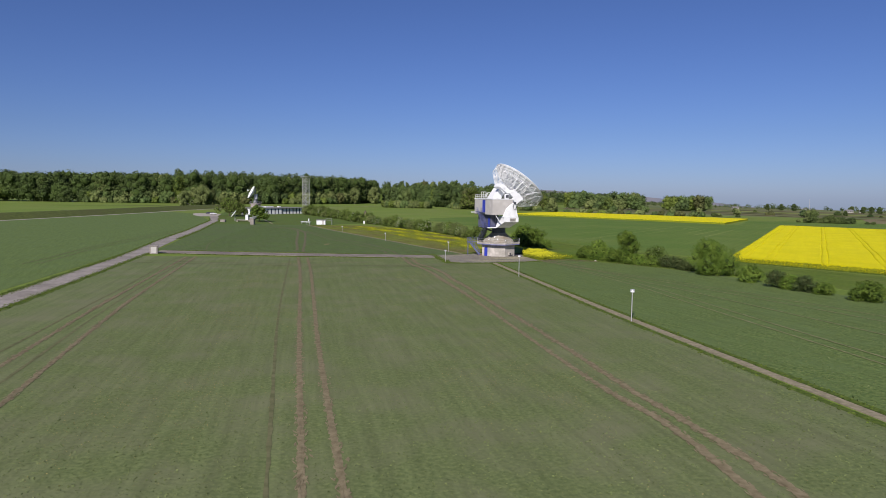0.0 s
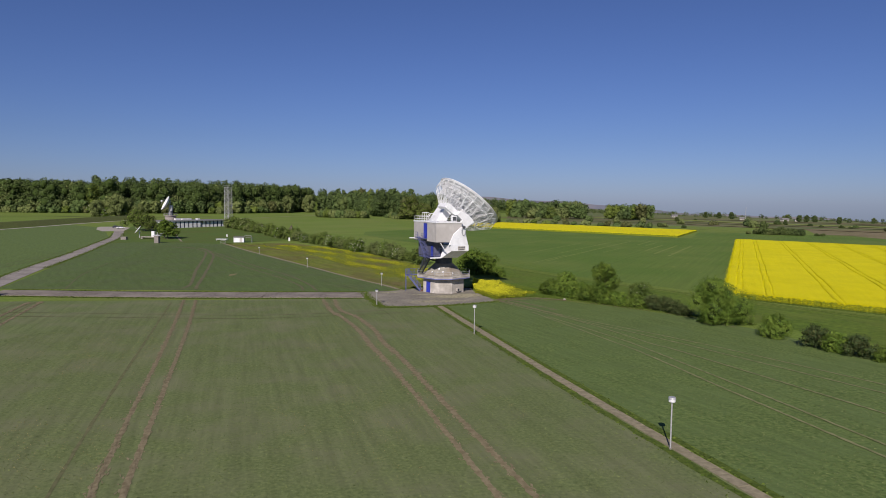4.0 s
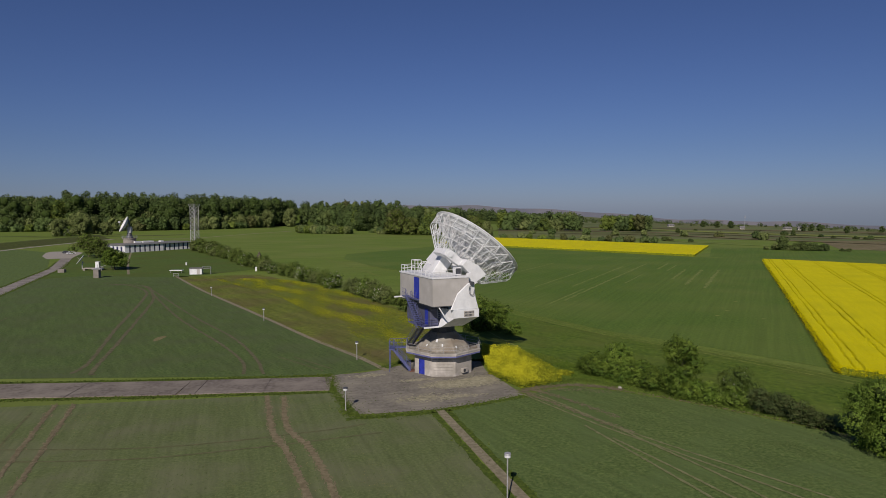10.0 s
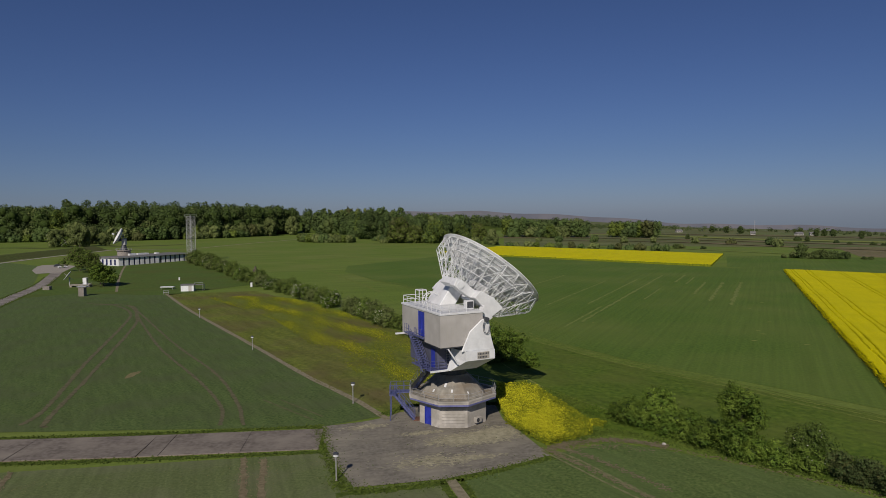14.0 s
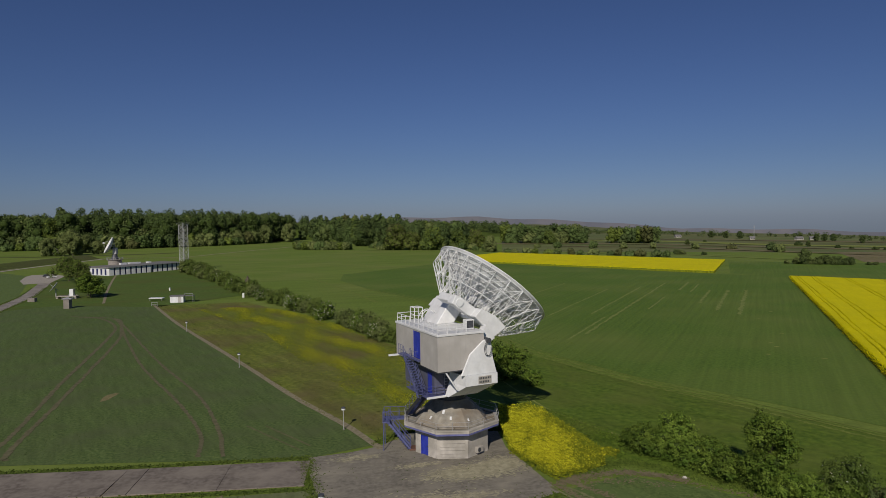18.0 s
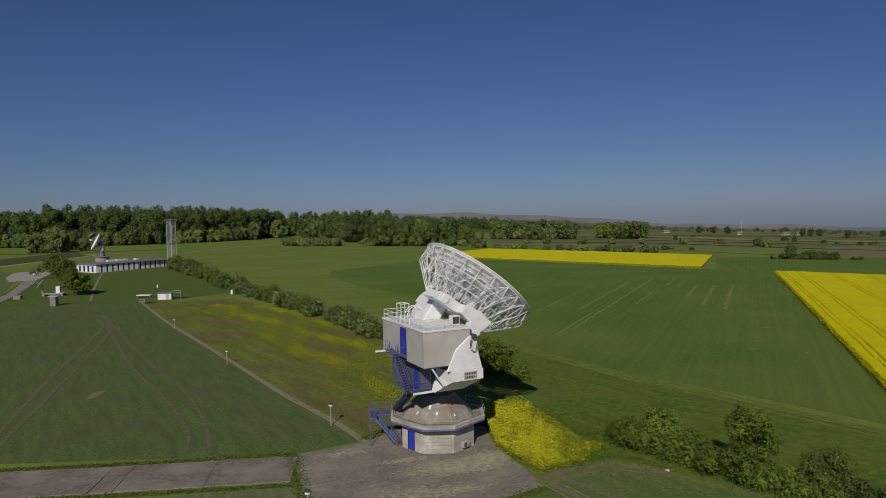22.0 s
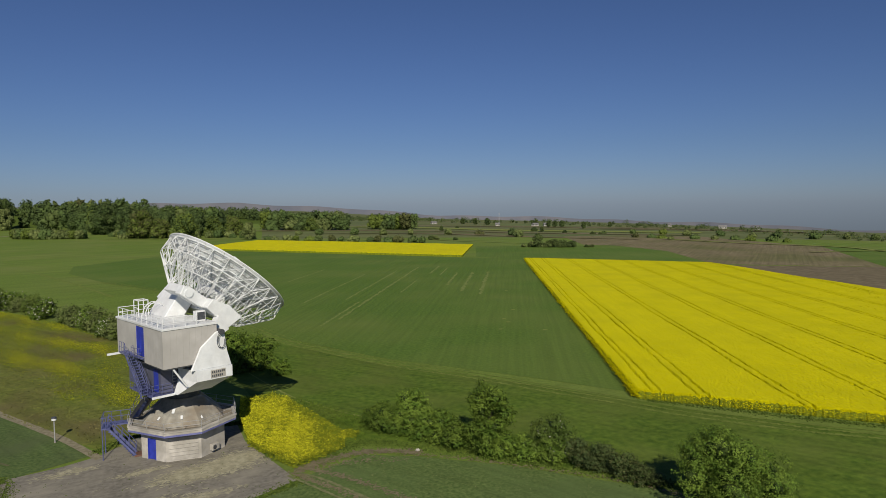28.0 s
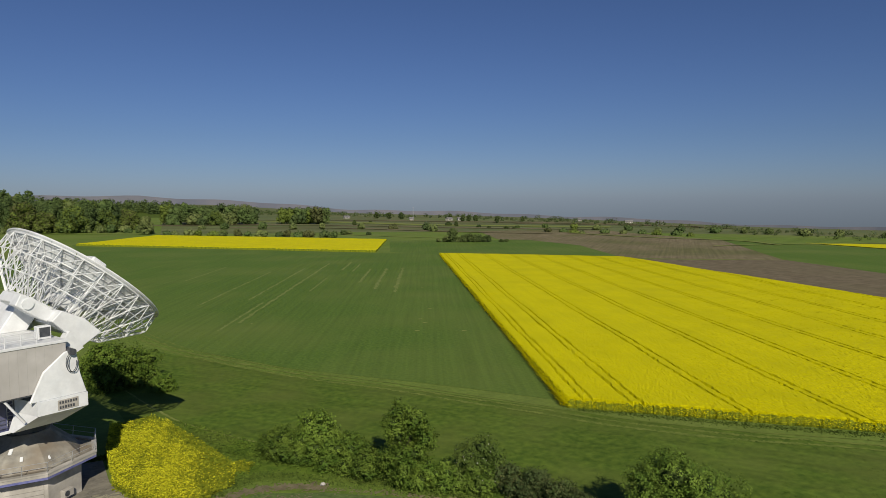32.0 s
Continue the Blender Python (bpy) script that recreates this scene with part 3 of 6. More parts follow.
# far strips of the plain
for pts, w, mat, lab in (([(174, 841), (256, 743), (302, 638), (353, 575), (420, 500)], 26, DRYGRASS, "far pale field strip"), ([(116, 671), (205, 605), (258, 503), (306, 439)], 10, STUBBLE, "far tan field strip"), ([(118, 582), (164, 517), (186, 470), (228, 405)], 2.5, DRYGRASS, "far grassy lane"), ([(60, 760), (200, 690), (300, 560), (380, 470)], 14, STUBBLE, "far pale brown strip"), ([(338, 281), (350, 316), (330, 370), (322, 440)], 4, DRYGRASS, "far field edge"), ([(300, 293), (345, 284), (420, 250)], 2.5, DRYGRASS, "pale field lane"), ([(150, 900), (300, 800), (420, 640), (520, 480)], 18, STUBBLE, "far pale brown strip"), ([(400, 620), (470, 520), (540, 400)], 12, STUBBLE, "far tan field strip"), ([(-60, 640), (20, 600), (100, 560), (140, 500)], 3, DRYGRASS, "far grassy lane")):
    ob = ribbon("field_strip", pts, w, 0.35, mat, lab, "field", 0.05, 20)
    for v in ob.data.vertices:
        v.co.z += land(v.co.x, v.co.y)
sheet("rape_far_east", [(364.6, 284), (389, 254), (420, 225), (395, 215), (359, 238)], 0.3, RAPE, "far yellow rapeseed field")


def crop_block(name, corners, height, mat, side_mat, label, step, lanes, category="crop"):
    """A standing crop: a closed bumpy block with sunken wheel lanes."""
    (ax, ay), (bx, by), (cx, cy), (dx, dy) = corners
    wide, long = math.dist(corners[0], corners[3]), math.dist(corners[0], corners[1])
    nu, nv = max(4, int(wide / step * 1.9)), max(4, int(long / step * 0.8))
    u, v = np.meshgrid(np.linspace(0, 1, nu + 1), np.linspace(0, 1, nv + 1), indexing="ij")
    x = (1 - u) * ((1 - v) * ax + v * bx) + u * ((1 - v) * dx + v * cx)
    y = (1 - u) * ((1 - v) * ay + v * by) + u * ((1 - v) * dy + v * cy)
    rng = np.random.default_rng(5)
    h = height * (1 + 0.034 * rng.uniform(-1, 1, x.shape)) + 0.05 * np.sin(x * 0.11 + y * 0.07) + 0.03 * np.sin(x * 0.31 - y * 0.23)
    side = np.array([by - ay, ax - bx]) / long
    off = np.abs((x - ax) * side[0] + (y - ay) * side[1])
    for at in lanes:
        wander = 0.10 * np.sin(v * long * 0.13 + at) + 0.05 * np.sin(v * long * 0.37 + 2 * at)
        h = np.where(np.abs(off + wander - at) < 0.13, height * (0.75 + 0.06 * rng.uniform(-1, 1, x.shape)), h)
    for edge in (u < 0.5 / nu, u > 1 - 0.5 / nu, v < 0.5 / nv, v > 1 - 0.5 / nv):
        h = np.where(edge, h * rng.uniform(0.72, 0.98, x.shape), h)
    jig = rng.uniform(-0.25, 0.25, (2, *x.shape)) * step
    x, y = x + jig[0], y + jig[1]
    top = np.stack([x, y, h], -1).reshape(-1, 3)
    idx = np.arange(x.size).reshape(x.shape)
    faces = np.stack([idx[:-1, :-1], idx[1:, :-1], idx[1:, 1:], idx[:-1, 1:]], -1).reshape(-1, 4)
    rim = np.concatenate([idx[:, 0], idx[-1, 1:], idx[::-1, -1][1:], idx[0, ::-1][1:-1]])
    low = top[rim] * (1, 1, 0)
    me = bpy.data.meshes.new("m")
    n, k = len(top), len(rim)
    sides = [(int(rim[i]), n + i, n + (i + 1) % k, int(rim[(i + 1) % k])) for i in range(k)]
    me.from_pydata(np.concatenate([top, low]).tolist(), [], faces.tolist() + sides)
    me.materials.append(mat)
    me.materials.append(side_mat)
    mark = np.zeros(len(me.polygons), np.int32)
    mark[len(faces):] = 1
    me.polygons.foreach_set("material_index", mark)
    me.update()
    return tagged(new(name, me), label, category, "", "stuff")


LANES = [1.8, 2.9] + [c + 11.2 * k for k in range(11) for c in (7.2, 8.5)]
crop_block("rape_field", [(56.5, 118), (147, 317), (205, 262), (150, 28)], 1.2, RAPE, RAPESTEM, "bright yellow flowering rapeseed field with wheel lanes", 0.45, LANES)
crop_block("rape_field_far", [(2, 470), (50, 546), (169, 426), (128, 346)], 1.2, RAPE, RAPESTEM, "distant yellow flowering rapeseed strip", 1.0, [])

# ---- the antenna ----
AX, AY = 0.8, 122.0
base = thing("antenna_base_house", pose(AX, AY, 0.06), "octagonal rendered antenna base house with blue door and concrete dome roof", "building")
R8 = 4.04 / math.cos(radians(22.5))
OCT = [(R8 * math.sin(radians(22.5 + 45 * k)), -R8 * math.cos(radians(22.5 + 45 * k))) for k in range(8)]
for k in range(8):
    (x0, y0), (x1, y1) = OCT[k - 1], OCT[k]
    d = Vector((x1 - x0, y1 - y0, 0)).normalized()
    n = Vector((d.y, -d.x, 0))
    m = Matrix(((d.x, n.x, 0, x0), (d.y, n.y, 0, y0), (0, 0, 1, 0), (0, 0, 0, 1)))
    L = math.dist((x0, y0), (x1, y1))
    bm = bmesh.new()
    # k = 0 is the side that faces south, k = 7 the one with the door
    if k == 7:
        box(0, 0.95, -0.25, 0, 0, 2.95, bm=bm), box(1.95, L, -0.25, 0, 0, 2.95, bm=bm), box(0.95, 1.95, -0.25, 0, 2.1, 2.95, bm=bm)
    else:
        box(0, L, -0.25, 0, 0, 2.95, bm=bm)
    bm.transform(m)
    wall = part("wall", bm, RENDER, base)
    if k == 7:
        bm = box(0.97, 1.93, -0.16, -0.06, 0.02, 2.08, 0.01)
        bm.transform(m)
        door = part("door", bm, BLUE, base, "blue painted steel door")
        bm = box(1.8, 1.88, -0.05, 0.0, 0.95, 1.1)
        bm.transform(m)
        part("door_handle", bm, DARK, door, "dark lever handle")
        bm = box(0.9, 0.96, -0.08, 0.03, 0, 2.15)
        box(1.94, 2.0, -0.08, 0.03, 0, 2.15, bm=bm), box(0.9, 2.0, -0.08, 0.03, 2.1, 2.16, bm=bm)
        bm.transform(m)
        part("door_frame", bm, BLUE, base, "blue steel door frame")
    if k == 0:
        bm = bmesh.new()
        for row in range(6):
            box(0.3, L - 0.3, 0.003, 0.05, 0.15 + row * 0.38, 0.15 + row * 0.38 + 0.34, bm=bm)
        bm.transform(m)
        part("louvre_panel", bm, RENDER, base, "pale louvred ventilation panel")
    if k == 1:
        bm = box(1.1, 2.1, 0.02, 0.45, 0.35, 1.0, 0.03)
        bm.transform(m)
        unit = part("air_conditioner", bm, RENDER, base, "pale beige outdoor air conditioner on the wall")
        bm = bmesh.new()
        bmesh.ops.create_cone(bm, cap_ends=True, segments=16, radius1=0.24, radius2=0.24, depth=0.03, matrix=Matrix.Translation((1.42, 0.46, 0.68)) @ pose(0, 0, 0, 90))
        bm.transform(m)
        part("fan_grille", bm, DARK, unit, "dark round fan grille")
PA, PB = 1.75, 5.25
PLAT = [(-PA, -PB), (PA, -PB), (PB, -PA), (PB, PA), (PA, PB), (-PA, PB), (-PB, PA), (-PB, -PA)]
grow = lambda f: [(x * f, y * f) for x, y in PLAT]  # noqa: E731
part("platform_slab", prism(grow(0.985), 2.9, 3.12), DOME, base, "weathered concrete gallery slab")
part("fascia", loft(grow(1.0), grow(1.0), 2.86, 3.06, False), FASCIA, base, "blue edge band")
part("kerb", loft(grow(1.002), grow(1.002), 3.064, 3.3, False), RENDER, base, "pale concrete edge band")
part("gallery_floor", prism(grow(0.995), 3.125, 3.28), DOME, base, "weathered gallery floor")
bm = loft(grow(1.012), grow(1.012), 3.304, 3.44, False)
loft(grow(0.935), grow(0.935), 3.304, 3.44, False, bm)
for k in range(8):
    quad = [(*grow(f)[q % 8], 3.44) for f, q in ((1.012, k), (1.012, k + 1), (0.935, k + 1), (0.935, k))]
    bm.faces.new([bm.verts.new(p) for p in quad])
bmesh.ops.remove_doubles(bm, verts=bm.verts, dist=0.001)
bmesh.ops.recalc_face_normals(bm, faces=bm.faces)
part("coping", bm, RENDER, base, "pale concrete coping round the gallery")
for n in range(8):
    p0, p1 = PLAT[n], PLAT[(n + 1) % 8]
    count = 2
    for k in range(count):
        t = k / count
        x, y = (p0[0] + (p1[0] - p0[0]) * t) * 0.975, (p0[1] + (p1[1] - p0[1]) * t) * 0.975
        part("railing_post", tube(bmesh.new(), (x, y, 3.43), (x * 1.03, y * 1.03, 4.3), 0.03, 6), GALV, base)
    for z in (3.88, 4.3):
        f = 0.975 + 0.029 * (z - 3.43) / 0.87
        part("railing_bar", tube(bmesh.new(), (p0[0] * f, p0[1] * f, z), (p1[0] * f, p1[1] * f, z), 0.02, 6), GALV, base)
ring = lambda r, n=16: [(r * math.cos(2 * math.pi * (k + 0.5) / n), r * math.sin(2 * math.pi * (k + 0.5) / n)) for k in range(n)]  # noqa: E731
bm = loft(ring(4.35, 8), ring(3.55, 8), 3.285, 4.2, False)
loft(ring(3.55, 8), ring(2.05, 8), 4.2, 5.55, False, bm)
loft(ring(2.05, 8), ring(1.95, 8), 5.55, 5.7, True, bm)
part("dome", bm, DOME, base, "faceted weathered concrete dome roof")
for ang, z, sz in ((252, 4.75, 0.28), (268, 4.2, 0.22), (228, 4.1, 0.2), (300, 3.95, 0.2)):
    r = 4.15 - (z - 3.3) * 0.9
    x, y = r * math.cos(radians(ang)), r * math.sin(radians(ang))
    bm = box(-sz / 2, sz / 2, -0.06, 0.06, -sz, sz, 0.02)
    bm.transform(pose(x, y, z, -52, 0, ang + 90))
    part("vent_box", bm, WHITE, base, "small white vent box on the dome")
# outer stair of the base

for k in range(13):
    x, z = -4.75 - k * 0.19, 0.1 + k * 0.245
    part("stair_tread", box(x - 0.26, x, -1.1, -0.05, z, z + 0.05), STEEL, base)
for y in (-1.1, -0.05):
    part("stair_stringer", prism([(-4.7, 0), (-4.45, 0), (-7.0, 3.25), (-7.3, 3.25)], y - 0.03, y + 0.03, "y"), STEEL, base)
    pairs = [((-4.65 - k * 0.62, y, 0.2 + k * 0.8), (-4.65 - k * 0.62, y, 1.25 + k * 0.8)) for k in range(5)]
    part("stair_railing", bars(pairs + [((-4.65, y, 1.25), (-7.15, y, 4.45)), ((-4.65, y, 0.75), (-7.15, y, 3.95))], 0.03), STEEL, base)
part("foot_step", box(-4.75, -3.9, -1.3, 0.1, 0.0, 0.14, 0.02), TILE, base, "low reddish brick step")
part("landing", box(-7.75, -6.9, -1.2, 1.2, 3.15, 3.27), STEEL, base, "blue-grey steel grating landing")
part("walkway", box(-6.9, -5.1, 0.05, 1.2, 3.15, 3.27), STEEL, base, "blue-grey steel grating walkway")
rail = [((x, y, 3.27), (x, y, 4.35)) for x, y in ((-7.7, -1.15), (-7.7, 0), (-7.7, 1.15), (-7.0, 1.15), (-6.1, 1.15), (-5.2, 1.15), (-7.3, -1.15), (-5.9, 0.1))]
rail += [((-7.7, -1.15, z), (-7.7, 1.15, z)) for z in (3.8, 4.35)] + [((-7.7, 1.15, z), (-5.2, 1.15, z)) for z in (3.8, 4.35)] + [((-7.7, -1.15, z), (-7.2, -1.15, z)) for z in (3.8, 4.35)]
part("landing_railing", bars(rail, 0.032), STEEL, base)
for y in (-1.1, 1.1):
    part("landing_post", bars([((-7.65, y, 0), (-7.65, y, 3.2))], 0.05), STEEL, base)

ant = thing("dish_antenna", pose(AX, AY, 5.75, 0, 0, 25), "large white steerable dish antenna with grey equipment cabin", "antenna")
Z0 = 5.75


def apart_(name, bm, mat, label="", parent=None):
    """A part of the antenna, given in heights above the ground."""
    bm.transform(Matrix.Translation((0, 0, -Z0)))
    return part(name, bm, mat, parent or ant, label)


bm = bmesh.new()
bmesh.ops.create_cone(bm, cap_ends=True, segments=28, radius1=1.7, radius2=1.7, depth=1.3, matrix=Matrix.Translation((0, 0, 6.4)))
apart_("azimuth_bearing", bm, DARK, "dark round azimuth bearing")
# yoke girder with tapered ends
for s in (-1, 1):
    high = [(-2.3, s * 4.3), (-1.8, s * 7.2), (1.95, s * 7.2), (1.95, s * 4.3)]
    low = [(-2.8, s * 4.3), (-2.75, s * 5.0), (0.7, s * 5.0), (0.9, s * 4.3)]
    bm = loft(low, high, 7.25, 8.7, True)
    bmesh.ops.recalc_face_normals(bm, faces=bm.faces)
    apart_("yoke_keel", bm, WHITE, "white tapered underside of the yoke end")
    apart_("yoke_girder", prism(high, 8.704, 9.8), WHITE, "white box girder of the yoke")
apart_("yoke_middle", box(-1.9, 1.9, -4.29, 4.29, 7.7, 9.75, 0.05), WHITE, "white middle box of the yoke")
for s in (-1, 1):
    bm = prism([(-2.3, 9.804), (1.95, 9.804), (1.5, 11.4), (1.3, 13.0), (0.9, 13.45), (0.35, 13.3), (-1.25, 12.0)], min(s * 7.1, s * 6.86), max(s * 7.1, s * 6.86), "y")
    bmesh.ops.bevel(bm, geom=list(bm.edges), offset=0.05, segments=1, affect="EDGES")
    arm = apart_("yoke_arm", bm, WHITE, "white tapered yoke arm")
    bm = bmesh.new()
    bmesh.ops.create_cone(bm, cap_ends=True, segments=20, radius1=0.27, radius2=0.27, depth=1.7, matrix=Matrix.Translation((0.85, s * 6.6, 13.3)) @ pose(0, 0, 0, 90))
    apart_("elevation_bearing", bm, DARK, "grey elevation bearing with dark gear")
# cable loop
loop = [(0.75 + 0.4 * math.sin(a), -7.3, 12.45 - 0.75 * math.cos(a)) for a in [2.6 + k * 0.36 for k in range(16)]]
apart_("cable_loop", bars(list(zip(loop, loop[1:])) + [((q[0] + 0.12, q[1] - 0.05, q[2]), (r[0] + 0.12, r[1] - 0.05, r[2])) for q, r in zip(loop, loop[1:])], 0.028), DARK, "hanging loop of dark cables")
# sign with two lines of unreadable lettering
sign = apart_("sign", box(-0.35, 1.2, -7.23, -7.204, 8.82, 9.62), RENDER, "grey maker's sign")
for z, n in ((9.3, 7), (8.92, 6)):
    for k in range(n):
        apart_("sign_bar", box(-0.24 + k * 0.2, -0.24 + k * 0.2 + 0.13, -7.245, -7.232, z, z + 0.22), DARK, "", sign)
# lower room, balcony
room = apart_("lower_room", box(-3.85, -1.92, -3.95, 4.0, 7.34, 10.28), ROOMPAINT, "slate-blue plant room under the cabin")
for k in range(5):
    apart_("room_panel", box(-3.89, -3.855, -3.95 + 1.59 * k + 0.02, -3.95 + 1.59 * (k + 1) - 0.02, 7.4, 10.24), ROOMPAINT, "", room)
apart_("lower_door", box(-3.95, -3.895, -3.4, -2.4, 7.4, 9.6, 0.01), BLUE, "dark blue steel door", room)
ladder = [((x, -4.02, 7.6), (x, -4.02, 10.2)) for x in (-2.75, -2.3)] + [((-2.75, -4.02, 7.8 + 0.3 * k), (-2.3, -4.02, 7.8 + 0.3 * k)) for k in range(8)]
apart_("wall_ladder", bars(ladder, 0.03, 4), GALV, "grey steel ladder on the wall")
apart_("balcony", box(-4.95, -2.5, -4.35, 1.2, 7.2, 7.32), STEEL, "blue-grey steel balcony")
rail = []
for b in (-4.3, -3.2, -2.1, -1.0, 0.1, 1.15):
    rail.append(((-4.9, b, 7.32), (-4.9, b, 8.4)))
for z in (7.7, 8.05, 8.4):
    rail += [((-4.9, -4.3, z), (-4.9, 1.15, z)), ((-4.9, -4.3, z), (-2.9, -4.3, z))]
rail += [((-3.9, -4.3, 7.32), (-3.9, -4.3, 8.4)), ((-2.9, -4.3, 7.32), (-2.9, -4.3, 8.4))]
apart_("balcony_edge", box(-4.98, -2.5, -4.42, -4.355, 7.12, 7.34), WHITE, "white edge beam")
apart_("balcony_railing", bars(rail, 0.026), STEEL)
apart_("balcony_strut", bars([((-4.5, -1.2, 7.15), (-1.8, -0.6, 6.2)), ((-4.5, 0.8, 7.15), (-1.8, 0.8, 6.2))], 0.12, 4), DARK, "dark steel strut")
foot, head = Vector((-3.9, 2.9, 3.5)), Vector((-4.75, -3.0, 7.2))
across = Vector((0.42, 0, 0))
for side in (-1, 1):
    bm = bmesh.new()
    for dz in (0.0, 0.14, 0.28):
        tube(bm, foot + across * side + Vector((0, 0, dz)), head + across * side + Vector((0, 0, dz - 0.3)), 0.1, 4)
    apart_("gallery_stringer", bm, DARK, "dark steel stair stringer")
    rail = [(foot + across * side + Vector((0, 0, h)), head + across * side + Vector((0, 0, h))) for h in (0.6, 1.1)]
    rail += [(foot.lerp(head, t) + across * side, foot.lerp(head, t) + across * side + Vector((0, 0, 1.1))) for t in (0, 0.25, 0.5, 0.75)]
    apart_("gallery_stair_railing", bars(rail, 0.024), STEEL)
for k in range(16):
    p = foot.lerp(head, (k + 0.5) / 16)
    apart_("gallery_tread", box(p.x - 0.38, p.x + 0.38, p.y - 0.13, p.y + 0.13, p.z, p.z + 0.04), STEEL)
apart_("cabin_strut", bars([((-3.86, -6.6, 10.35), (-2.5, -6.6, 8.3))], 0.1), WHITE, "white slanting steel strut")
# cabin
CA, CB, CC, CD = -4.8, 0.6, -6.8, 4.4
cab = apart_("cabin", box(CA + 0.12, CB - 0.05, CC + 0.12, CD - 0.12, 10.5, 14.0), GREY, "grey clad equipment cabin")
k = 0
b = CC
while b < CD - 0.1:
    b1 = min(b + 0.62, CD)
    if not (-2.4 < (b + b1) / 2 < -0.3):
        apart_("cladding_panel", box(CA, CA + 0.1, b + 0.002, b1 - 0.002, 10.42, 14.05, 0.004), GREY, "", cab)
    b = b1
a = CA + 0.1
while a < CB - 0.1:
    a1 = min(a + 0.62, CB)
    apart_("cladding_panel", box(a + 0.002, a1 - 0.002, CC, CC + 0.1, 10.42, 14.05, 0.004), GREY, "", cab)
    a = a1
apart_("cladding_panel", box(CA, CA + 0.1, -2.44, -0.62, 13.9, 14.05), GREY, "", cab)
apart_("floor_edge", box(CA + 0.05, CB, CC + 0.05, CD, 10.3, 10.415), DARK, "", cab)
apart_("cabin_door", box(CA + 0.05, CA + 0.11, -2.44, -0.62, 10.95, 13.88), BLUE, "blue double door in a recess", cab)
for b in (-2.46, -1.55, -0.66):
    apart_("door_post", box(CA + 0.02, CA + 0.14, b, b + 0.06, 10.95, 13.88), BLUE, "", cab)
roof = apart_("cabin_roof", box(CA - 0.08, CB + 0.1, CC - 0.08, CD + 0.08, 14.06, 14.28, 0.02), WHITE, "white flat roof slab", cab)
rail = []
for b in np.linspace(CC + 0.15, CD - 0.1, 10):
    rail.append(((CA + 0.15, b, 14.28), (CA + 0.15, b, 15.2)))
for z in (14.7, 15.2):
    rail.append(((CA + 0.15, CC + 0.15, z), (CA + 0.15, CD - 0.1, z)))
    rail.append(((CA + 0.15, CC + 0.15, z), (-1.4, CC + 0.15, z)))
    rail.append(((CA + 0.15, CD - 0.1, z), (CB, CD - 0.1, z)))
for a in (-3.6, -2.5, -1.4):
    rail.append(((a, CC + 0.15, 14.28), (a, CC + 0.15, 15.2)))
apart_("roof_railing", bars(rail, 0.035), WHITE)
frame_bars = []
for x in (-3.3, -2.3):
    frame_bars += [((x, 2.4, 14.28), (x, 2.4, 15.9)), ((x, 3.6, 14.28), (x, 3.6, 15.9)), ((x, 2.4, 15.9), (x, 3.6, 15.9)), ((x, 2.4, 15.1), (x, 3.6, 15.1))]
frame_bars += [((-3.3, y, 15.9), (-2.3, y, 15.9)) for y in (2.4, 3.6)]
apart_("roof_frame", bars(frame_bars, 0.05, 4), WHITE, "white steel frame on the roof")
for y in (1.2, 1.9):
    bend = [(-2.0 + 1.1 * math.cos(a), y, 14.4 + 1.35 * math.sin(a)) for a in np.linspace(math.pi, 0.35, 9)]
    apart_("ladder_rail", bars(list(zip(bend, bend[1:])), 0.045), WHITE, "bent white ladder rail")
ac = apart_("roof_unit", box(-0.9, 0.1, -5.6, -4.9, 14.3, 15.35, 0.04), WHITE, "pale rooftop air conditioner")
apart_("unit_grille", box(-0.78, 0.0, -5.62, -5.605, 14.5, 15.25), DARK, "dark grille", ac)
# stair to the cabin
for k in range(16):
    t = (k + 0.5) / 16
    apart_("cabin_tread", box(-5.5, -4.75, -3.3 + 3.9 * t - 0.12, -3.3 + 3.9 * t + 0.12, 7.3 + 3.7 * t, 7.35 + 3.7 * t), STEEL)
for a in (-5.52, -4.73):
    apart_("cabin_stringer", prism([(-3.5, 7.15), (-3.2, 7.15), (0.7, 10.95), (0.4, 10.95)], a - 0.03, a + 0.03, "x"), STEEL)
    apart_("cabin_stair_railing", bars([((a, -3.3 + 3.9 * t, 7.3 + 3.7 * t), (a, -3.3 + 3.9 * t, 8.35 + 3.7 * t)) for t in (0, 0.2, 0.4, 0.6, 0.8, 1)] + [((a, -3.3, 8.35), (a, 0.6, 12.05)), ((a, -3.3, 7.85), (a, 0.6, 11.55))], 0.024), STEEL)
apart_("door_step", box(-5.15, CA - 0.01, -2.5, 0.55, 10.8, 10.9), STEEL, "blue-grey steel door step")
apart_("cabin_landing", box(-5.6, CA - 0.01, 0.6, 1.9, 10.95, 11.05), STEEL, "blue-grey steel landing")
apart_("landing_beam", box(-6.7, CA, 1.9, 2.1, 10.75, 10.94), WHITE, "white projecting steel beam")
bow = [(-5.1 - 0.45 * math.sin(a), -1.5 + 0.95 * math.cos(a)) for a in np.linspace(0, math.pi, 8)]
rail = [((*p, z), (*q, z)) for p, q in zip(bow, bow[1:]) for z in (11.4, 11.9)] + [((*p, 10.9), (*p, 11.9)) for p in bow[::2]]
apart_("bow_guard", bars(rail, 0.022), STEEL)
rail = [((-5.55, b, 11.05), (-5.55, b, 12.1)) for b in (0.65, 1.25, 1.85)] + [((-5.55, 0.65, z), (-5.55, 1.85, z)) for z in (11.55, 12.1)]
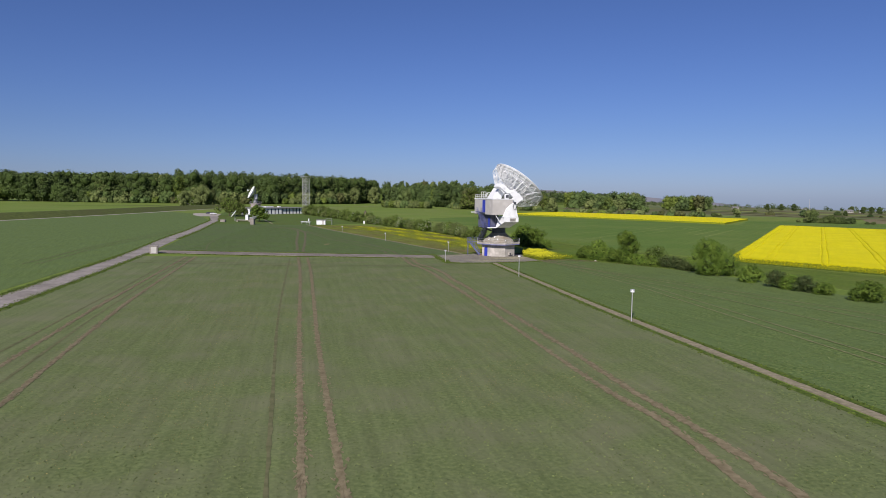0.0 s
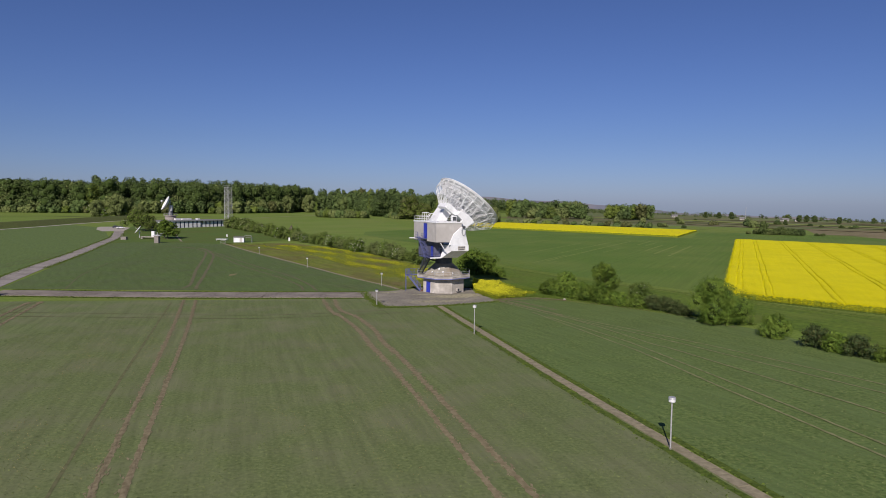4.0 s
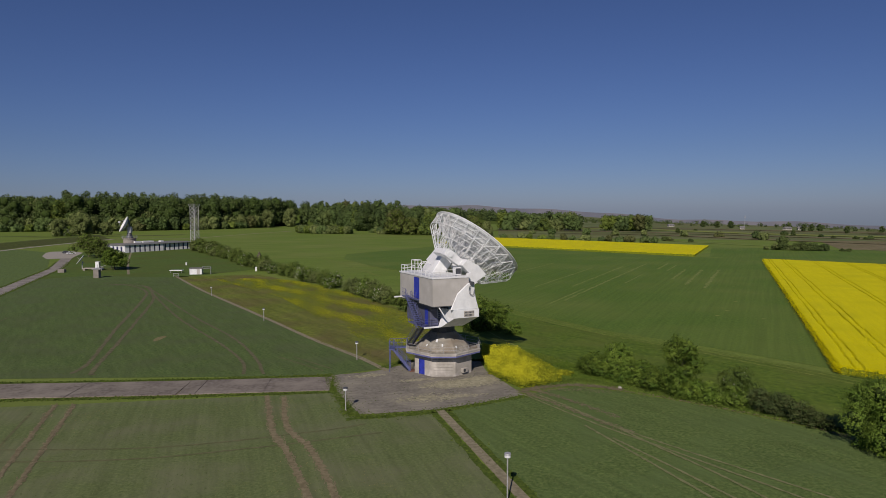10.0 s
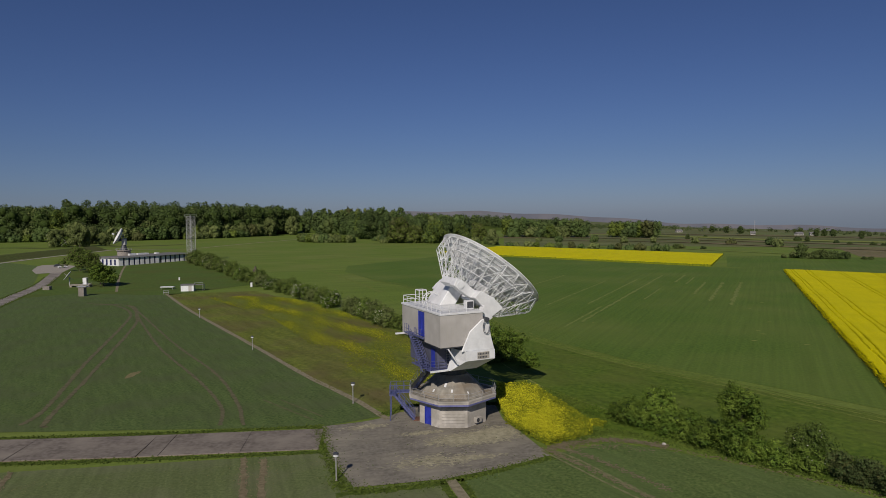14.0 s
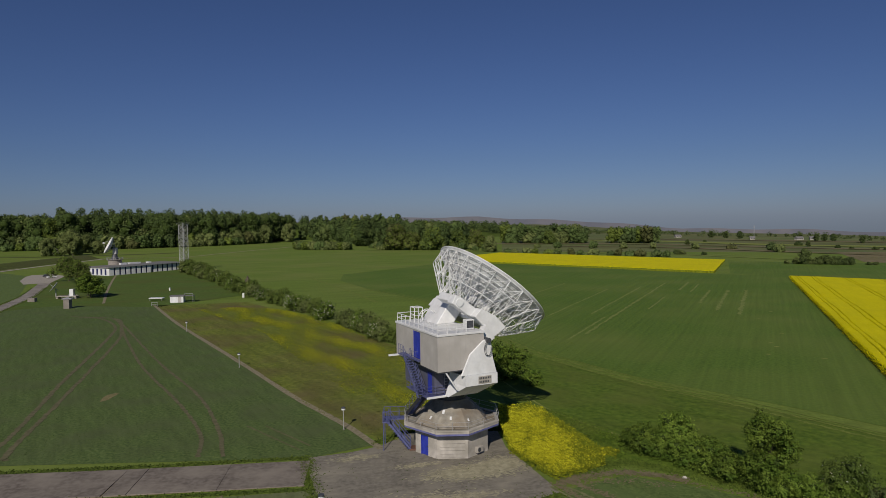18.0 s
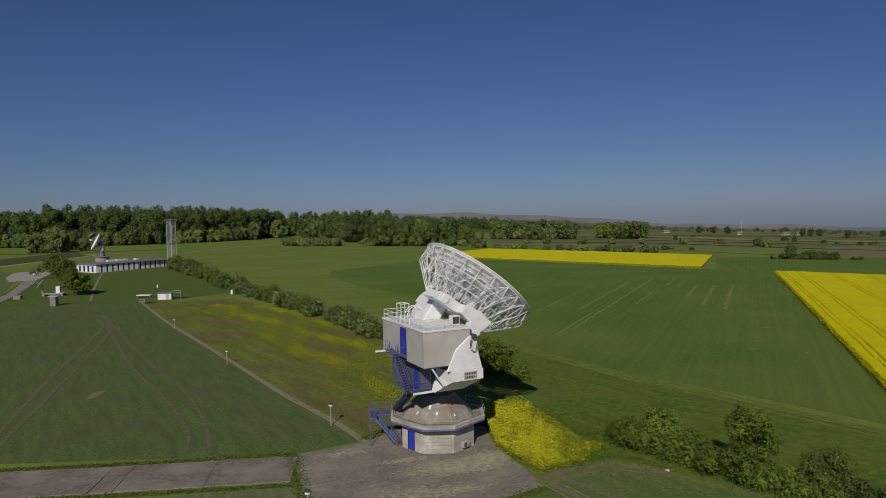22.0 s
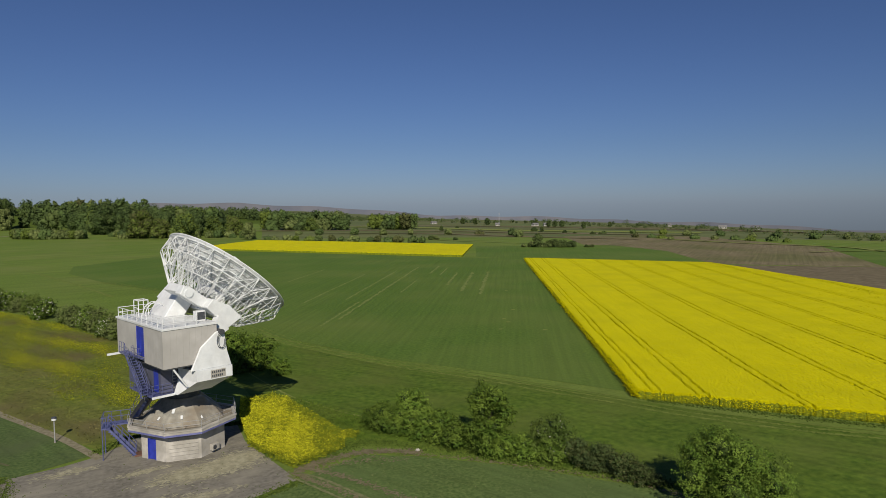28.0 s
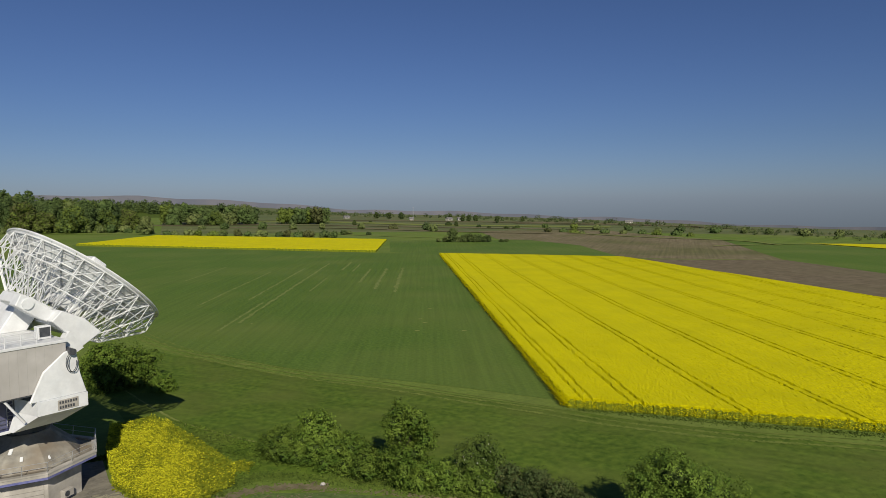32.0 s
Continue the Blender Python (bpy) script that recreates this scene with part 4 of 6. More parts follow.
apart_("landing_guard", bars(rail, 0.022), STEEL)

# the dish, in a frame of its own: x down the dish, y across, z out along its axis
EL = radians(50.5)
NV, PV = Vector((math.cos(EL), 0, math.sin(EL))), Vector((math.sin(EL), 0, -math.cos(EL)))
VTX = Vector((3.9, 0, 16.42))
DM = Matrix(((PV.x, 0, NV.x, VTX.x), (PV.y, 1, NV.y, VTX.y), (PV.z, 0, NV.z, VTX.z), (0, 0, 0, 1)))
RD, DEEP, RIBS = 7.08, 2.5, 24
para = lambda r: DEEP * (r / RD) ** 2  # noqa: E731
pol = lambda r, a, w: (r * math.cos(a), r * math.sin(a), w)  # noqa: E731


def dpart(name, bm, mat, label="", parent=None):
    bm.transform(DM)
    return apart_(name, bm, mat, label, parent)


def hoop(r, w, thick, n, sides=5):
    """A closed round bar of radius r about the dish's axis."""
    bm = bmesh.new()
    rows = []
    for k in range(n):
        a = 2 * math.pi * k / n
        rows.append([bm.verts.new(pol(r + thick * math.cos(2 * math.pi * j / sides), a, w + thick * math.sin(2 * math.pi * j / sides))) for j in range(sides)])
    for k in range(n):
        for j in range(sides):
            bm.faces.new((rows[k - 1][j], rows[k][j], rows[k][(j + 1) % sides], rows[k - 1][(j + 1) % sides]))
    bmesh.ops.recalc_face_normals(bm, faces=bm.faces)
    return bm


refl = dpart("reflector_hub", box(-1.2, 1.2, -1.2, 1.2, -1.0, -0.15), WHITE, "white reflector hub")
for r0, r1, n in ((1.2, 3.1, 10), (3.1, 5.1, 20), (5.1, 7.08, 20)):
    for k in range(n):
        bm = bmesh.new()
        a0, a1 = 2 * math.pi * (k + 0.012) / n, 2 * math.pi * (k + 0.988) / n
        grid = []
        for i in range(4):
            r = r0 + 0.02 + (r1 - r0 - 0.04) * i / 3
            grid.append([[bm.verts.new(pol(r, a0 + (a1 - a0) * j / 3, para(r) - th)) for j in range(4)] for th in (0, 0.06)])
        for i in range(3):
            for j in range(3):
                bm.faces.new((grid[i][0][j], grid[i + 1][0][j], grid[i + 1][0][j + 1], grid[i][0][j + 1]))
                bm.faces.new((grid[i][1][j], grid[i][1][j + 1], grid[i + 1][1][j + 1], grid[i + 1][1][j]))
        for i in range(3):
            for j in (0, 3):
                bm.faces.new((grid[i][0][j], grid[i][1][j], grid[i + 1][1][j], grid[i + 1][0][j]))
        for i in (0, 3):
            for j in range(3):
                bm.faces.new((grid[i][0][j], grid[i][0][j + 1], grid[i][1][j + 1], grid[i][1][j]))
        bmesh.ops.recalc_face_normals(bm, faces=bm.faces)
        dpart("panel", bm, PANEL, "", refl)
back = lambda r: -2.05 if r <= 4.1 else -2.05 + (0.8 + 2.05) * (r - 4.1) / 3.0  # noqa: E731
nodes_r = (1.4, 2.9, 4.3, 5.75, 7.03)
for k in range(RIBS):
    a = 2 * math.pi * k / RIBS
    bm = bmesh.new()
    for r, q in zip(nodes_r, nodes_r[1:]):
        tube(bm, pol(r, a, para(r) - 0.18), pol(q, a, para(q) - 0.18), 0.048, 4)
        tube(bm, pol(r, a, back(r)), pol(q, a, back(q)), 0.055, 5)
        tube(bm, pol(q, a, para(q) - 0.18), pol(q, a, back(q)), 0.036, 4)
        tube(bm, pol(r, a, back(r)), pol(q, a, para(q) - 0.18), 0.036, 4)
    dpart("back_rib", bm, WHITE, "", refl)
for r in nodes_r[1:]:
    spots_ = [2 * math.pi * k / RIBS for k in range(RIBS + 1)]
    dpart("back_ring", hoop(r, back(r), 0.048, RIBS), WHITE, "", refl)
    dpart("front_ring", hoop(r, para(r) - 0.2, 0.05, RIBS, 4), WHITE, "", refl)
    if r > 4:
        for a, c in zip(spots_, spots_[1:]):
            dpart("ring_brace", bars([(pol(r, a, back(r)), pol(r, c, para(r) - 0.2))], 0.04, 4), WHITE, "", refl)
for r in (2.1, 3.6, 4.7, 5.4, 6.2, 6.7):
    dpart("panel_rail", hoop(r, para(r) - 0.12, 0.045, 40, 4), GALV, "", refl)
for k in range(40):
    a = 2 * math.pi * (k + 0.25) / 40
    dpart("panel_stiffener", bars([(pol(q, a, para(q) - 0.13), pol(r, a, para(r) - 0.13)) for q, r in ((3.1, 4.4), (4.4, 5.7), (5.7, 7.0))], 0.035, 4), WHITE, "", refl)
dpart("rim", hoop(7.11, DEEP + 0.02, 0.09, 60), WHITE, "white tubular rim", refl)
dpart("feed_box", box(-0.75, 0.75, -0.75, 0.75, 2.9, 4.3, 0.12), WHITE, "white feed housing", refl)
dpart("feed_leg", bars([(pol(4.4, radians(45 + 90 * k), para(4.4)), pol(0.75, radians(45 + 90 * k), 3.3)) for k in range(4)], 0.09), WHITE, "", refl)
# cradle that carries the dish on the yoke
for s in (-1, 1):
    if s < 0:
        bm = prism([(-5.3, -2.35), (-5.1, -3.3), (-3.0, -3.2), (-0.7, -2.8), (-0.5, -2.1), (-4.4, -2.1)], min(s * 3.7, s * 4.9), max(s * 3.7, s * 4.9), "y")
        bmesh.ops.bevel(bm, geom=list(bm.edges), offset=0.06, segments=1, affect="EDGES")
        dpart("cradle_side", bm, WHITE, "white cradle beam along the dish back")
    bm = prism([(-2.5, -3.05), (-2.4, -1.95), (-0.45, -1.5), (1.4, -1.7), (0.7, -3.7), (-0.4, -3.25)], min(s * 4.6, s * 5.9), max(s * 4.6, s * 5.9), "y")
    bmesh.ops.bevel(bm, geom=list(bm.edges), offset=0.06, segments=1, affect="EDGES")
    dpart("cradle_arm", bm, WHITE, "white cradle arm box")
    bm = prism([(-1.0, -3.0), (0.75, -3.5), (0.3, -4.6), (-0.85, -4.75)], min(s * 5.3, s * 6.2), max(s * 5.3, s * 6.2), "y")
    dpart("cradle_foot", bm, WHITE, "white cradle foot at the bearing")
dpart("cradle_beam", box(-4.9, -4.0, -3.68, -0.4, -3.0, -2.15, 0.05), WHITE, "white cross beam")
dpart("cradle_beam", box(-1.2, 0.6, -4.58, 4.58, -2.9, -2.12, 0.05), WHITE, "white cross beam")
bm = bmesh.new()
bmesh.ops.create_cone(bm, cap_ends=True, segments=20, radius1=0.42, radius2=0.42, depth=0.16, matrix=Matrix.Translation((-4.45, -4.96, -2.72)) @ pose(0, 0, 0, 90))
dpart("cover_disc", bm, WHITE, "round white bearing cover")
bm = prism([(-1.9, 14.284), (0.3, 14.284), (1.3, 15.7), (1.0, 17.0), (0.0, 17.0)], -0.5, 3.5, "y")
bmesh.ops.bevel(bm, geom=list(bm.edges), offset=0.06, segments=1, affect="EDGES")
apart_("roof_bracket", bm, WHITE, "white slanting drive bracket")
apart_("drive_tube", bars([((0.2, 0.5, 14.3), (2.2, 0.2, 15.9))], 0.2, 10), DARK, "dark drive spindle")


# ---- trees and bushes ----
ICO = bmesh.new()
bmesh.ops.create_icosphere(ICO, subdivisions=1, radius=1)
ICO_V = np.array([v.co[:] for v in ICO.verts])
ICO_F = np.array([[v.index for v in f.verts] for f in ICO.faces])
ICO.free()


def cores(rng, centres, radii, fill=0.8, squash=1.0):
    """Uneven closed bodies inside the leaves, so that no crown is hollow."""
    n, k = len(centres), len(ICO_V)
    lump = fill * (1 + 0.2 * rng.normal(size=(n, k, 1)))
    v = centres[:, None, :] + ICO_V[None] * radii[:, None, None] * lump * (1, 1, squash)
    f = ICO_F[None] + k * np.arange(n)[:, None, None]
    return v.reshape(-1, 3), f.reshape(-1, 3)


def leaves(rng, centres, radii, count, size, squash=1.0, tuft=0, reach=0.0, turn=0.4):
    """Many small leaf clumps, on and inside soft blobs; each a bent quad of its own. With tuft, that many share a twig's end."""
    n = count // tuft if tuft else count
    which = rng.choice(len(centres), n, p=radii ** 2 / (radii ** 2).sum())
    way = rng.normal(size=(n, 3))
    way /= np.linalg.norm(way, axis=1, keepdims=True)
    far = radii[which] * (rng.uniform(0.8, 1.12, n) if tuft else rng.uniform(0.62, 1.08, n) ** 0.6)
    at = centres[which] + way * far[:, None] * (1, 1, squash)
    if tuft:
        at, way = np.repeat(at, tuft, 0), np.repeat(way, tuft, 0)
        count = len(at)
        spread = rng.normal(size=(count, 3)) * reach
        at = at + spread * (1, 1, 0.8) + way * reach * rng.uniform(-0.5, 1.6, (count, 1))
        at[:, 2] += reach * rng.uniform(0, 0.9, count)
    n = way + rng.normal(size=(count, 3)) * turn
    n[:, 2] += 0.25
    n /= np.linalg.norm(n, axis=1, keepdims=True)
    t = np.cross(n, rng.normal(size=(count, 3)))
    t /= np.linalg.norm(t, axis=1, keepdims=True)
    b = np.cross(n, t)
    s = size * rng.uniform(0.6, 1.35, (count, 1))
    q = np.stack([at - t * s, at - b * s * 0.7 + n * s * 0.25, at + t * s, at + b * s * 0.7 + n * s * 0.2], 1)
    return q.reshape(-1, 3)


def leaf_mesh(pts, mats, rng=None, share=0.0, body=None, body_look=None):
    """Leaves, four points each, and the closed bodies under them, as one mesh."""
    me = bpy.data.meshes.new("m")
    n = len(pts) // 4
    verts, loops = pts, np.arange(4 * n)
    starts = 4 * np.arange(n)
    if body is not None:
        verts = np.concatenate([pts, body[0]])
        loops = np.concatenate([loops, (body[1] + len(pts)).ravel()])
        starts = np.concatenate([starts, 4 * n + 3 * np.arange(len(body[1]))])
    me.vertices.add(len(verts))
    me.vertices.foreach_set("co", np.ascontiguousarray(verts, np.float32).ravel())
    me.loops.add(len(loops))
    me.loops.foreach_set("vertex_index", loops.astype(np.int32))
    me.polygons.add(len(starts))
    me.polygons.foreach_set("loop_start", starts.astype(np.int32))
    for m in mats:
        me.materials.append(m)
    look_of = np.zeros(len(starts), np.int32)
    if isinstance(share, np.ndarray):
        look_of[:n] = share
    elif share:
        look_of[:n] = rng.random(n) < share
    if body_look is not None:
        look_of[n:] = body_look
    me.polygons.foreach_set("material_index", look_of)
    me.update(calc_edges=True)
    me.validate()
    return me


def tree(name, seed, height, spread, trunk, mats, label, category, count=2200, size=0.2, blobs=26, low=0.15, share=0.0, slim=1.0, tuft=0, reach=0.0, full=0.6, fill=0.46):
    """A tapered trunk with limbs and an uneven crown of leaf clumps, at the origin. full: how blunt the crown's outline is."""
    rng = np.random.default_rng(seed)
    ob = thing(name, Matrix.Identity(4), label, category)
    bm = bmesh.new()
    top = Vector((rng.uniform(-0.1, 0.1) * spread, rng.uniform(-0.1, 0.1) * spread, height * 0.7))
    tube(bm, (0, 0, -0.1), top * 0.5, trunk, 7, trunk * 0.7)
    tube(bm, top * 0.5, top, trunk * 0.7, 6, trunk * 0.25)
    cs, rs = [], []
    for k in range(blobs):
        z = height * (low + (0.92 - low) * (k + 0.5) / blobs)
        f = math.sin(math.pi * min(1, (z / height) ** 0.75)) ** full
        ang, d = rng.uniform(0, 6.283), spread * f * rng.uniform(0.25, 0.95) * slim
        c = np.array([d * math.cos(ang), d * math.sin(ang), z])
        cs.append(c)
        rs.append(spread * rng.uniform(0.22, 0.42))
        if k % 3 == 0:
            tube(bm, top * min(0.9, z / height * 0.8), c, trunk * 0.3, 5, trunk * 0.08)
    part("trunk", bm, BARK, ob)
    cs, rs = np.array(cs), np.array(rs)
    cs[:, 2] = np.maximum(cs[:, 2], rs * 0.8)
    # The core bodies take the dark colour that imitates shade inside the crown.
    crown = new("crown", leaf_mesh(leaves(rng, cs, rs, count, size, 1.0, tuft, reach), [*mats, CORESHADE], rng, share, cores(rng, cs, rs, fill), len(mats)))
    crown.parent = ob
    return ob


def plant(ob, x, y, scale=1.0, turn=None, tall=1.0):
    m = Matrix.LocRotScale((x, y, 0), Euler((0, 0, random.uniform(0, 6.28) if turn is None else turn)), None) @ Matrix.Diagonal((scale, scale, scale * tall, 1))
    return copy_thing(ob, m)

# ---- hedge by the antenna ----
near_bush = tree("bush", 1, 6.3, 4.1, 0.18, [LEAF], "large rounded green bush at the field edge", "bush", 42000, 0.08, 44, 0.05, 0.0, 1.0, 14, 0.15, 0.5)
low_bush = tree("bush", 2, 2.5, 2.3, 0.09, [LEAF], "low dense green hedge bush", "bush", 10500, 0.085, 26, 0.06, 0.0, 1.0, 10, 0.12)
pale_bush = tree("bush", 4, 4.0, 2.4, 0.1, [LEAFHEDGE, BLOSSOM], "pale green bush with some white blossom", "bush", 9000, 0.08, 26, 0.06, 0.012, 1.0, 10, 0.14)
young = tree("tree", 3, 7.4, 2.3, 0.14, [LEAF], "young leafy green tree in the hedge", "tree", 20000, 0.095, 44, 0.04, 0.0, 0.88, 14, 0.16, 0.1)
dry_bush = tree("bush", 6, 2.2, 1.5, 0.06, [LEAFDARK, LEAFBROWN], "low dark olive scrub bush", "bush", 3800, 0.08, 20, 0.05, 0.3, 1.0, 8, 0.12)
for ob, x, y in ((near_bush, 43.3, 89.0), (low_bush, 22.4, 119.2), (pale_bush, 35.7, 104.8), (young, 30.2, 107.9), (dry_bush, 38.5, 100.5)):
    ob.matrix_world = pose(x, y, 0)
    tagged(ob, group="hedge by the antenna")
for ob, x, y, s, tall in ((low_bush, 23.6, 117.4, 1.0, 1.0), (low_bush, 25, 118, 1.1, 1.35), (low_bush, 25.2, 115, 1.0, 0.95), (low_bush, 26.8, 113.4, 1.05, 0.95), (low_bush, 28.2, 111.4, 1.0, 0.9), (low_bush, 21.6, 122, 0.75, 0.85), (low_bush, 27.2, 115.6, 0.9, 1.0), (low_bush, 31.2, 107, 0.9, 0.9), (low_bush, 32.6, 105.4, 0.85, 0.9), (low_bush, 35.2, 104.2, 0.95, 0.9), (dry_bush, 37.2, 102.2, 1.1, 0.9), (dry_bush, 38.4, 100, 1.1, 0.8), (dry_bush, 39.4, 97.8, 1.1, 0.85), (dry_bush, 40.2, 95.6, 0.9, 0.8), (low_bush, 46.4, 79, 0.95, 1.1), (dry_bush, 48.6, 72.6, 1.2, 1.0), (low_bush, 50.0, 69.8, 0.85, 0.95), (dry_bush, 51.3, 67.6, 1.2, 0.9), (low_bush, 53, 65, 0.7, 0.9), (low_bush, 56.5, 59, 1.1, 0.9), (low_bush, 60, 53, 1.0, 0.9), (near_bush, 64, 46, 0.6, 0.8), (low_bush, 69, 38, 1.3, 0.9)):
    plant(ob, x, y, s, None, tall)
dark_bush = tree("bush", 8, 5.6, 3.6, 0.16, [LEAF], "broad dark green bush in the antenna's shadow", "bush", 12000, 0.14, 34, 0.06, 0.0, 1.0, 10, 0.2)
dark_bush.matrix_world = pose(8.6, 153.5, 0)
plant(dark_bush, 11.8, 154.5, 0.85)
plant(dark_bush, 6.4, 157, 0.7)
plant(low_bush, 14.5, 149, 0.8)

# ---- hedge between fallow and wheat ----
hedge = tree("bush", 21, 4.4, 3.0, 0.12, [LEAFHEDGE], "dense green hedgerow bush", "bush", 2400, 0.2, 22, 0.06, 0.0, 1.0, 6, 0.24)
hedge_white = tree("bush", 22, 4.6, 3.0, 0.12, [LEAF, BLOSSOM], "hawthorn hedgerow bush with white blossom", "bush", 2400, 0.2, 22, 0.06, 0.14, 1.0, 6, 0.24)
hedge_pale = tree("bush", 23, 4.0, 2.8, 0.12, [LEAFPALE], "dense grey-green bush in the hedgerow", "bush", 2400, 0.2, 22, 0.06, 0.0, 1.0, 6, 0.24)
kinds = (hedge, hedge, hedge_pale, hedge, hedge_white, hedge, hedge_pale)
for ob, x, y in ((hedge, -6, 178), (hedge_white, -42, 240), (hedge_pale, -16, 200)):
    ob.matrix_world = pose(x, y, 0)
    tagged(ob, group="hedgerow bushes")
spots = smooth_line([(-10, 186), (-20, 206), (-39, 239), (-69, 288), (-100, 345), (-131, 405)], 12)
for k, p in enumerate(spots):
    if 2 < k % 14 < 4:
        continue
    plant(kinds[k % 7], p.x + random.uniform(-1.5, 1.5), p.y + random.uniform(-1.5, 1.5), random.uniform(0.5, 0.86) + 0.42 * k / len(spots), None, random.uniform(0.8, 1.15))
for k in range(14):
    plant((hedge, hedge_pale)[k % 2], -112 - 2.2 * k + random.uniform(-2, 2), 372 + 3.4 * k + random.uniform(-3, 3), random.uniform(1.0, 1.5))


def clump(rng, out, x, y, h, s, per, size, z=0.0, nb=13, bodies=None):
    """One crown: broad lobes set spirally over a rounded form that reaches down to its skirt."""
    u = (np.arange(nb) + 0.5) / nb
    zs = h * (0.14 + 0.68 * u)
    f = np.sin(np.pi * np.clip(zs / h, 0, 1) ** 0.9) ** 0.45
    ang = 2.4 * np.arange(nb) + rng.uniform(0, 6.283) + rng.normal(size=nb) * 0.4
    r = s * f * rng.uniform(0.3, 0.66, nb)
    size_of = s * rng.uniform(0.34, 0.5, nb) * (0.7 + 0.3 * f)
    cs = np.stack([x + r * np.cos(ang), y + r * np.sin(ang), z + zs], 1)
    cs = np.concatenate([cs, [[x, y, z + 0.4 * h], [x, y, z + 0.68 * h]]])
    size_of = np.append(size_of, [0.72 * s, 0.62 * s])
    out.append(leaves(rng, cs, size_of, per, size, 1.0, 0, 0.0, 0.85))
    if bodies is not None:
        bodies.append((cs, size_of))


def wood(name, points, depth, rows, gap, height, mats, label, seed, size=1.1, per=230, spread=5.5, front=0.6, rise=0.0, share=None, inner=None):
    """A wood as one piece: crowns in uneven rows behind its edge."""
    rng = np.random.default_rng(seed)
    edge = smooth_line(points, 10)
    out, look_of, bodies, body_look = [], [], [], []
    odds = np.array(share or [1] * len(mats), float)
    odds /= odds.sum()
    front_odds = odds ** 0.8 / (odds ** 0.8).sum()
    for row in range(rows):
        run = 0.0
        for p, q in zip(edge, edge[1:]):
            d = q - p
            away = Vector((-d.y, d.x, 0)).normalized()
            if away.y < 0:
                away = -away
            while run < d.length:
                c = p + d.normalized() * run + away * (depth * (row + rng.uniform(0.1, 0.9)) / rows)
                h = height * rng.uniform(0.86, 1.04) * (rng.uniform(0.35, 0.65) if row == 0 and rng.random() < front else 1)
                clump(rng, out, c.x, c.y, h, spread * rng.uniform(0.75, 1.35), per, size, land(c.x, c.y) + rise * row, 13, bodies)
                kind = rng.choice(len(mats), p=front_odds if row == 0 else odds)
                look_of.append(np.full(per, kind))
                # With inner given, the bodies carry painted shade instead of the crown's own green.
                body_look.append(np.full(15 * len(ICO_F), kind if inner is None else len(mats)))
                run += gap * rng.uniform(0.7, 1.3)
            run -= d.length
    body = cores(rng, np.concatenate([b[0] for b in bodies]), np.concatenate([b[1] for b in bodies]), 0.72)
    return tagged(new(name, leaf_mesh(np.concatenate(out), mats if inner is None else [*mats, inner], rng, np.concatenate(look_of), body, np.concatenate(body_look))), label, "wood", "", "stuff")


wood("wood", [(-900, 700), (-700, 730), (-560, 745), (-460, 752), (-380, 764), (-300, 796), (-240, 874), (-195, 1010)], 70, 3, 10.5, 43, [LEAFDARK, LEAFMID, LEAFPALE, LEAFLIME, LEAFBROWN], "tall dark green riverside wood", 11, 0.95, 1400, 14.0, 0.3, 0, share=[9, 5, 0.5, 0.25, 0.1], inner=CORESHADE)
wood("scrub", [(-520, 735), (-400, 748), (-330, 762), (-262, 815), (-215, 890)], 14, 2, 11, 17, [LEAFDARK, LEAFMID, LEAFPALE, LEAFLIME, LEAFBROWN], "pale grey-green willow scrub before the wood", 15, 0.7, 560, 6.5, 0.5, 0, share=[2, 3, 5, 1, 0.3])
wood("wood", [(-200, 1020), (-130, 960), (-60, 930)], 60, 3, 12.5, 34, [LEAFDARK, LEAFMID, LEAFPALE, LEAFLIME, LEAFBROWN], "wooded rise behind the meadow", 16, 1.4, 190, 7, 0.5, 4, share=[4, 6, 0.7, 0.7, 0.25])
wood("wood", [(-150, 890), (-112, 860), (-85, 800), (-55, 730), (-20, 700), (15, 700), (42, 712)], 45, 2, 13, 26, [LEAFDARK, LEAFMID, LEAFPALE, LEAFLIME, LEAFBROWN], "mixed green wood behind the meadow", 12, 0.85, 1100, 11.0, 0.25, 0, share=[5, 6, 0.6, 1, 0.2])
wood("scrub", [(-62, 690), (-50, 655), (-40, 648)], 8, 1, 7, 6, [LEAFDARK, LEAFMID, LEAFPALE, LEAFLIME, LEAFBROWN], "low green bushes under the wood's edge", 26, 0.5, 420, 4.5, 0.2, 0, share=[3, 4, 2, 1, 0.2])
wood("scrub", [(-6, 625), (14, 626), (34, 612), (44, 590)], 10, 1, 8, 6, [LEAFDARK, LEAFMID, LEAFPALE, LEAFLIME, LEAFBROWN], "light green bushes before the wood", 17, 0.5, 420, 4.5, 0.3, 0, share=[1, 3, 5, 2, 0.3])
wood("wood", [(74, 772), (110, 744), (160, 730)], 36, 3, 11, 22, [LEAFDARK, LEAFMID, LEAFPALE, LEAFLIME, LEAFBROWN], "dark green wood strip", 13, 0.8, 620, 8.5, share=[4, 6, 0.7, 1.0, 0.2])
wood("wood", [(186, 738), (220, 704)], 22, 3, 8, 19, [LEAFDARK, LEAFMID, LEAFPALE, LEAFLIME, LEAFBROWN], "small dark green copse", 14, 0.7, 520, 7, 0.2, share=[4, 6, 0.3, 0.5, 0.1])
wood("scrub", [(-134, 682), (-112, 667), (-96, 662), (-80, 656)], 10, 2, 5, 8, [LEAFDARK, LEAFMID, LEAFPALE, LEAFLIME, LEAFBROWN], "low pale scrub in the meadow", 18, 0.5, 460, 5.5, 0.1, share=[0.1, 1, 6, 4, 0.2])
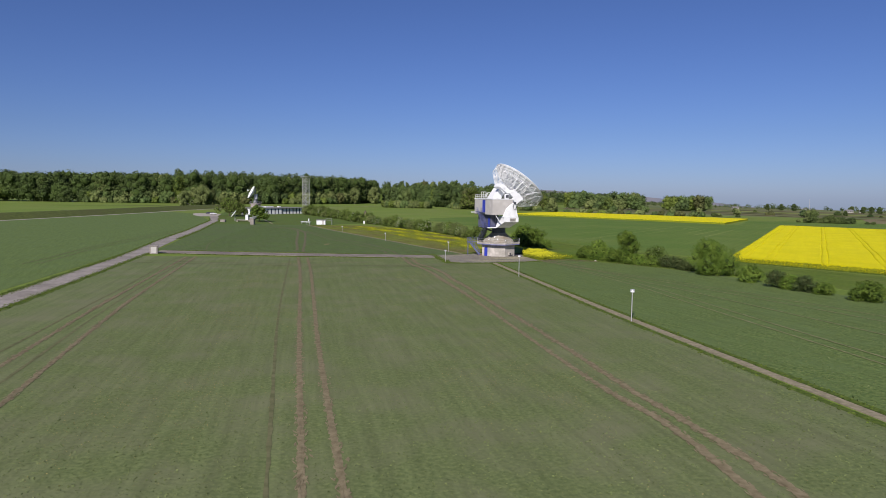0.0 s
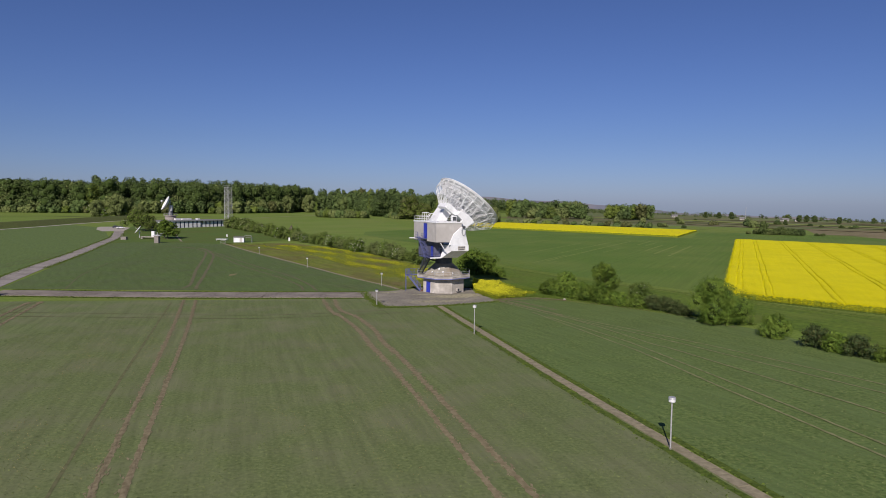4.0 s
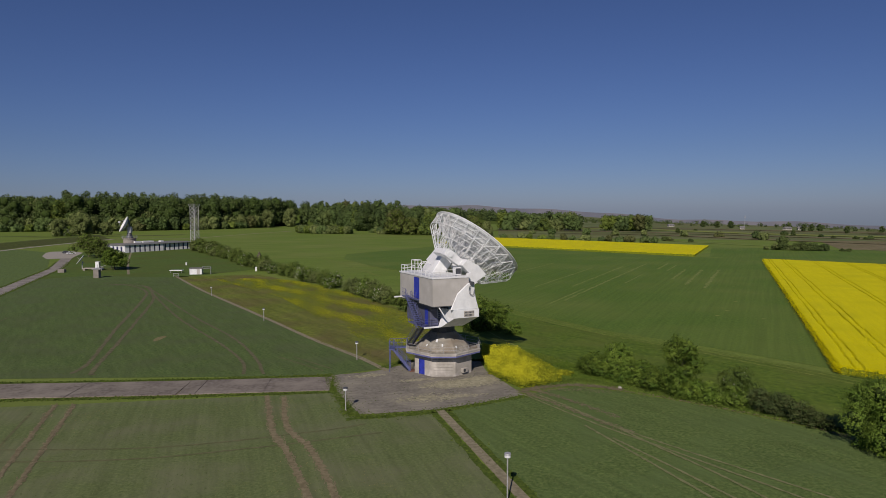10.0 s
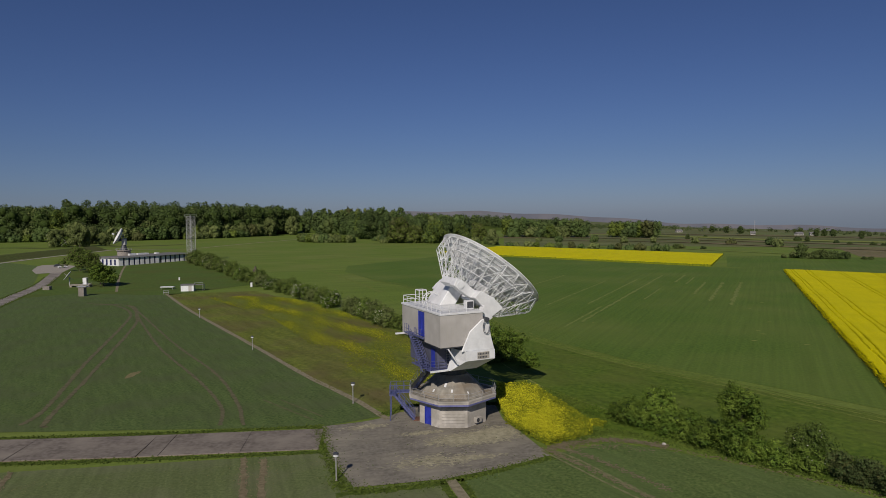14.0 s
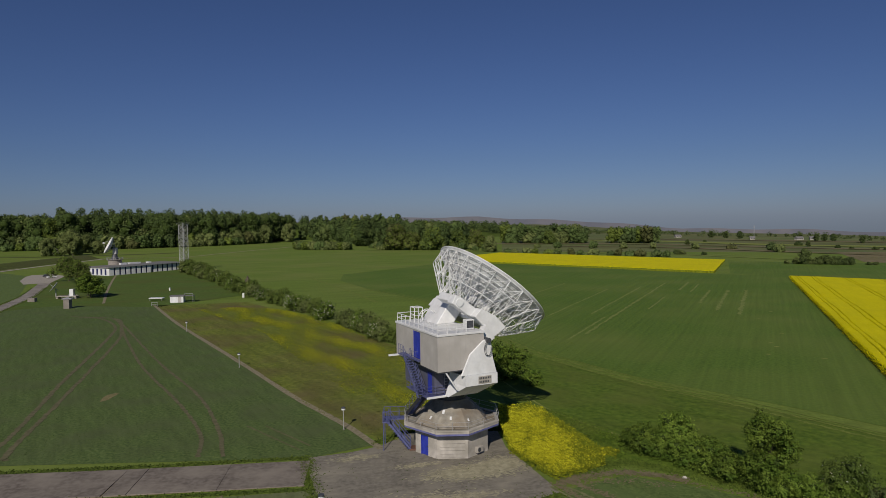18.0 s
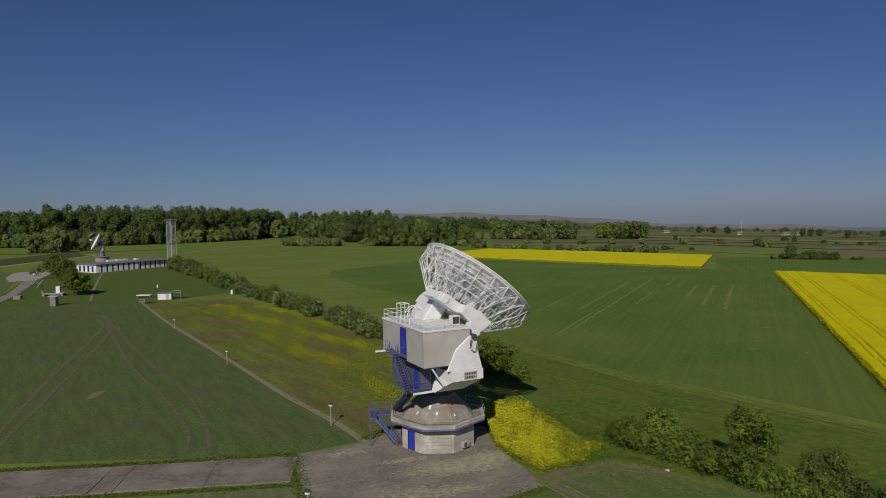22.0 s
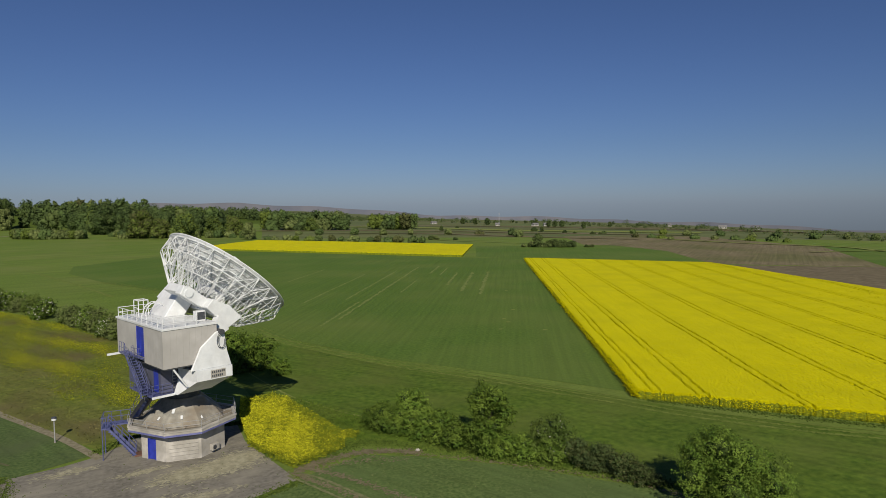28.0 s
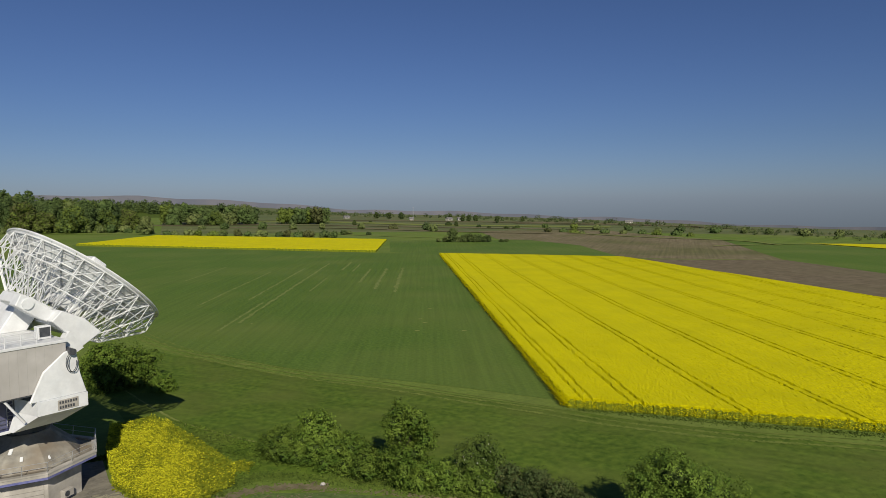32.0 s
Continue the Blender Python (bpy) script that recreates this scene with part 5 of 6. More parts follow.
wood("scrub", [(56, 568), (72, 540), (110, 510), (148, 468)], 8, 1, 10, 4.5, [LEAFDARK, LEAFMID, LEAFPALE, LEAFLIME, LEAFBROWN], "scattered bushes behind the rapeseed strip", 19, 0.42, 300, 4, 0.4, 0, share=[2, 3, 5, 1, 0.3])
wood("scrub", [(90, 640), (150, 600), (215, 560), (240, 510)], 30, 1, 26, 6, [LEAFDARK, LEAFMID, LEAFPALE, LEAFLIME, LEAFBROWN], "scattered bushes on the plain", 20, 0.45, 300, 4, 0.4, 0, share=[2, 3, 5, 1, 0.3])
wood("scrub", [(318, 462), (330, 428), (354, 392), (362, 360)], 10, 1, 13, 2.4, [LEAFDARK, LEAFMID, LEAFPALE, LEAFLIME, LEAFBROWN], "row of dark bushes between the far fields", 24, 0.4, 300, 3.6, 0.4, 0, share=[2, 3, 5, 1, 0.3])
wood("scrub", [(330, 520), (390, 420), (420, 345), (450, 300), (470, 250)], 25, 1, 24, 4, [LEAFDARK, LEAFMID, LEAFPALE, LEAFLIME, LEAFBROWN], "rows of far dark bushes", 25, 0.45, 300, 4, 0.4, 0, share=[2, 3, 5, 1, 0.3])
# wooded ridge behind the meadow woods
rng = np.random.default_rng(21)
out, slope = [], []
for k, x in enumerate(np.linspace(-560, 130, 52)):
    y = 1187 - 0.00045 * (x - 20) ** 2
    top = float(np.interp(x, [-560, -424, -330, -208, -132, -64, 35, 130], [54, 51, 48.5, 37.5, 32, 30.5, 27, 23]))
    slope += [(x * 0.9, y * 0.9 + 5, 0), (x, y, top - 14), (x * 1.1, y * 1.1, 0)]
    for q in range(4):
        cx, cy = x + rng.uniform(-8, 8), y - 25 * q + rng.uniform(-8, 8)
        clump(rng, out, cx, cy, 17 * rng.uniform(0.8, 1.1), 8 * rng.uniform(0.8, 1.3), 230, 1.2, (top - 16) * (1 - 0.2 * q))
faces = [(3 * k + q, 3 * k + 3 + q, 3 * k + 4 + q, 3 * k + 1 + q) for k in range(51) for q in range(2)]
tagged(raw("ridge", slope, faces, VERGE), "low grassy ridge under the far wood", "ridge", "", "structure")
tagged(new("ridge_wood", leaf_mesh(np.concatenate(out), [LEAFDARK, LEAFMID], rng, 0.4)), "dark wood along the far ridge", "wood", "", "stuff")
rng = np.random.default_rng(9)
out = []
for b in np.arange(6, 64, 0.2):
    d = float(np.interp(b, [4, 21, 35, 55, 64], [1500, 1130, 880, 590, 520])) * rng.uniform(0.86, 1.0)
    x, y = d * math.sin(radians(b)), 50 + d * math.cos(radians(b))
    if rng.random() < 0.8:
        h = d * rng.uniform(0.002, 0.0056)
        clump(rng, out, x, y, h, h * rng.uniform(0.7, 1.5), 130, h * 0.13, land(x, y), 7)
tagged(new("tree_line", leaf_mesh(np.concatenate(out), [LEAFDARK])), "distant line of dark trees on the plain", "wood", "", "stuff")
far_tree = tree("tree", 31, 9.5, 4.2, 0.3, [LEAFDARK], "lone dark tree with bushes in the far field", "tree", 3600, 0.3, 26, 0.1)
far_tree.matrix_world = pose(198, 395, 0) @ Matrix.Scale(0.87, 4)
far_bush = tree("bush", 32, 5.0, 5.0, 0.2, [LEAFDARK], "broad dark bush in the far field", "bush", 3600, 0.3, 26, 0.06)
far_bush.matrix_world = pose(206, 391, 0) @ Matrix.Scale(0.85, 4)
pale_shrub = tree("bush", 33, 3.2, 2.8, 0.1, [LEAFPALE], "pale grey-green shrub beside the lone tree", "bush", 1600, 0.26, 18, 0.06)
pale_shrub.matrix_world = pose(195, 397, 0)
for ob in (far_tree, far_bush, pale_shrub):
    tagged(ob, group="trees and bushes on the plain")
for x, y, s in ((211, 389, 0.9), (216, 386, 0.8), (224, 382, 0.34), (227, 381, 0.34), (171, 506, 0.7), (185, 494, 0.45), (315, 609, 0.8), (317, 557, 0.55), (318, 542, 0.4), (325, 525, 0.5), (329, 520, 0.35), (282, 725, 0.45)):
    plant(far_bush, x, y, s)
for x, y, s in ((201, 392, 0.8), (191, 400, 0.6), (174, 504, 0.9)):
    plant(pale_shrub, x, y, s)
for x, y, s in ((351, 870, 1.0), (359, 846, 1.0), (362, 816, 1.08), (406, 766, 0.88), (386, 702, 0.92), (392, 699, 0.92), (399, 696, 0.92), (394, 643, 0.86), (441, 663, 0.75), (237, 656, 0.66), (314, 592, 0.6), (268, 905, 0.9), (284, 898, 1.0)):
    plant(far_tree, x, y, s)

# single trees before the meadow wood
broad = tree("tree", 51, 28, 15, 0.6, [LEAFMID, LEAFDARK], "tall broad dark green tree at the wood's edge", "tree", 9000, 0.8, 40, 0.08, 0.5, 0.9, 0, 0.0, 0.45, 0.6)
olive = tree("tree", 52, 22, 12, 0.5, [LEAFLIME, LEAFBROWN], "broad olive and brownish tree at the wood's edge", "tree", 8000, 0.7, 36, 0.06, 0.45, 0.95, 0, 0.0, 0.45, 0.6)
lime = tree("tree", 53, 20, 10, 0.5, [LEAFLIME, LEAFMID], "rounded light green tree at the wood's edge", "tree", 7000, 0.65, 34, 0.06, 0.4, 0.95, 0, 0.0, 0.45, 0.6)
for ob, x, y in ((broad, -72, 746), (olive, -33, 641), (lime, 0, 630)):
    ob.matrix_world = pose(x, y, 0)
    tagged(ob, group="trees before the meadow wood")
for ob, x, y, k, tall in ((broad, -56, 752, 0.85, 1.1), (broad, -108, 866, 0.9, 1.0), (olive, -19, 636, 0.75, 0.95), (lime, 23, 637, 0.85, 1.0), (broad, 10, 668, 0.7, 1.15), (broad, -14, 664, 0.75, 1.2), (lime, 122, 734, 0.7, 1.0), (olive, 40, 664, 0.7, 1.1)):
    plant(ob, x, y, k, None, tall)
willow = tree("tree", 41, 22, 8.0, 0.5, [LEAFPALE], "tall grey-green willow standing in the meadow", "tree", 7000, 0.7, 34, 0.1)
willow.matrix_world = pose(-314, 624, 0)
plant(willow, -333, 618, 0.7)
plant(willow, -300, 640, 0.55)
plant(willow, 46, 580, 0.62, None, 0.95)
for x, y, k in ((-214, 893, 1.05), (-196, 940, 1.1), (-240, 862, 0.8)):
    plant(willow, x, y, k)

# far houses on the plain
def house(x, y, w, d, h, turn, label):
    ob = thing("farmhouse", pose(x, y, land(x, y), 0, 0, turn), label, "house", "far farmhouses")
    part("wall", box(-w / 2, w / 2, -d / 2, d / 2, 0, h), RENDER, ob)
    part("roof", prism([(-d / 2 - 0.4, h), (d / 2 + 0.4, h), (0, h + d * 0.45)], -w / 2 - 0.4, w / 2 + 0.4, "x"), ROOF, ob, "grey gable roof")
    for k in range(3):
        part("window", box(-w / 2 + w * (k + 0.6) / 3.4, -w / 2 + w * (k + 0.6) / 3.4 + 1.2, -d / 2 - 0.05, -d / 2 + 0.1, 0.8, 1.6), DARK, ob)
    return ob


for x, y, w, t in ((316, 890, 8, 10), (357, 776, 5, -20), (391, 743, 9, 20), (402, 738, 4, -15), (523, 663, 7, 30), (565, 625, 9, -30), (590, 600, 6, 10)):
    house(x, y, w, 4.2, 1.9, t, "distant pale farmhouse with a grey roof")

mast = thing("radio_mast", pose(393, 845, land(393, 845)), "thin pale radio mast on the far plain", "mast")
part("pole", bars([((0, 0, 0), (0, 0, 15))], 0.22, 6), GALV, mast)
part("crossarm", bars([((-1.0, 0, 12.5), (1.0, 0, 12.5)), ((-0.7, 0, 14), (0.7, 0, 14))], 0.1), GALV, mast)

# distant hills, with the air's haze painted into their colour
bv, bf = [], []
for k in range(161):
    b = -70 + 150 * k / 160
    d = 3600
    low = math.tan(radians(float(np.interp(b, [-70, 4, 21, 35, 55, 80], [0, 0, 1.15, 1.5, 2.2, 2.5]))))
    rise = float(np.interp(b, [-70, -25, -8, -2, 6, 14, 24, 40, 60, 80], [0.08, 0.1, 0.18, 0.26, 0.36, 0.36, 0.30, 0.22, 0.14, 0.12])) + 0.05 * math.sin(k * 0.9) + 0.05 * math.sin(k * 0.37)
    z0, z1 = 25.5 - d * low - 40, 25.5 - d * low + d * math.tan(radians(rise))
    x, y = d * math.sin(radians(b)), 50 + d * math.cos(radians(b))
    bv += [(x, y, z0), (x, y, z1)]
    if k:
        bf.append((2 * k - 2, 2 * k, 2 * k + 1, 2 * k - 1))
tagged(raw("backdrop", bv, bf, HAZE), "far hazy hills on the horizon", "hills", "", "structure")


# ---- station: low building, second dish, mast ----
BM = pose(-166.5, 386, 0, 0, 0, 60.6)
hall = thing("station_building", BM, "long low white station building with dark blue window bays", "building")
for x0, x1, y0, first in ((0, 25, 0, 2.6), (25, 44, 0.5, 0.8)):
    part("wall", box(x0, x1, y0 + 0.3, 16, 0, 4.0), WHITE, hall)
    x = x0
    k = 0
    while x < x1 - 0.3:
        w = first if k == 0 else (1.0 if k % 2 else 2.15)
        xe = min(x + w, x1)
        if k % 2:
            bay = part("window", box(x, xe, y0 + 0.12, y0 + 0.26, 0.1, 3.9), NAVY, hall, "dark blue window bay")
            part("pane", box(x + 0.12, xe - 0.12, y0 + 0.08, y0 + 0.115, 1.1, 3.1), GLASS, bay)
        else:
            part("wall_panel", box(x, xe, y0, y0 + 0.28, 0, 4.0, 0.02), WHITE, hall)
        x = xe
        k += 1
for k in range(4):
    bay = part("window", box(-0.05, 0.1, 2.2 + 3.4 * k, 3.6 + 3.4 * k, 0.4, 3.4), NAVY, hall, "dark blue window bay")
part("roof", box(-0.6, 44.6, -0.5, 16.6, 4.004, 4.6), ROOF, hall, "flat dark felt roof with a thick edge")
part("fascia", box(-0.66, 44.66, -0.56, -0.503, 4.1, 4.62), GALV, hall, "grey metal roof edge")
for x, y, w, d, h in ((13, 9, 4, 3, 1.0), (19, 10, 7, 3, 0.8), (10, 12, 1.4, 1.4, 1.5), (30, 9, 2, 2, 0.7)):
    part("roof_box", box(x, x + w, y, y + d, 4.604, 4.6 + h), WHITE, hall, "white roof light")

dish2 = thing("small_dish_antenna", pose(-172, 404, 0), "white dish antenna on a round concrete tower", "antenna")
bm = bmesh.new()
bmesh.ops.create_cone(bm, cap_ends=True, segments=24, radius1=3.4, radius2=3.4, depth=7.2, matrix=Matrix.Translation((0, 0, 3.6)))
part("tower", bm, CONCRETE, dish2, "round concrete tower")
part("gallery", prism(ring(4.0, 24), 7.2, 7.5), CONCRETE, dish2, "round concrete gallery")
part("gallery_railing", bars([((4.0 * math.cos(k * 0.5236), 4.0 * math.sin(k * 0.5236), 7.5), (4.0 * math.cos(k * 0.5236), 4.0 * math.sin(k * 0.5236), 8.5)) for k in range(12)] + [((4.0 * math.cos(k * 0.5236), 4.0 * math.sin(k * 0.5236), 8.5), (4.0 * math.cos(k * 0.5236 + 0.5236), 4.0 * math.sin(k * 0.5236 + 0.5236), 8.5)) for k in range(12)], 0.06), GALV, dish2)
part("pedestal", loft(ring(1.9), ring(1.0), 7.5, 10.5, True), DARK, dish2, "blue-grey steel pedestal")
part("mount", box(-0.7, 1.3, -1.1, 1.1, 10.3, 13.8, 0.2), GALV, dish2, "blue-grey steel mount")
n2 = Vector((-0.77, -0.46, 0.46)).normalized()
m2 = Matrix.Translation((-1.3, -0.8, 14.6)) @ n2.to_track_quat("Z", "Y").to_matrix().to_4x4()
bm = bmesh.new()
rows2 = [[bm.verts.new((r * math.cos(a), r * math.sin(a), 1.7 * (r / 4.8) ** 2 - th)) for a in [2 * math.pi * k / 32 for k in range(32)]] for th, r in ((0, 0.1), (0, 1.8), (0, 3.3), (0, 4.8), (0.12, 4.8), (0.12, 3.3), (0.12, 1.8), (0.12, 0.1))]
for i in range(7):
    for k in range(32):
        bm.faces.new((rows2[i][k], rows2[i + 1][k], rows2[i + 1][(k + 1) % 32], rows2[i][(k + 1) % 32]))
bm.transform(m2)
part("reflector", bm, WHITE, dish2, "white parabolic reflector")
bm = bmesh.new()
for k in range(3):
    tube(bm, (4.0 * math.cos(k * 2.094), 4.0 * math.sin(k * 2.094), 1.0), (0.2 * math.cos(k * 2.094), 0.2 * math.sin(k * 2.094), 4.0), 0.07)
bm.transform(m2)
part("feed_leg", bm, GALV, dish2)
bm = bmesh.new()
tube(bm, (0, 0, 3.6), (0, 0, 4.5), 0.45, 12)
bm.transform(m2)
part("feed", bm, WHITE, dish2, "white feed horn")
bm = bmesh.new()
for k in range(10):
    a = k * 0.6283
    tube(bm, (0.8 * math.cos(a), 0.8 * math.sin(a), -1.6), (4.6 * math.cos(a), 4.6 * math.sin(a), 1.1), 0.08)
bm.transform(m2)
part("back_frame", bm, STEEL, dish2)

mast = thing("lattice_mast", pose(-138.6, 413.5, 0, 0, 0, 62), "tall grey lattice steel tower beside the building", "tower")
W2, TOP = 1.65, 25.6
for x in (-W2, W2):
    for y in (-W2, W2):
        part("leg", bars([((x, y, 0), (x, y, TOP))], 0.14, 4), GALV, mast)
for k in range(11):
    z, z1 = TOP * k / 11, TOP * (k + 1) / 11
    for x0, y0, x1, y1 in ((-W2, -W2, W2, -W2), (W2, -W2, W2, W2), (W2, W2, -W2, W2), (-W2, W2, -W2, -W2)):
        part("brace", bars([((x0, y0, z), (x1, y1, z1)), ((x1, y1, z), (x0, y0, z1)), ((x0, y0, z1), (x1, y1, z1))], 0.085, 4), GALV, mast)
    part("stair_flight", bars([((-1.4, -0.5 if k % 2 else 0.5, z + 0.2), (1.4, -0.5 if k % 2 else 0.5, z1))], 0.12, 4), GALV, mast)
    if k % 5 == 0:
        part("deck", box(-1.8, 1.8, -1.8, 1.8, z1 - 0.08, z1), GALV, mast, "grey grating deck")
part("top_railing", bars([((-2.2, -2.2, TOP + 1), (2.2, -2.2, TOP + 1)), ((2.2, -2.2, TOP + 1), (2.2, 2.2, TOP + 1)), ((2.2, 2.2, TOP + 1), (-2.2, 2.2, TOP + 1)), ((-2.2, 2.2, TOP + 1), (-2.2, -2.2, TOP + 1)), ((-2.2, -2.2, TOP), (-2.2, -2.2, TOP + 1)), ((2.2, 2.2, TOP), (2.2, 2.2, TOP + 1)), ((-2.2, 2.2, TOP), (-2.2, 2.2, TOP + 1)), ((2.2, -2.2, TOP), (2.2, -2.2, TOP + 1))], 0.08), GALV, mast)

hut = thing("instrument_hut", pose(-85.8, 266.5, 0, 0, 0, 8), "small white instrument hut with dark roof and side canopy", "hut")
part("wall", box(-2.1, 2.1, -1.4, 1.4, 0, 2.1), WHITE, hut)
part("roof", box(-2.3, 2.3, -1.6, 1.6, 2.104, 2.35), ROOF, hut, "dark felt roof")
part("door", box(0.4, 1.4, -1.46, -1.404, 0.05, 1.95), GREY, hut)
part("canopy", box(2.3, 5.2, -1.4, 1.4, 2.1, 2.22), ROOF, hut, "dark canopy")
for y in (-1.3, 1.3):
    part("post", bars([((5.1, y, 0), (5.1, y, 2.1))], 0.07, 4), GALV, hut)
part("rail", bars([((2.4, -1.3, 2.9), (5.1, -1.3, 2.9)), ((5.1, -1.3, 2.2), (5.1, -1.3, 2.9)), ((2.4, -1.3, 2.3), (2.4, -1.3, 2.9))], 0.05, 4), GALV, hut)
bench = thing("test_table", pose(-95.2, 272.5, 0), "low white instrument table on steel legs", "table")
part("top", box(-2.3, 2.3, -1.0, 1.0, 0.75, 1.0, 0.03), WHITE, bench)
for x in (-2, 2):
    for y in (-0.8, 0.8):
        part("leg", bars([((x, y, 0), (x, y, 0.75))], 0.08, 4), GALV, bench)
gate = thing("pipe_frame", pose(-89.5, 257, 0), "low grey pipe frame at the end of the footpath", "frame")
part("frame", bars([((-0.9, 0, 0), (-0.9, 0, 1.2)), ((0.9, 0, 0), (0.9, 0, 1.2)), ((-0.9, 0, 1.2), (0.9, 0, 1.2)), ((-0.9, 0, 0.6), (0.9, 0, 0.6))], 0.06), GALV, gate)
spire = thing("wooden_shelter", pose(-69.6, 291.6, 0), "slim weathered wooden tower with pointed roof", "tower")
part("post", box(-0.7, 0.7, -0.7, 0.7, 0, 4.2), BARK, spire)
part("roof", loft([(-1.0, -1.0), (1.0, -1.0), (1.0, 1.0), (-1.0, 1.0)], [(-0.05, -0.05), (0.05, -0.05), (0.05, 0.05), (-0.05, 0.05)], 4.2, 6.6), BARK, spire, "pointed wooden roof")
tagged(part("marker_post", box(-67.5, -66.8, 277, 277.5, 0, 1.6, 0.05), WHITE), "white marker post in the grass", "post")
tagged(part("marker_post", box(-104.0, -103.5, 305, 305.5, 0, 1.2, 0.05), WHITE), "white marker post on the lawn", "post")
small = thing("small_dish", pose(-138, 288, 0), "small tilted white dish on a steel post", "antenna")
part("post", bars([((0, 0, 0), (0, 0, 3.2))], 0.2, 8), GALV, small)
bm = bmesh.new()
rows2 = [[bm.verts.new((r * math.cos(a), r * math.sin(a), 0.5 * (r / 2.1) ** 2 - th)) for a in [2 * math.pi * k / 24 for k in range(24)]] for th, r in ((0, 0.05), (0, 1.1), (0, 2.1), (0.08, 2.1), (0.08, 1.1), (0.08, 0.05))]
for i in range(5):
    for k in range(24):
        bm.faces.new((rows2[i][k], rows2[i + 1][k], rows2[i + 1][(k + 1) % 24], rows2[i][(k + 1) % 24]))
bm.transform(Matrix.Translation((-0.3, -0.2, 3.6)) @ Vector((-0.7, -0.35, 0.6)).to_track_quat("Z", "Y").to_matrix().to_4x4())
part("reflector", bm, WHITE, small, "white reflector")
part("arm", bars([((-0.3, -0.2, 3.6), (-1.5, -0.8, 4.7)), ((0, 0, 3.0), (0.9, 0.5, 2.2))], 0.08), GALV, small)
stand = thing("antenna_stand", pose(-130.5, 283, 0), "white cabinet on a pale platform", "stand")
part("platform", box(-4.2, 3.0, -1.2, 1.2, 0.7, 1.0), GRAVEL, stand)
for x in (-3.8, 2.6):
    part("footing", box(x - 0.4, x + 0.4, -1, 1, 0, 0.7), CONCRETE, stand)
part("cabinet", box(0.4, 1.8, -0.7, 0.7, 1.004, 3.4, 0.05), WHITE, stand)
pillar = thing("concrete_pillar", pose(-115.4, 254.5, 0), "grey concrete pillar with a steel instrument frame", "pillar")
part("pillar", box(-0.9, 0.9, -0.9, 0.9, 0, 3.0, 0.06), CONCRETE, pillar)
part("head_plate", box(-1.3, 1.7, -1.1, 1.1, 3.004, 3.25, 0.03), GALV, pillar, "grey steel head plate")
part("frame", bars([((-0.9, -0.9, 3.25), (2.6, 0.9, 4.2)), ((0.2, 0.2, 3.25), (0.2, 0.2, 4.6)), ((1.4, 0.6, 3.25), (1.4, 0.6, 4.0))], 0.08), GALV, pillar)
for x, y in ((-138.5, 274.6),):
    p = thing("concrete_block", pose(x, y, 0), "low grey concrete block on the lawn", "block")
    part("block", box(-1.2, 1.2, -0.8, 0.8, 0, 1.3, 0.05), CONCRETE, p)
cab_box = thing("junction_cabinet", pose(-82, 107.4, 0, 0, 0, 20), "pale concrete cabinet beside the road junction", "cabinet")
part("body", box(-0.9, 0.9, -0.6, 0.6, 0, 1.9, 0.04), CONCRETE, cab_box)
part("lid", box(-1.0, 1.0, -0.7, 0.7, 1.904, 2.02), CONCRETE, cab_box)
part("door", box(-0.6, 0.6, -0.64, -0.604, 0.2, 1.7), GREY, cab_box)


def car(x, y, turn, paint, label):
    ob = thing("car", pose(x, y, 0.07, 0, 0, turn), label, "car", "parked cars")
    body = prism([(-2.1, 0.35), (2.1, 0.35), (2.15, 0.75), (1.1, 0.95), (-1.9, 0.98), (-2.15, 0.8)], -0.85, 0.85, "y")
    bmesh.ops.bevel(body, geom=list(body.edges), offset=0.08, segments=2, affect="EDGES")
    part("body", body, paint, ob)
    top = prism([(-1.8, 0.96), (0.95, 0.94), (0.3, 1.45), (-1.3, 1.48)], -0.72, 0.72, "y")
    bmesh.ops.bevel(top, geom=list(top.edges), offset=0.06, segments=2, affect="EDGES")
    part("cabin", top, DARK, ob, "dark glazed cabin")
    part("roof", box(-1.25, 0.25, -0.68, 0.68, 1.46, 1.5), paint, ob)
    for wx in (-1.3, 1.35):
        for wy in (-0.85, 0.85):
            bm = bmesh.new()
            bmesh.ops.create_cone(bm, cap_ends=True, segments=16, radius1=0.33, radius2=0.33, depth=0.22, matrix=Matrix.Translation((wx, wy, 0.33)) @ pose(0, 0, 0, 90))
            wheel = part("wheel", bm, DARK, ob)
            bm = bmesh.new()
            bmesh.ops.create_cone(bm, cap_ends=True, segments=12, radius1=0.2, radius2=0.2, depth=0.24, matrix=Matrix.Translation((wx, wy, 0.33)) @ pose(0, 0, 0, 90))
            part("rim", bm, GALV, wheel)
    return ob


car(-190, 376, 40, WHITE, "white parked car on the gravel")
car(-196, 383, 40, DARK, "dark parked car on the gravel")
tree_a = tree("tree", 41, 10.4, 6.2, 0.3, [LEAFBROWN, LEAF], "broad olive-brown tree beside the car park", "tree", 4600, 0.3, 34, 0.36, 0.5, 1.15, 0, 0.0, 0.35, 0.4)
tree_a.matrix_world = pose(-171, 357, 0)
plant(tree_a, -163, 349, 0.85)
plant(tree_a, -156, 341, 0.55)
tree_b = tree("tree", 42, 8.4, 4.2, 0.25, [LEAF], "round green tree on the lawn", "tree", 4200, 0.27, 32, 0.3, 0.0, 1.15, 0, 0.0, 0.35, 0.42)
tree_b.matrix_world = pose(-123.5, 284, 0)
plant(tree_b, -127.5, 290, 0.75)
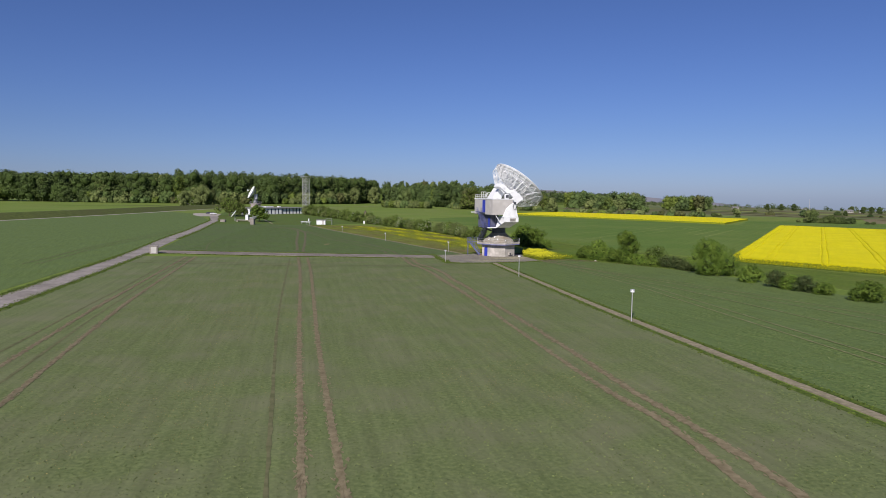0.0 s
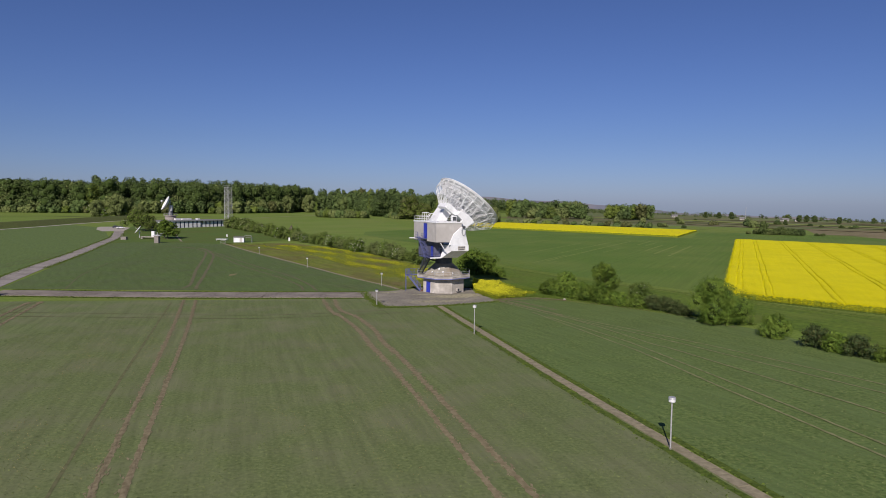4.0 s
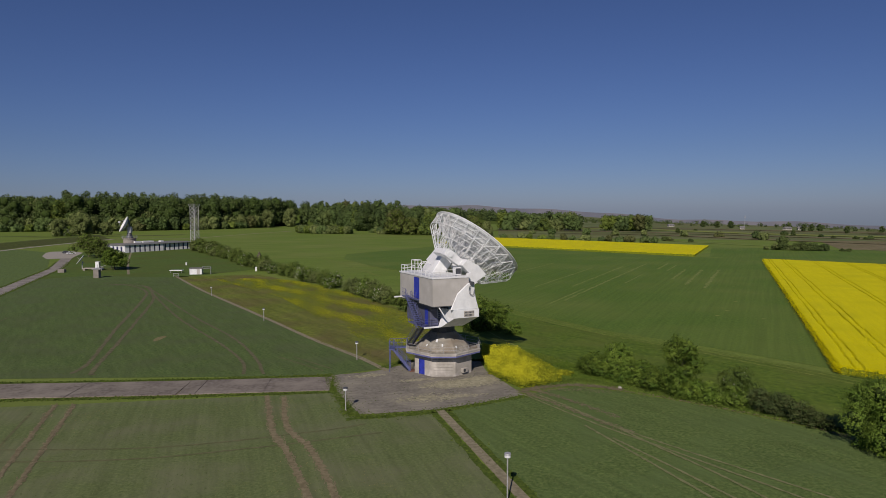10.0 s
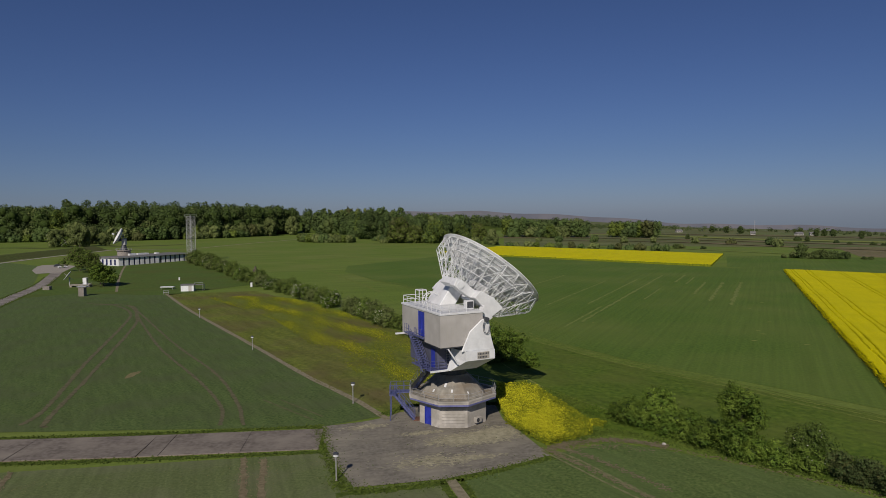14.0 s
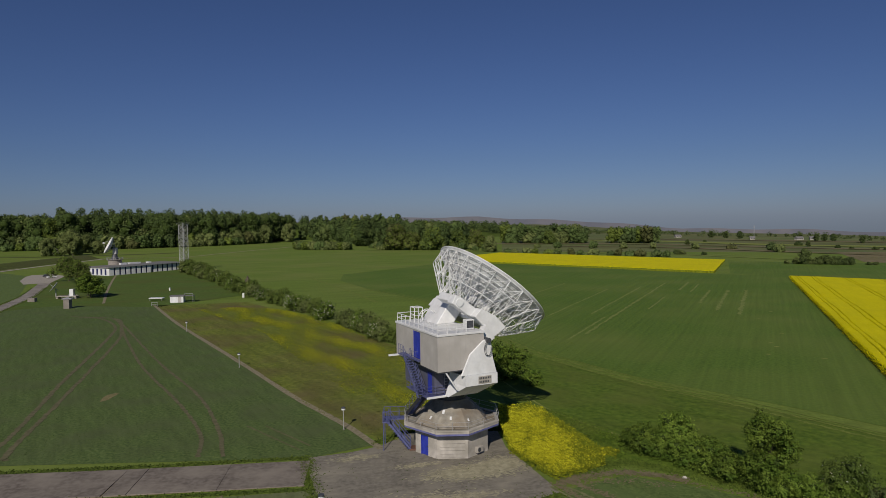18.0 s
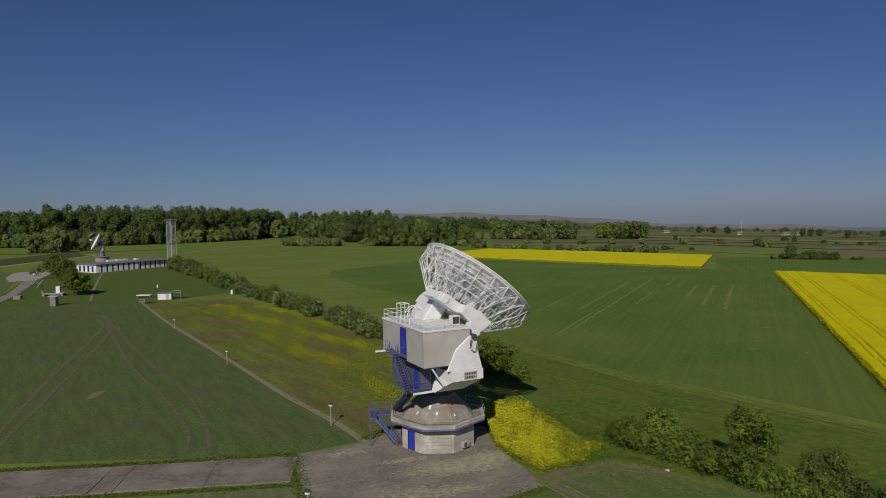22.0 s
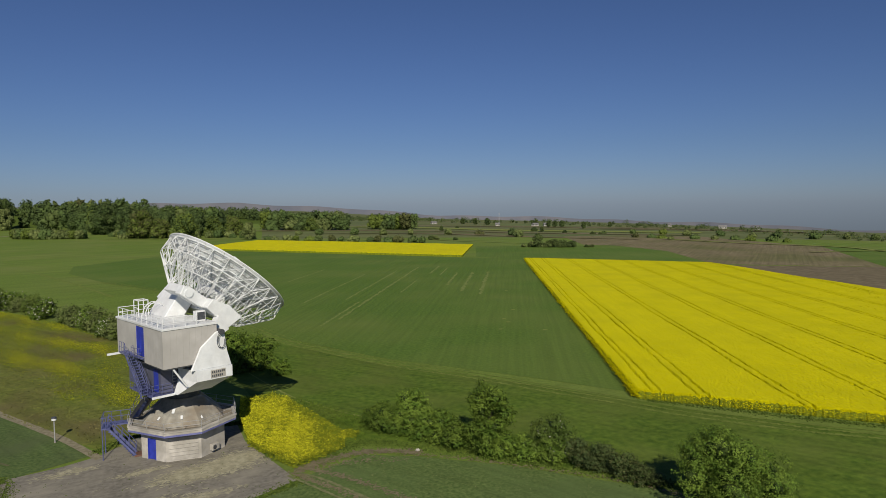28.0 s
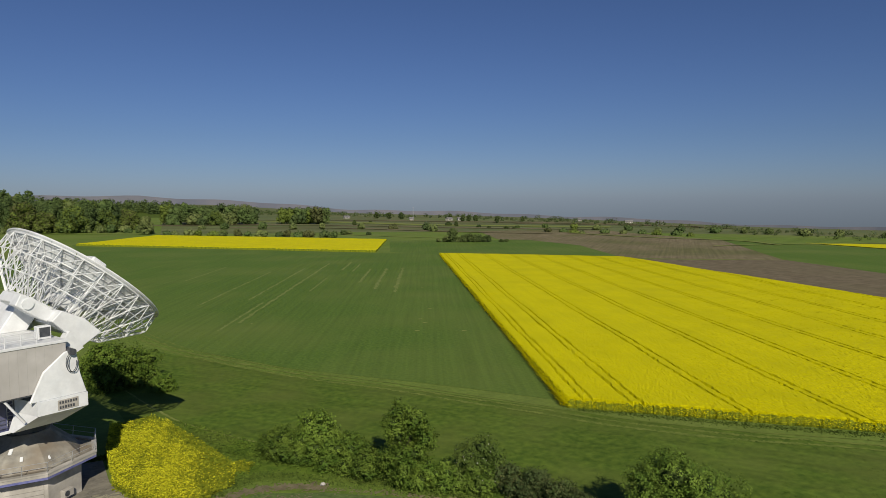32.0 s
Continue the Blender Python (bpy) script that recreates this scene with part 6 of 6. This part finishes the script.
willow = tree("tree", 43, 20, 8.5, 0.5, [LEAFPALE], "tall grey-green willow in the meadow", "tree", 5200, 0.65, 40, 0.08)
willow.matrix_world = pose(-342, 668, 0)
plant(willow, -352, 660, 0.7)
plant(willow, -330, 675, 0.85)
plant(hedge_white, -338, 628, 2.2)
plant(hedge_white, -325, 622, 1.8)


# ---- lamps ----
def lamp(x, y, h):
    ob = thing("path_lamp", pose(x, y, 0.03), "white path lamp with a drum-shaped head", "lamp", "lamps along the paths")
    bm = tube(bmesh.new(), (0, 0, 0), (0, 0, h - 0.3), 0.06, 8)
    part("post", bm, GALV, ob)
    part("collar", tube(bmesh.new(), (0, 0, 0), (0, 0, 0.12), 0.11, 8), CONCRETE, ob)
    part("head", tube(bmesh.new(), (0, 0, h - 0.34), (0, 0, h - 0.14), 0.25, 16), WHITE, ob, "white lamp drum")
    part("cap", tube(bmesh.new(), (0, 0, h - 0.139), (0, 0, h), 0.28, 16, 0.25), DARK if h < 3.5 else GALV, ob, "flat lamp cap")
    return ob


for x, y, h in ((17.8, 36.8, 3.95), (5.1, 78.5, 4.05), (-10.8, 102.8, 2.75), (-12.4, 128.7, 2.85), (-35.9, 165, 2.7), (-60.2, 205.4, 2.5), (30.5, -4.5, 3.95)):
    lamp(x, y, h)
stone = bmesh.new()
bmesh.ops.create_icosphere(stone, subdivisions=2, radius=0.2)
for v in stone.verts:
    v.co += Vector((random.uniform(-0.08, 0.08), random.uniform(-0.08, 0.08), random.uniform(-0.08, 0.08)))
    v.co.z = v.co.z * 0.7 + 0.2
stone.transform(pose(23.5, 111.2, 0))
tagged(part("marker_stone", stone, RENDER), "pale boundary stone at the field corner", "stone")


# ---- growth ----
def inside(poly, x, y):
    hit = np.zeros(x.shape, bool)
    for (x0, y0), (x1, y1) in zip(poly, poly[1:] + poly[:1]):
        cross = ((y0 > y) != (y1 > y)) & (x < (x1 - x0) * (y - y0) / (y1 - y0 + 1e-12) + x0)
        hit ^= cross
    return hit


def scatter(rng, poly, count):
    p = np.array(poly)
    lo, hi = p.min(0), p.max(0)
    x, y = rng.uniform(lo[0], hi[0], count * 3), rng.uniform(lo[1], hi[1], count * 3)
    ok = inside(poly, x, y)
    return x[ok][:count], y[ok][:count]


def tufts(rng, x, y, z, size, up=0.5):
    """Small bent blades or petals, one quad each."""
    n = len(x)
    at = np.stack([x, y, z], 1)
    t = rng.normal(size=(n, 3)) * (1, 1, 0.3)
    t /= np.linalg.norm(t, axis=1, keepdims=True)
    b = rng.normal(size=(n, 3)) * (1, 1, 0.4)
    b[:, 2] += up * 2
    b /= np.linalg.norm(b, axis=1, keepdims=True)
    s = size * rng.uniform(0.5, 1.4, (n, 1))
    return np.stack([at - t * s, at - t * s * 0.4 + b * s, at + t * s * 0.6 + b * s * 1.1, at + t * s], 1).reshape(-1, 3)


rng = np.random.default_rng(77)
PATCH = [(7.2, 119), (6.9, 128), (7.6, 136), (11.9, 138), (14.5, 131), (16.5, 124), (17.7, 118.9), (16.6, 115), (13.2, 112.6), (10.8, 111.4), (9.2, 114.5)]
x, y = scatter(rng, PATCH, 90000)
ox, oy = scatter(rng, [(16.9, 117.2), (17.3, 119.4), (18.6, 119.6), (19.2, 118.4), (18.2, 117.0)], 1600)
x, y = np.append(x, ox), np.append(y, oy)
swell = 0.5 * np.sin(x * 2.3 + y) * np.sin(y * 1.7 - x) + 0.5 * np.sin(x * 5.1 - y * 2.3) * np.sin(y * 4.3 + x)
thin = np.clip((x - 11.0 + 0.16 * (y - 118)) / 5.4, 0, 1.4) + 0.6 * np.clip((y - 134) / 3, 0, 1) + 0.5 * np.clip((116 - y) / 4, 0, 1) + 0.3 * np.sin(x * 0.9 + 1.3 * np.sin(y * 0.5))
tall = np.clip(1.05 - 0.4 * thin + 0.15 * swell, 0.25, 1.4)
lush = rng.normal(size=len(x)) * 0.8 + 0.9 * swell - 1.6 * thin > -0.35
low = tufts(rng, x[::3], y[::3], tall[::3] * rng.uniform(0.05, 0.85, len(x[::3])), 0.11, 0.9)
high = tufts(rng, x[lush], y[lush], tall[lush] * rng.uniform(0.6, 1.12, lush.sum()), 0.05, 0.3)
tagged(new("rape_patch", leaf_mesh(low, [RAPESTEM])), "green stems of self-sown rapeseed by the antenna", "plants", "", "stuff")
tagged(new("rape_blooms", leaf_mesh(high, [PATCHBLOOM])), "dense yellow blooms of self-sown rapeseed", "flowers", "", "stuff")
x, y = scatter(rng, [(12, 139), (16, 133), (21, 124), (19.8, 118), (17, 114.5), (15.2, 124), (13, 132)], 5000)
tagged(new("rank_weeds", leaf_mesh(tufts(rng, x, y, rng.uniform(0.0, 0.3, len(x)), 0.09, 0.9), [NEARMEADOW])), "rank pale weeds beside the self-sown rapeseed", "weeds", "", "stuff")
STRIP = [(-72, 246), (-41, 202), (-25, 168), (-14, 146), (-6, 139), (0.5, 136), (1, 150), (-1, 162), (-8, 177), (-14, 191), (-30, 222), (-46, 243), (-60, 250)]


def bands(x, y):
    """How thick the yellow growth stands: long bands along the strip."""
    p, q = (x + 40) * 0.83 + (y - 195) * 0.56, (x + 40) * -0.56 + (y - 195) * 0.83
    return 0.8 * np.sin(0.62 * p + 0.9 * np.sin(q * 0.06) + 0.9) + 0.5 * np.sin(q * 0.17 + p * 0.4) + 0.4 * np.sin(q * 0.41 - p * 0.9)


x, y = scatter(rng, STRIP, 250000)
keep = bands(x, y) + rng.normal(size=len(x)) * 0.5 > 0.8
x, y = x[keep], y[keep]
tagged(new("charlock_blooms", leaf_mesh(tufts(rng, x, y, rng.uniform(0.12, 0.34, len(x)), 0.041, 0.1), [WEEDBLOOM])), "bands of yellow weed blooms on the fallow strip", "flowers", "", "stuff")
x, y = scatter(rng, STRIP, 120000)
keep = bands(x, y) + rng.normal(size=len(x)) * 0.7 > -0.1
x, y = x[keep], y[keep]
tagged(new("fresh_weeds", leaf_mesh(tufts(rng, x, y, rng.uniform(0.05, 0.22, len(x)), 0.085, 0.3), [BRIGHTWEED])), "fresh yellow-green weeds on the fallow strip", "weeds", "", "stuff")
x, y = scatter(rng, [(-6.5, 124), (-18, 138), (-88, 256), (-62, 262), (-33, 222), (-7, 180), (2, 150), (2, 128)], 30000)
tagged(new("fallow_growth", leaf_mesh(tufts(rng, x, y, rng.uniform(0.0, 0.1, len(x)), 0.1, 0.4), [FALLOW])), "rough weeds on the fallow strip", "weeds", "", "stuff")
NEAR = [(-60, 62), (-40, 104), (-14, 109), (-9.8, 99), (-1.4, 101), (28, -2), (20, -20), (-30, -20)]
track = np.array([p[:2] for pts in (*RUTS, *FAINT, *SIDE) for p in smooth_line(pts, 40)])


def off_track(x, y, room=0.45):
    ok = np.ones(len(x), bool)
    for p in track:
        ok &= (x - p[0]) ** 2 + (y - p[1]) ** 2 > room ** 2 * 2.2
    return x[ok], y[ok]


x, y = off_track(*scatter(rng, NEAR, 130000))
tagged(new("cereal_tufts", leaf_mesh(tufts(rng, x, y, np.full(len(x), 0.05), 0.055, 0.04), [TUFT])), "young cereal plants in the near field", "crop", "", "stuff")
x, y = off_track(*scatter(rng, [(1.6, 102), (10.5, 107.5), (18, 111.6), (31, 103), (46, 84), (49, 74), (75, 30), (31, 0)], 60000))
tagged(new("cereal_tufts", leaf_mesh(tufts(rng, x, y, np.full(len(x), 0.05), 0.055, 0.04), [TUFT])), "young cereal plants beside the path", "crop", "", "stuff")
x, y = off_track(*scatter(rng, [(-80, 120), (-18, 120), (-20, 134), (-85, 246), (-110, 240)], 45000), 0.3)
tagged(new("cereal_tufts", leaf_mesh(tufts(rng, x, y, np.full(len(x), 0.05), 0.065, 0.04), [DENSETUFT])), "young cereal plants behind the road", "crop", "", "stuff")
x, y = scatter(rng, NEAR, 60000)
keep = np.sin(x * 0.21 + y * 0.05) + np.sin(y * 0.17 - x * 0.08) + 0.7 * np.sin(x * 0.9 + y * 0.3) + rng.normal(size=len(x)) * 0.6 > 1.15
tagged(new("withered_tufts", leaf_mesh(tufts(rng, x[keep], y[keep], np.full(keep.sum(), 0.04), 0.035, 0.5), [TANLEAF])), "withered tan leaves among the cereal", "crop", "", "stuff")
x, y = scatter(rng, [(14, 113), (20, 118), (10, 150), (-2, 200), (27, 190), (35, 141), (47, 123), (56, 117), (74, 95), (60, 70), (47, 86), (40, 97), (31, 106), (23, 113)], 36000)
tagged(new("meadow_tufts", leaf_mesh(tufts(rng, x, y, np.full(len(x), 0.03), 0.06, 0.05), [NEARMEADOW])), "uneven rank grass behind the hedge", "grass", "", "stuff")
edges = []
for pts, w in (([(-83, 116.6), (-60, 116.1), (-38, 117), (-15.2, 119.2)], 0.56), ([(-84, 108.2), (-60, 107.8), (-38, 108.7), (-13.6, 110.6)], 0.56), ([(28.6, -1.3), (15, 44.6), (7.6, 71.7), (-1, 102.7)], 0.5), ([(31, -0.7), (16.8, 45.4), (9.2, 72.3), (0.8, 103)], 0.5), ([(-15.3, 119), (-14, 114), (-11.2, 105.6), (-9.2, 100.9), (-0.5, 102.4), (10.8, 108.4)], 0.8), ([(9, 115), (8.5, 126), (5, 128), (-4, 127.4), (-8, 123.5)], 0.6), ([(x + 2.8, y - 1.1) for x, y in ACCESS[:9]], 0.6), ([(x - 2.8, y + 1.1) for x, y in ACCESS[:13]], 0.7), ([(x + 2.8, y - 1.1) for x, y in ACCESS[9:14]], 0.7), ([(14, 113.4), (20, 115.6), (31, 105.5), (41, 96), (48, 88)], 1.0), ([(57, 117), (70, 103.5), (84, 90)], 0.8)):
    line = smooth_line(pts, 60)
    for p in line:
        m = 18 if w > 0.55 else 7
        edges.append(np.stack([p.x + rng.normal(size=m) * w * 0.6, p.y + rng.normal(size=m) * w * 0.6, np.zeros(m)], 1))
e = np.concatenate(edges)
tagged(new("verge_grass", leaf_mesh(tufts(rng, e[:, 0], e[:, 1], e[:, 2], 0.11, 1.0), [VERGE])), "rough grass along roads and paths", "grass", "", "stuff")
# trodden earth with frayed edges at the field corner
crumbs = []
for pts, w, per in (([(10.4, 110.4), (13.2, 106.2), (17, 99.5), (20, 94.5)], 0.24, 20), ([(12, 111.2), (15.2, 107.4), (20, 99.6)], 0.24, 20), ([(10.8, 110.6), (13.4, 112.2), (17.5, 113.2), (21, 112.4), (23.5, 110.8)], 0.36, 28), ([(12.5, 110.5), (16.5, 111.2), (22, 109.6)], 0.5, 8), ([(23.5, 110.5), (31, 104.3), (40, 95.5), (44, 86)], 0.25, 12)):
    line = smooth_line(pts, 40)
    for p in line:
        crumbs.append(np.stack([p.x + rng.normal(size=per // 4) * w, p.y + rng.normal(size=per // 4) * w, np.full(per // 4, 0.05)], 1))
c = np.concatenate(crumbs)
n = len(c)
ang = rng.uniform(0, 3.14, n)
d1 = np.stack([np.cos(ang), np.sin(ang), np.zeros(n)], 1) * rng.uniform(0.06, 0.22, (n, 1))
d2 = np.stack([-np.sin(ang), np.cos(ang), np.zeros(n)], 1) * rng.uniform(0.05, 0.14, (n, 1))
c[:, 2] += rng.uniform(0, 0.03, n)
rut = []
for pts in RUTS:
    for p in smooth_line(pts, 120):
        rut.append(np.stack([p.x + rng.normal(size=4) * 0.18, p.y + rng.normal(size=4) * 0.18, np.full(4, 0.055)], 1))
r = np.concatenate(rut)
r[:, 2] += rng.uniform(0, 0.03, len(r))
ang = rng.uniform(1.5, 2.3, len(r))
r1 = np.stack([np.cos(ang), np.sin(ang), np.zeros(len(r))], 1) * rng.uniform(0.12, 0.4, (len(r), 1))
r2 = np.stack([-np.sin(ang), np.cos(ang), np.zeros(len(r))], 1) * rng.uniform(0.04, 0.1, (len(r), 1))
tagged(new("rut_edges", leaf_mesh(np.stack([r - r1, r - r2, r + r1, r + r2], 1).reshape(-1, 3), [SOIL])), "loose brown earth along the tractor ruts", "soil", "", "stuff")
tagged(new("bare_earth", leaf_mesh(np.stack([c - d1, c - d2, c + d1, c + d2], 1).reshape(-1, 3), [LOAM])), "trodden brown earth at the field corner", "soil", "", "stuff")
# lichen and weeds on the apron
flake = []
for cx, cy, rx, ry, n in ((3.2, 114.4, 4.6, 1.8, 3400), (5.8, 116.2, 2.2, 1.7, 1500), (-1.6, 107.6, 3.6, 1.8, 650), (-9.5, 118.8, 2.6, 0.9, 260), (2.5, 108.4, 3.0, 0.7, 260), (-3, 116.2, 2.2, 0.6, 220)):
    p = rng.normal(size=(n, 2)) * (rx * 0.5, ry * 0.5)
    p[:, 1] += p[:, 0] * 0.22
    flake.append(p + (cx, cy))
flake = np.concatenate(flake)
flake = flake[inside(PAD, flake[:, 0], flake[:, 1])]
flake = flake[np.hypot(flake[:, 0] - 0.8, flake[:, 1] - 122) > 4.6]
n = len(flake)
ang = rng.uniform(-0.3, 0.7, n)
d1 = np.stack([np.cos(ang), np.sin(ang), np.zeros(n)], 1) * rng.uniform(0.08, 0.42, (n, 1))
d2 = np.stack([-np.sin(ang), np.cos(ang), np.zeros(n)], 1) * rng.uniform(0.03, 0.11, (n, 1))
at = np.concatenate([flake, 0.066 + rng.uniform(0, 0.006, (n, 1))], 1)
quads = np.stack([at - d1, at - d2, at + d1 * rng.uniform(0.5, 1, (n, 1)), at + d2], 1).reshape(-1, 3)
tagged(new("lichen_crust", leaf_mesh(quads, [LICHEN])), "pale yellowish lichen and grit on the concrete apron", "stain", "", "stuff")
x, y = scatter(rng, PAD, 900)
keep = rng.random(len(x)) < 0.25 + 0.5 * (np.sin(x * 0.9) * np.sin(y * 1.1) > 0.4)
joint = np.linspace(0, 1, 140)
jx, jy = -15.1 + 1.0 * joint + rng.normal(size=140) * 0.12, 118.9 - 7.2 * joint + rng.normal(size=140) * 0.12
x, y = np.concatenate([x[keep], jx, jx]), np.concatenate([y[keep], jy, jy + 0.1])
tagged(new("apron_weeds", leaf_mesh(tufts(rng, x, y, np.full(len(x), 0.06), 0.06, 0.8), [VERGE])), "small weeds in the cracks of the apron", "weeds", "", "stuff")
A, D, B = np.array([56.5, 118]), np.array([150, 28]), np.array([147, 317])
u, v = rng.random(170000) ** 1.4, rng.random(170000) ** 1.9 * 0.85
q = A + u[:, None] * (D - A) + v[:, None] * ((B - A) * (1 - u[:, None]) + (np.array([205, 262]) - D) * u[:, None])
side = np.array([B[1] - A[1], A[0] - B[0]]) / np.linalg.norm(B - A)
off, ok = (q - A) @ side, np.ones(170000, bool)
for at in LANES:
    ok &= np.abs(off - at) > 0.3
q = q[ok]
tagged(new("rape_flowers", leaf_mesh(tufts(rng, q[:, 0], q[:, 1], rng.uniform(1.1, 1.26, len(q)), 0.055, 0.1), [RAPE])), "yellow flower heads over the rapeseed field", "flowers", "", "stuff")
t = rng.random(4500)
q = A + t[:, None] * (D - A) + rng.normal(size=(4500, 2)) * 0.18
tagged(new("rape_edge", leaf_mesh(tufts(rng, q[:, 0], q[:, 1], rng.uniform(0.0, 0.35, 4500), 0.1, 1.0), [RAPESTEM])), "green rapeseed stems along the field edge", "plants", "", "stuff")
t = rng.random(16000) ** 1.6
q = A + t[:, None] * (B - A) + rng.normal(size=(16000, 2)) * 0.3
tagged(new("rape_edge_flowers", leaf_mesh(tufts(rng, q[:, 0], q[:, 1], rng.uniform(0.25, 1.18, 16000), 0.085, 0.3), [RAPE])), "yellow flower heads along the field's long edge", "flowers", "", "stuff")
t = rng.random(24000)
q = A + t[:, None] * (D - A) + rng.normal(size=(24000, 2)) * 0.24
tagged(new("rape_edge_flowers", leaf_mesh(tufts(rng, q[:, 0], q[:, 1], rng.uniform(0.2, 1.2, 24000), 0.075, 0.3), [RAPE])), "yellow flower heads along the field's near edge", "flowers", "", "stuff")


# ---- slabs ----
def slabs(parent, points, length, width, z, gap, mat, across=1):
    line = smooth_line(points, 40)
    dist = np.concatenate([[0], np.cumsum([(q - p).length for p, q in zip(line, line[1:])])])
    me = mesh_of(box(-length / 2 + gap, length / 2 - gap, -width / across / 2 + gap, width / across / 2 - gap, -0.1, 0), mat)
    for k in range(int(dist[-1] / length)):
        s = (k + 0.5) * length
        x, y = np.interp(s, dist, [p.x for p in line]), np.interp(s, dist, [p.y for p in line])
        x1, y1 = np.interp(s + 0.3, dist, [p.x for p in line]), np.interp(s + 0.3, dist, [p.y for p in line])
        a = math.atan2(y1 - y, x1 - x)
        for n in range(across):
            o = (n - (across - 1) / 2) * width / across
            ob = new("slab", me)
            ob.parent = parent
            ob.matrix_world = pose(x - o * math.sin(a), y + o * math.cos(a), z + random.uniform(-0.012, 0.012), random.uniform(-0.3, 0.3), random.uniform(-0.3, 0.3), math.degrees(a) + random.uniform(-0.3, 0.3))


slab_road = tagged(new("slab_road"), "grey weathered concrete slab road", "road", "", "structure")
joints = (-84.5, -72, -59.5, -46.6, -33.2, -31.0, -22.6, -14.3)
for k, (x0, x1) in enumerate(zip(joints, joints[1:])):
    y0, y1 = (float(np.interp(x, [-84.5, -60, -38, -14.2], [112.4, 111.9, 112.8, 114.8])) for x in (x0, x1))
    long = math.dist((x0, y0), (x1, y1))
    gap = 0.05 if k in (3, 4) else 0.012
    slab = part("slab", box(-long / 2 + gap, long / 2 - gap, -3.4, 3.4, -0.1, 0, 0.01), SLAB, slab_road)
    slab.matrix_world = pose((x0 + x1) / 2, (y0 + y1) / 2, 0.1 + 0.004 * (k % 3), 0, 0, math.degrees(math.atan2(y1 - y0, x1 - x0)))
slab_path = tagged(new("slab_path"), "narrow path of small concrete slabs", "path", "", "structure")
slabs(slab_path, run_on([(30, -1), (16, 45), (8.5, 72), (0, 103)], -88), 1.0, 1.0, 0.09, 0.012, PATHSTONE, 1)
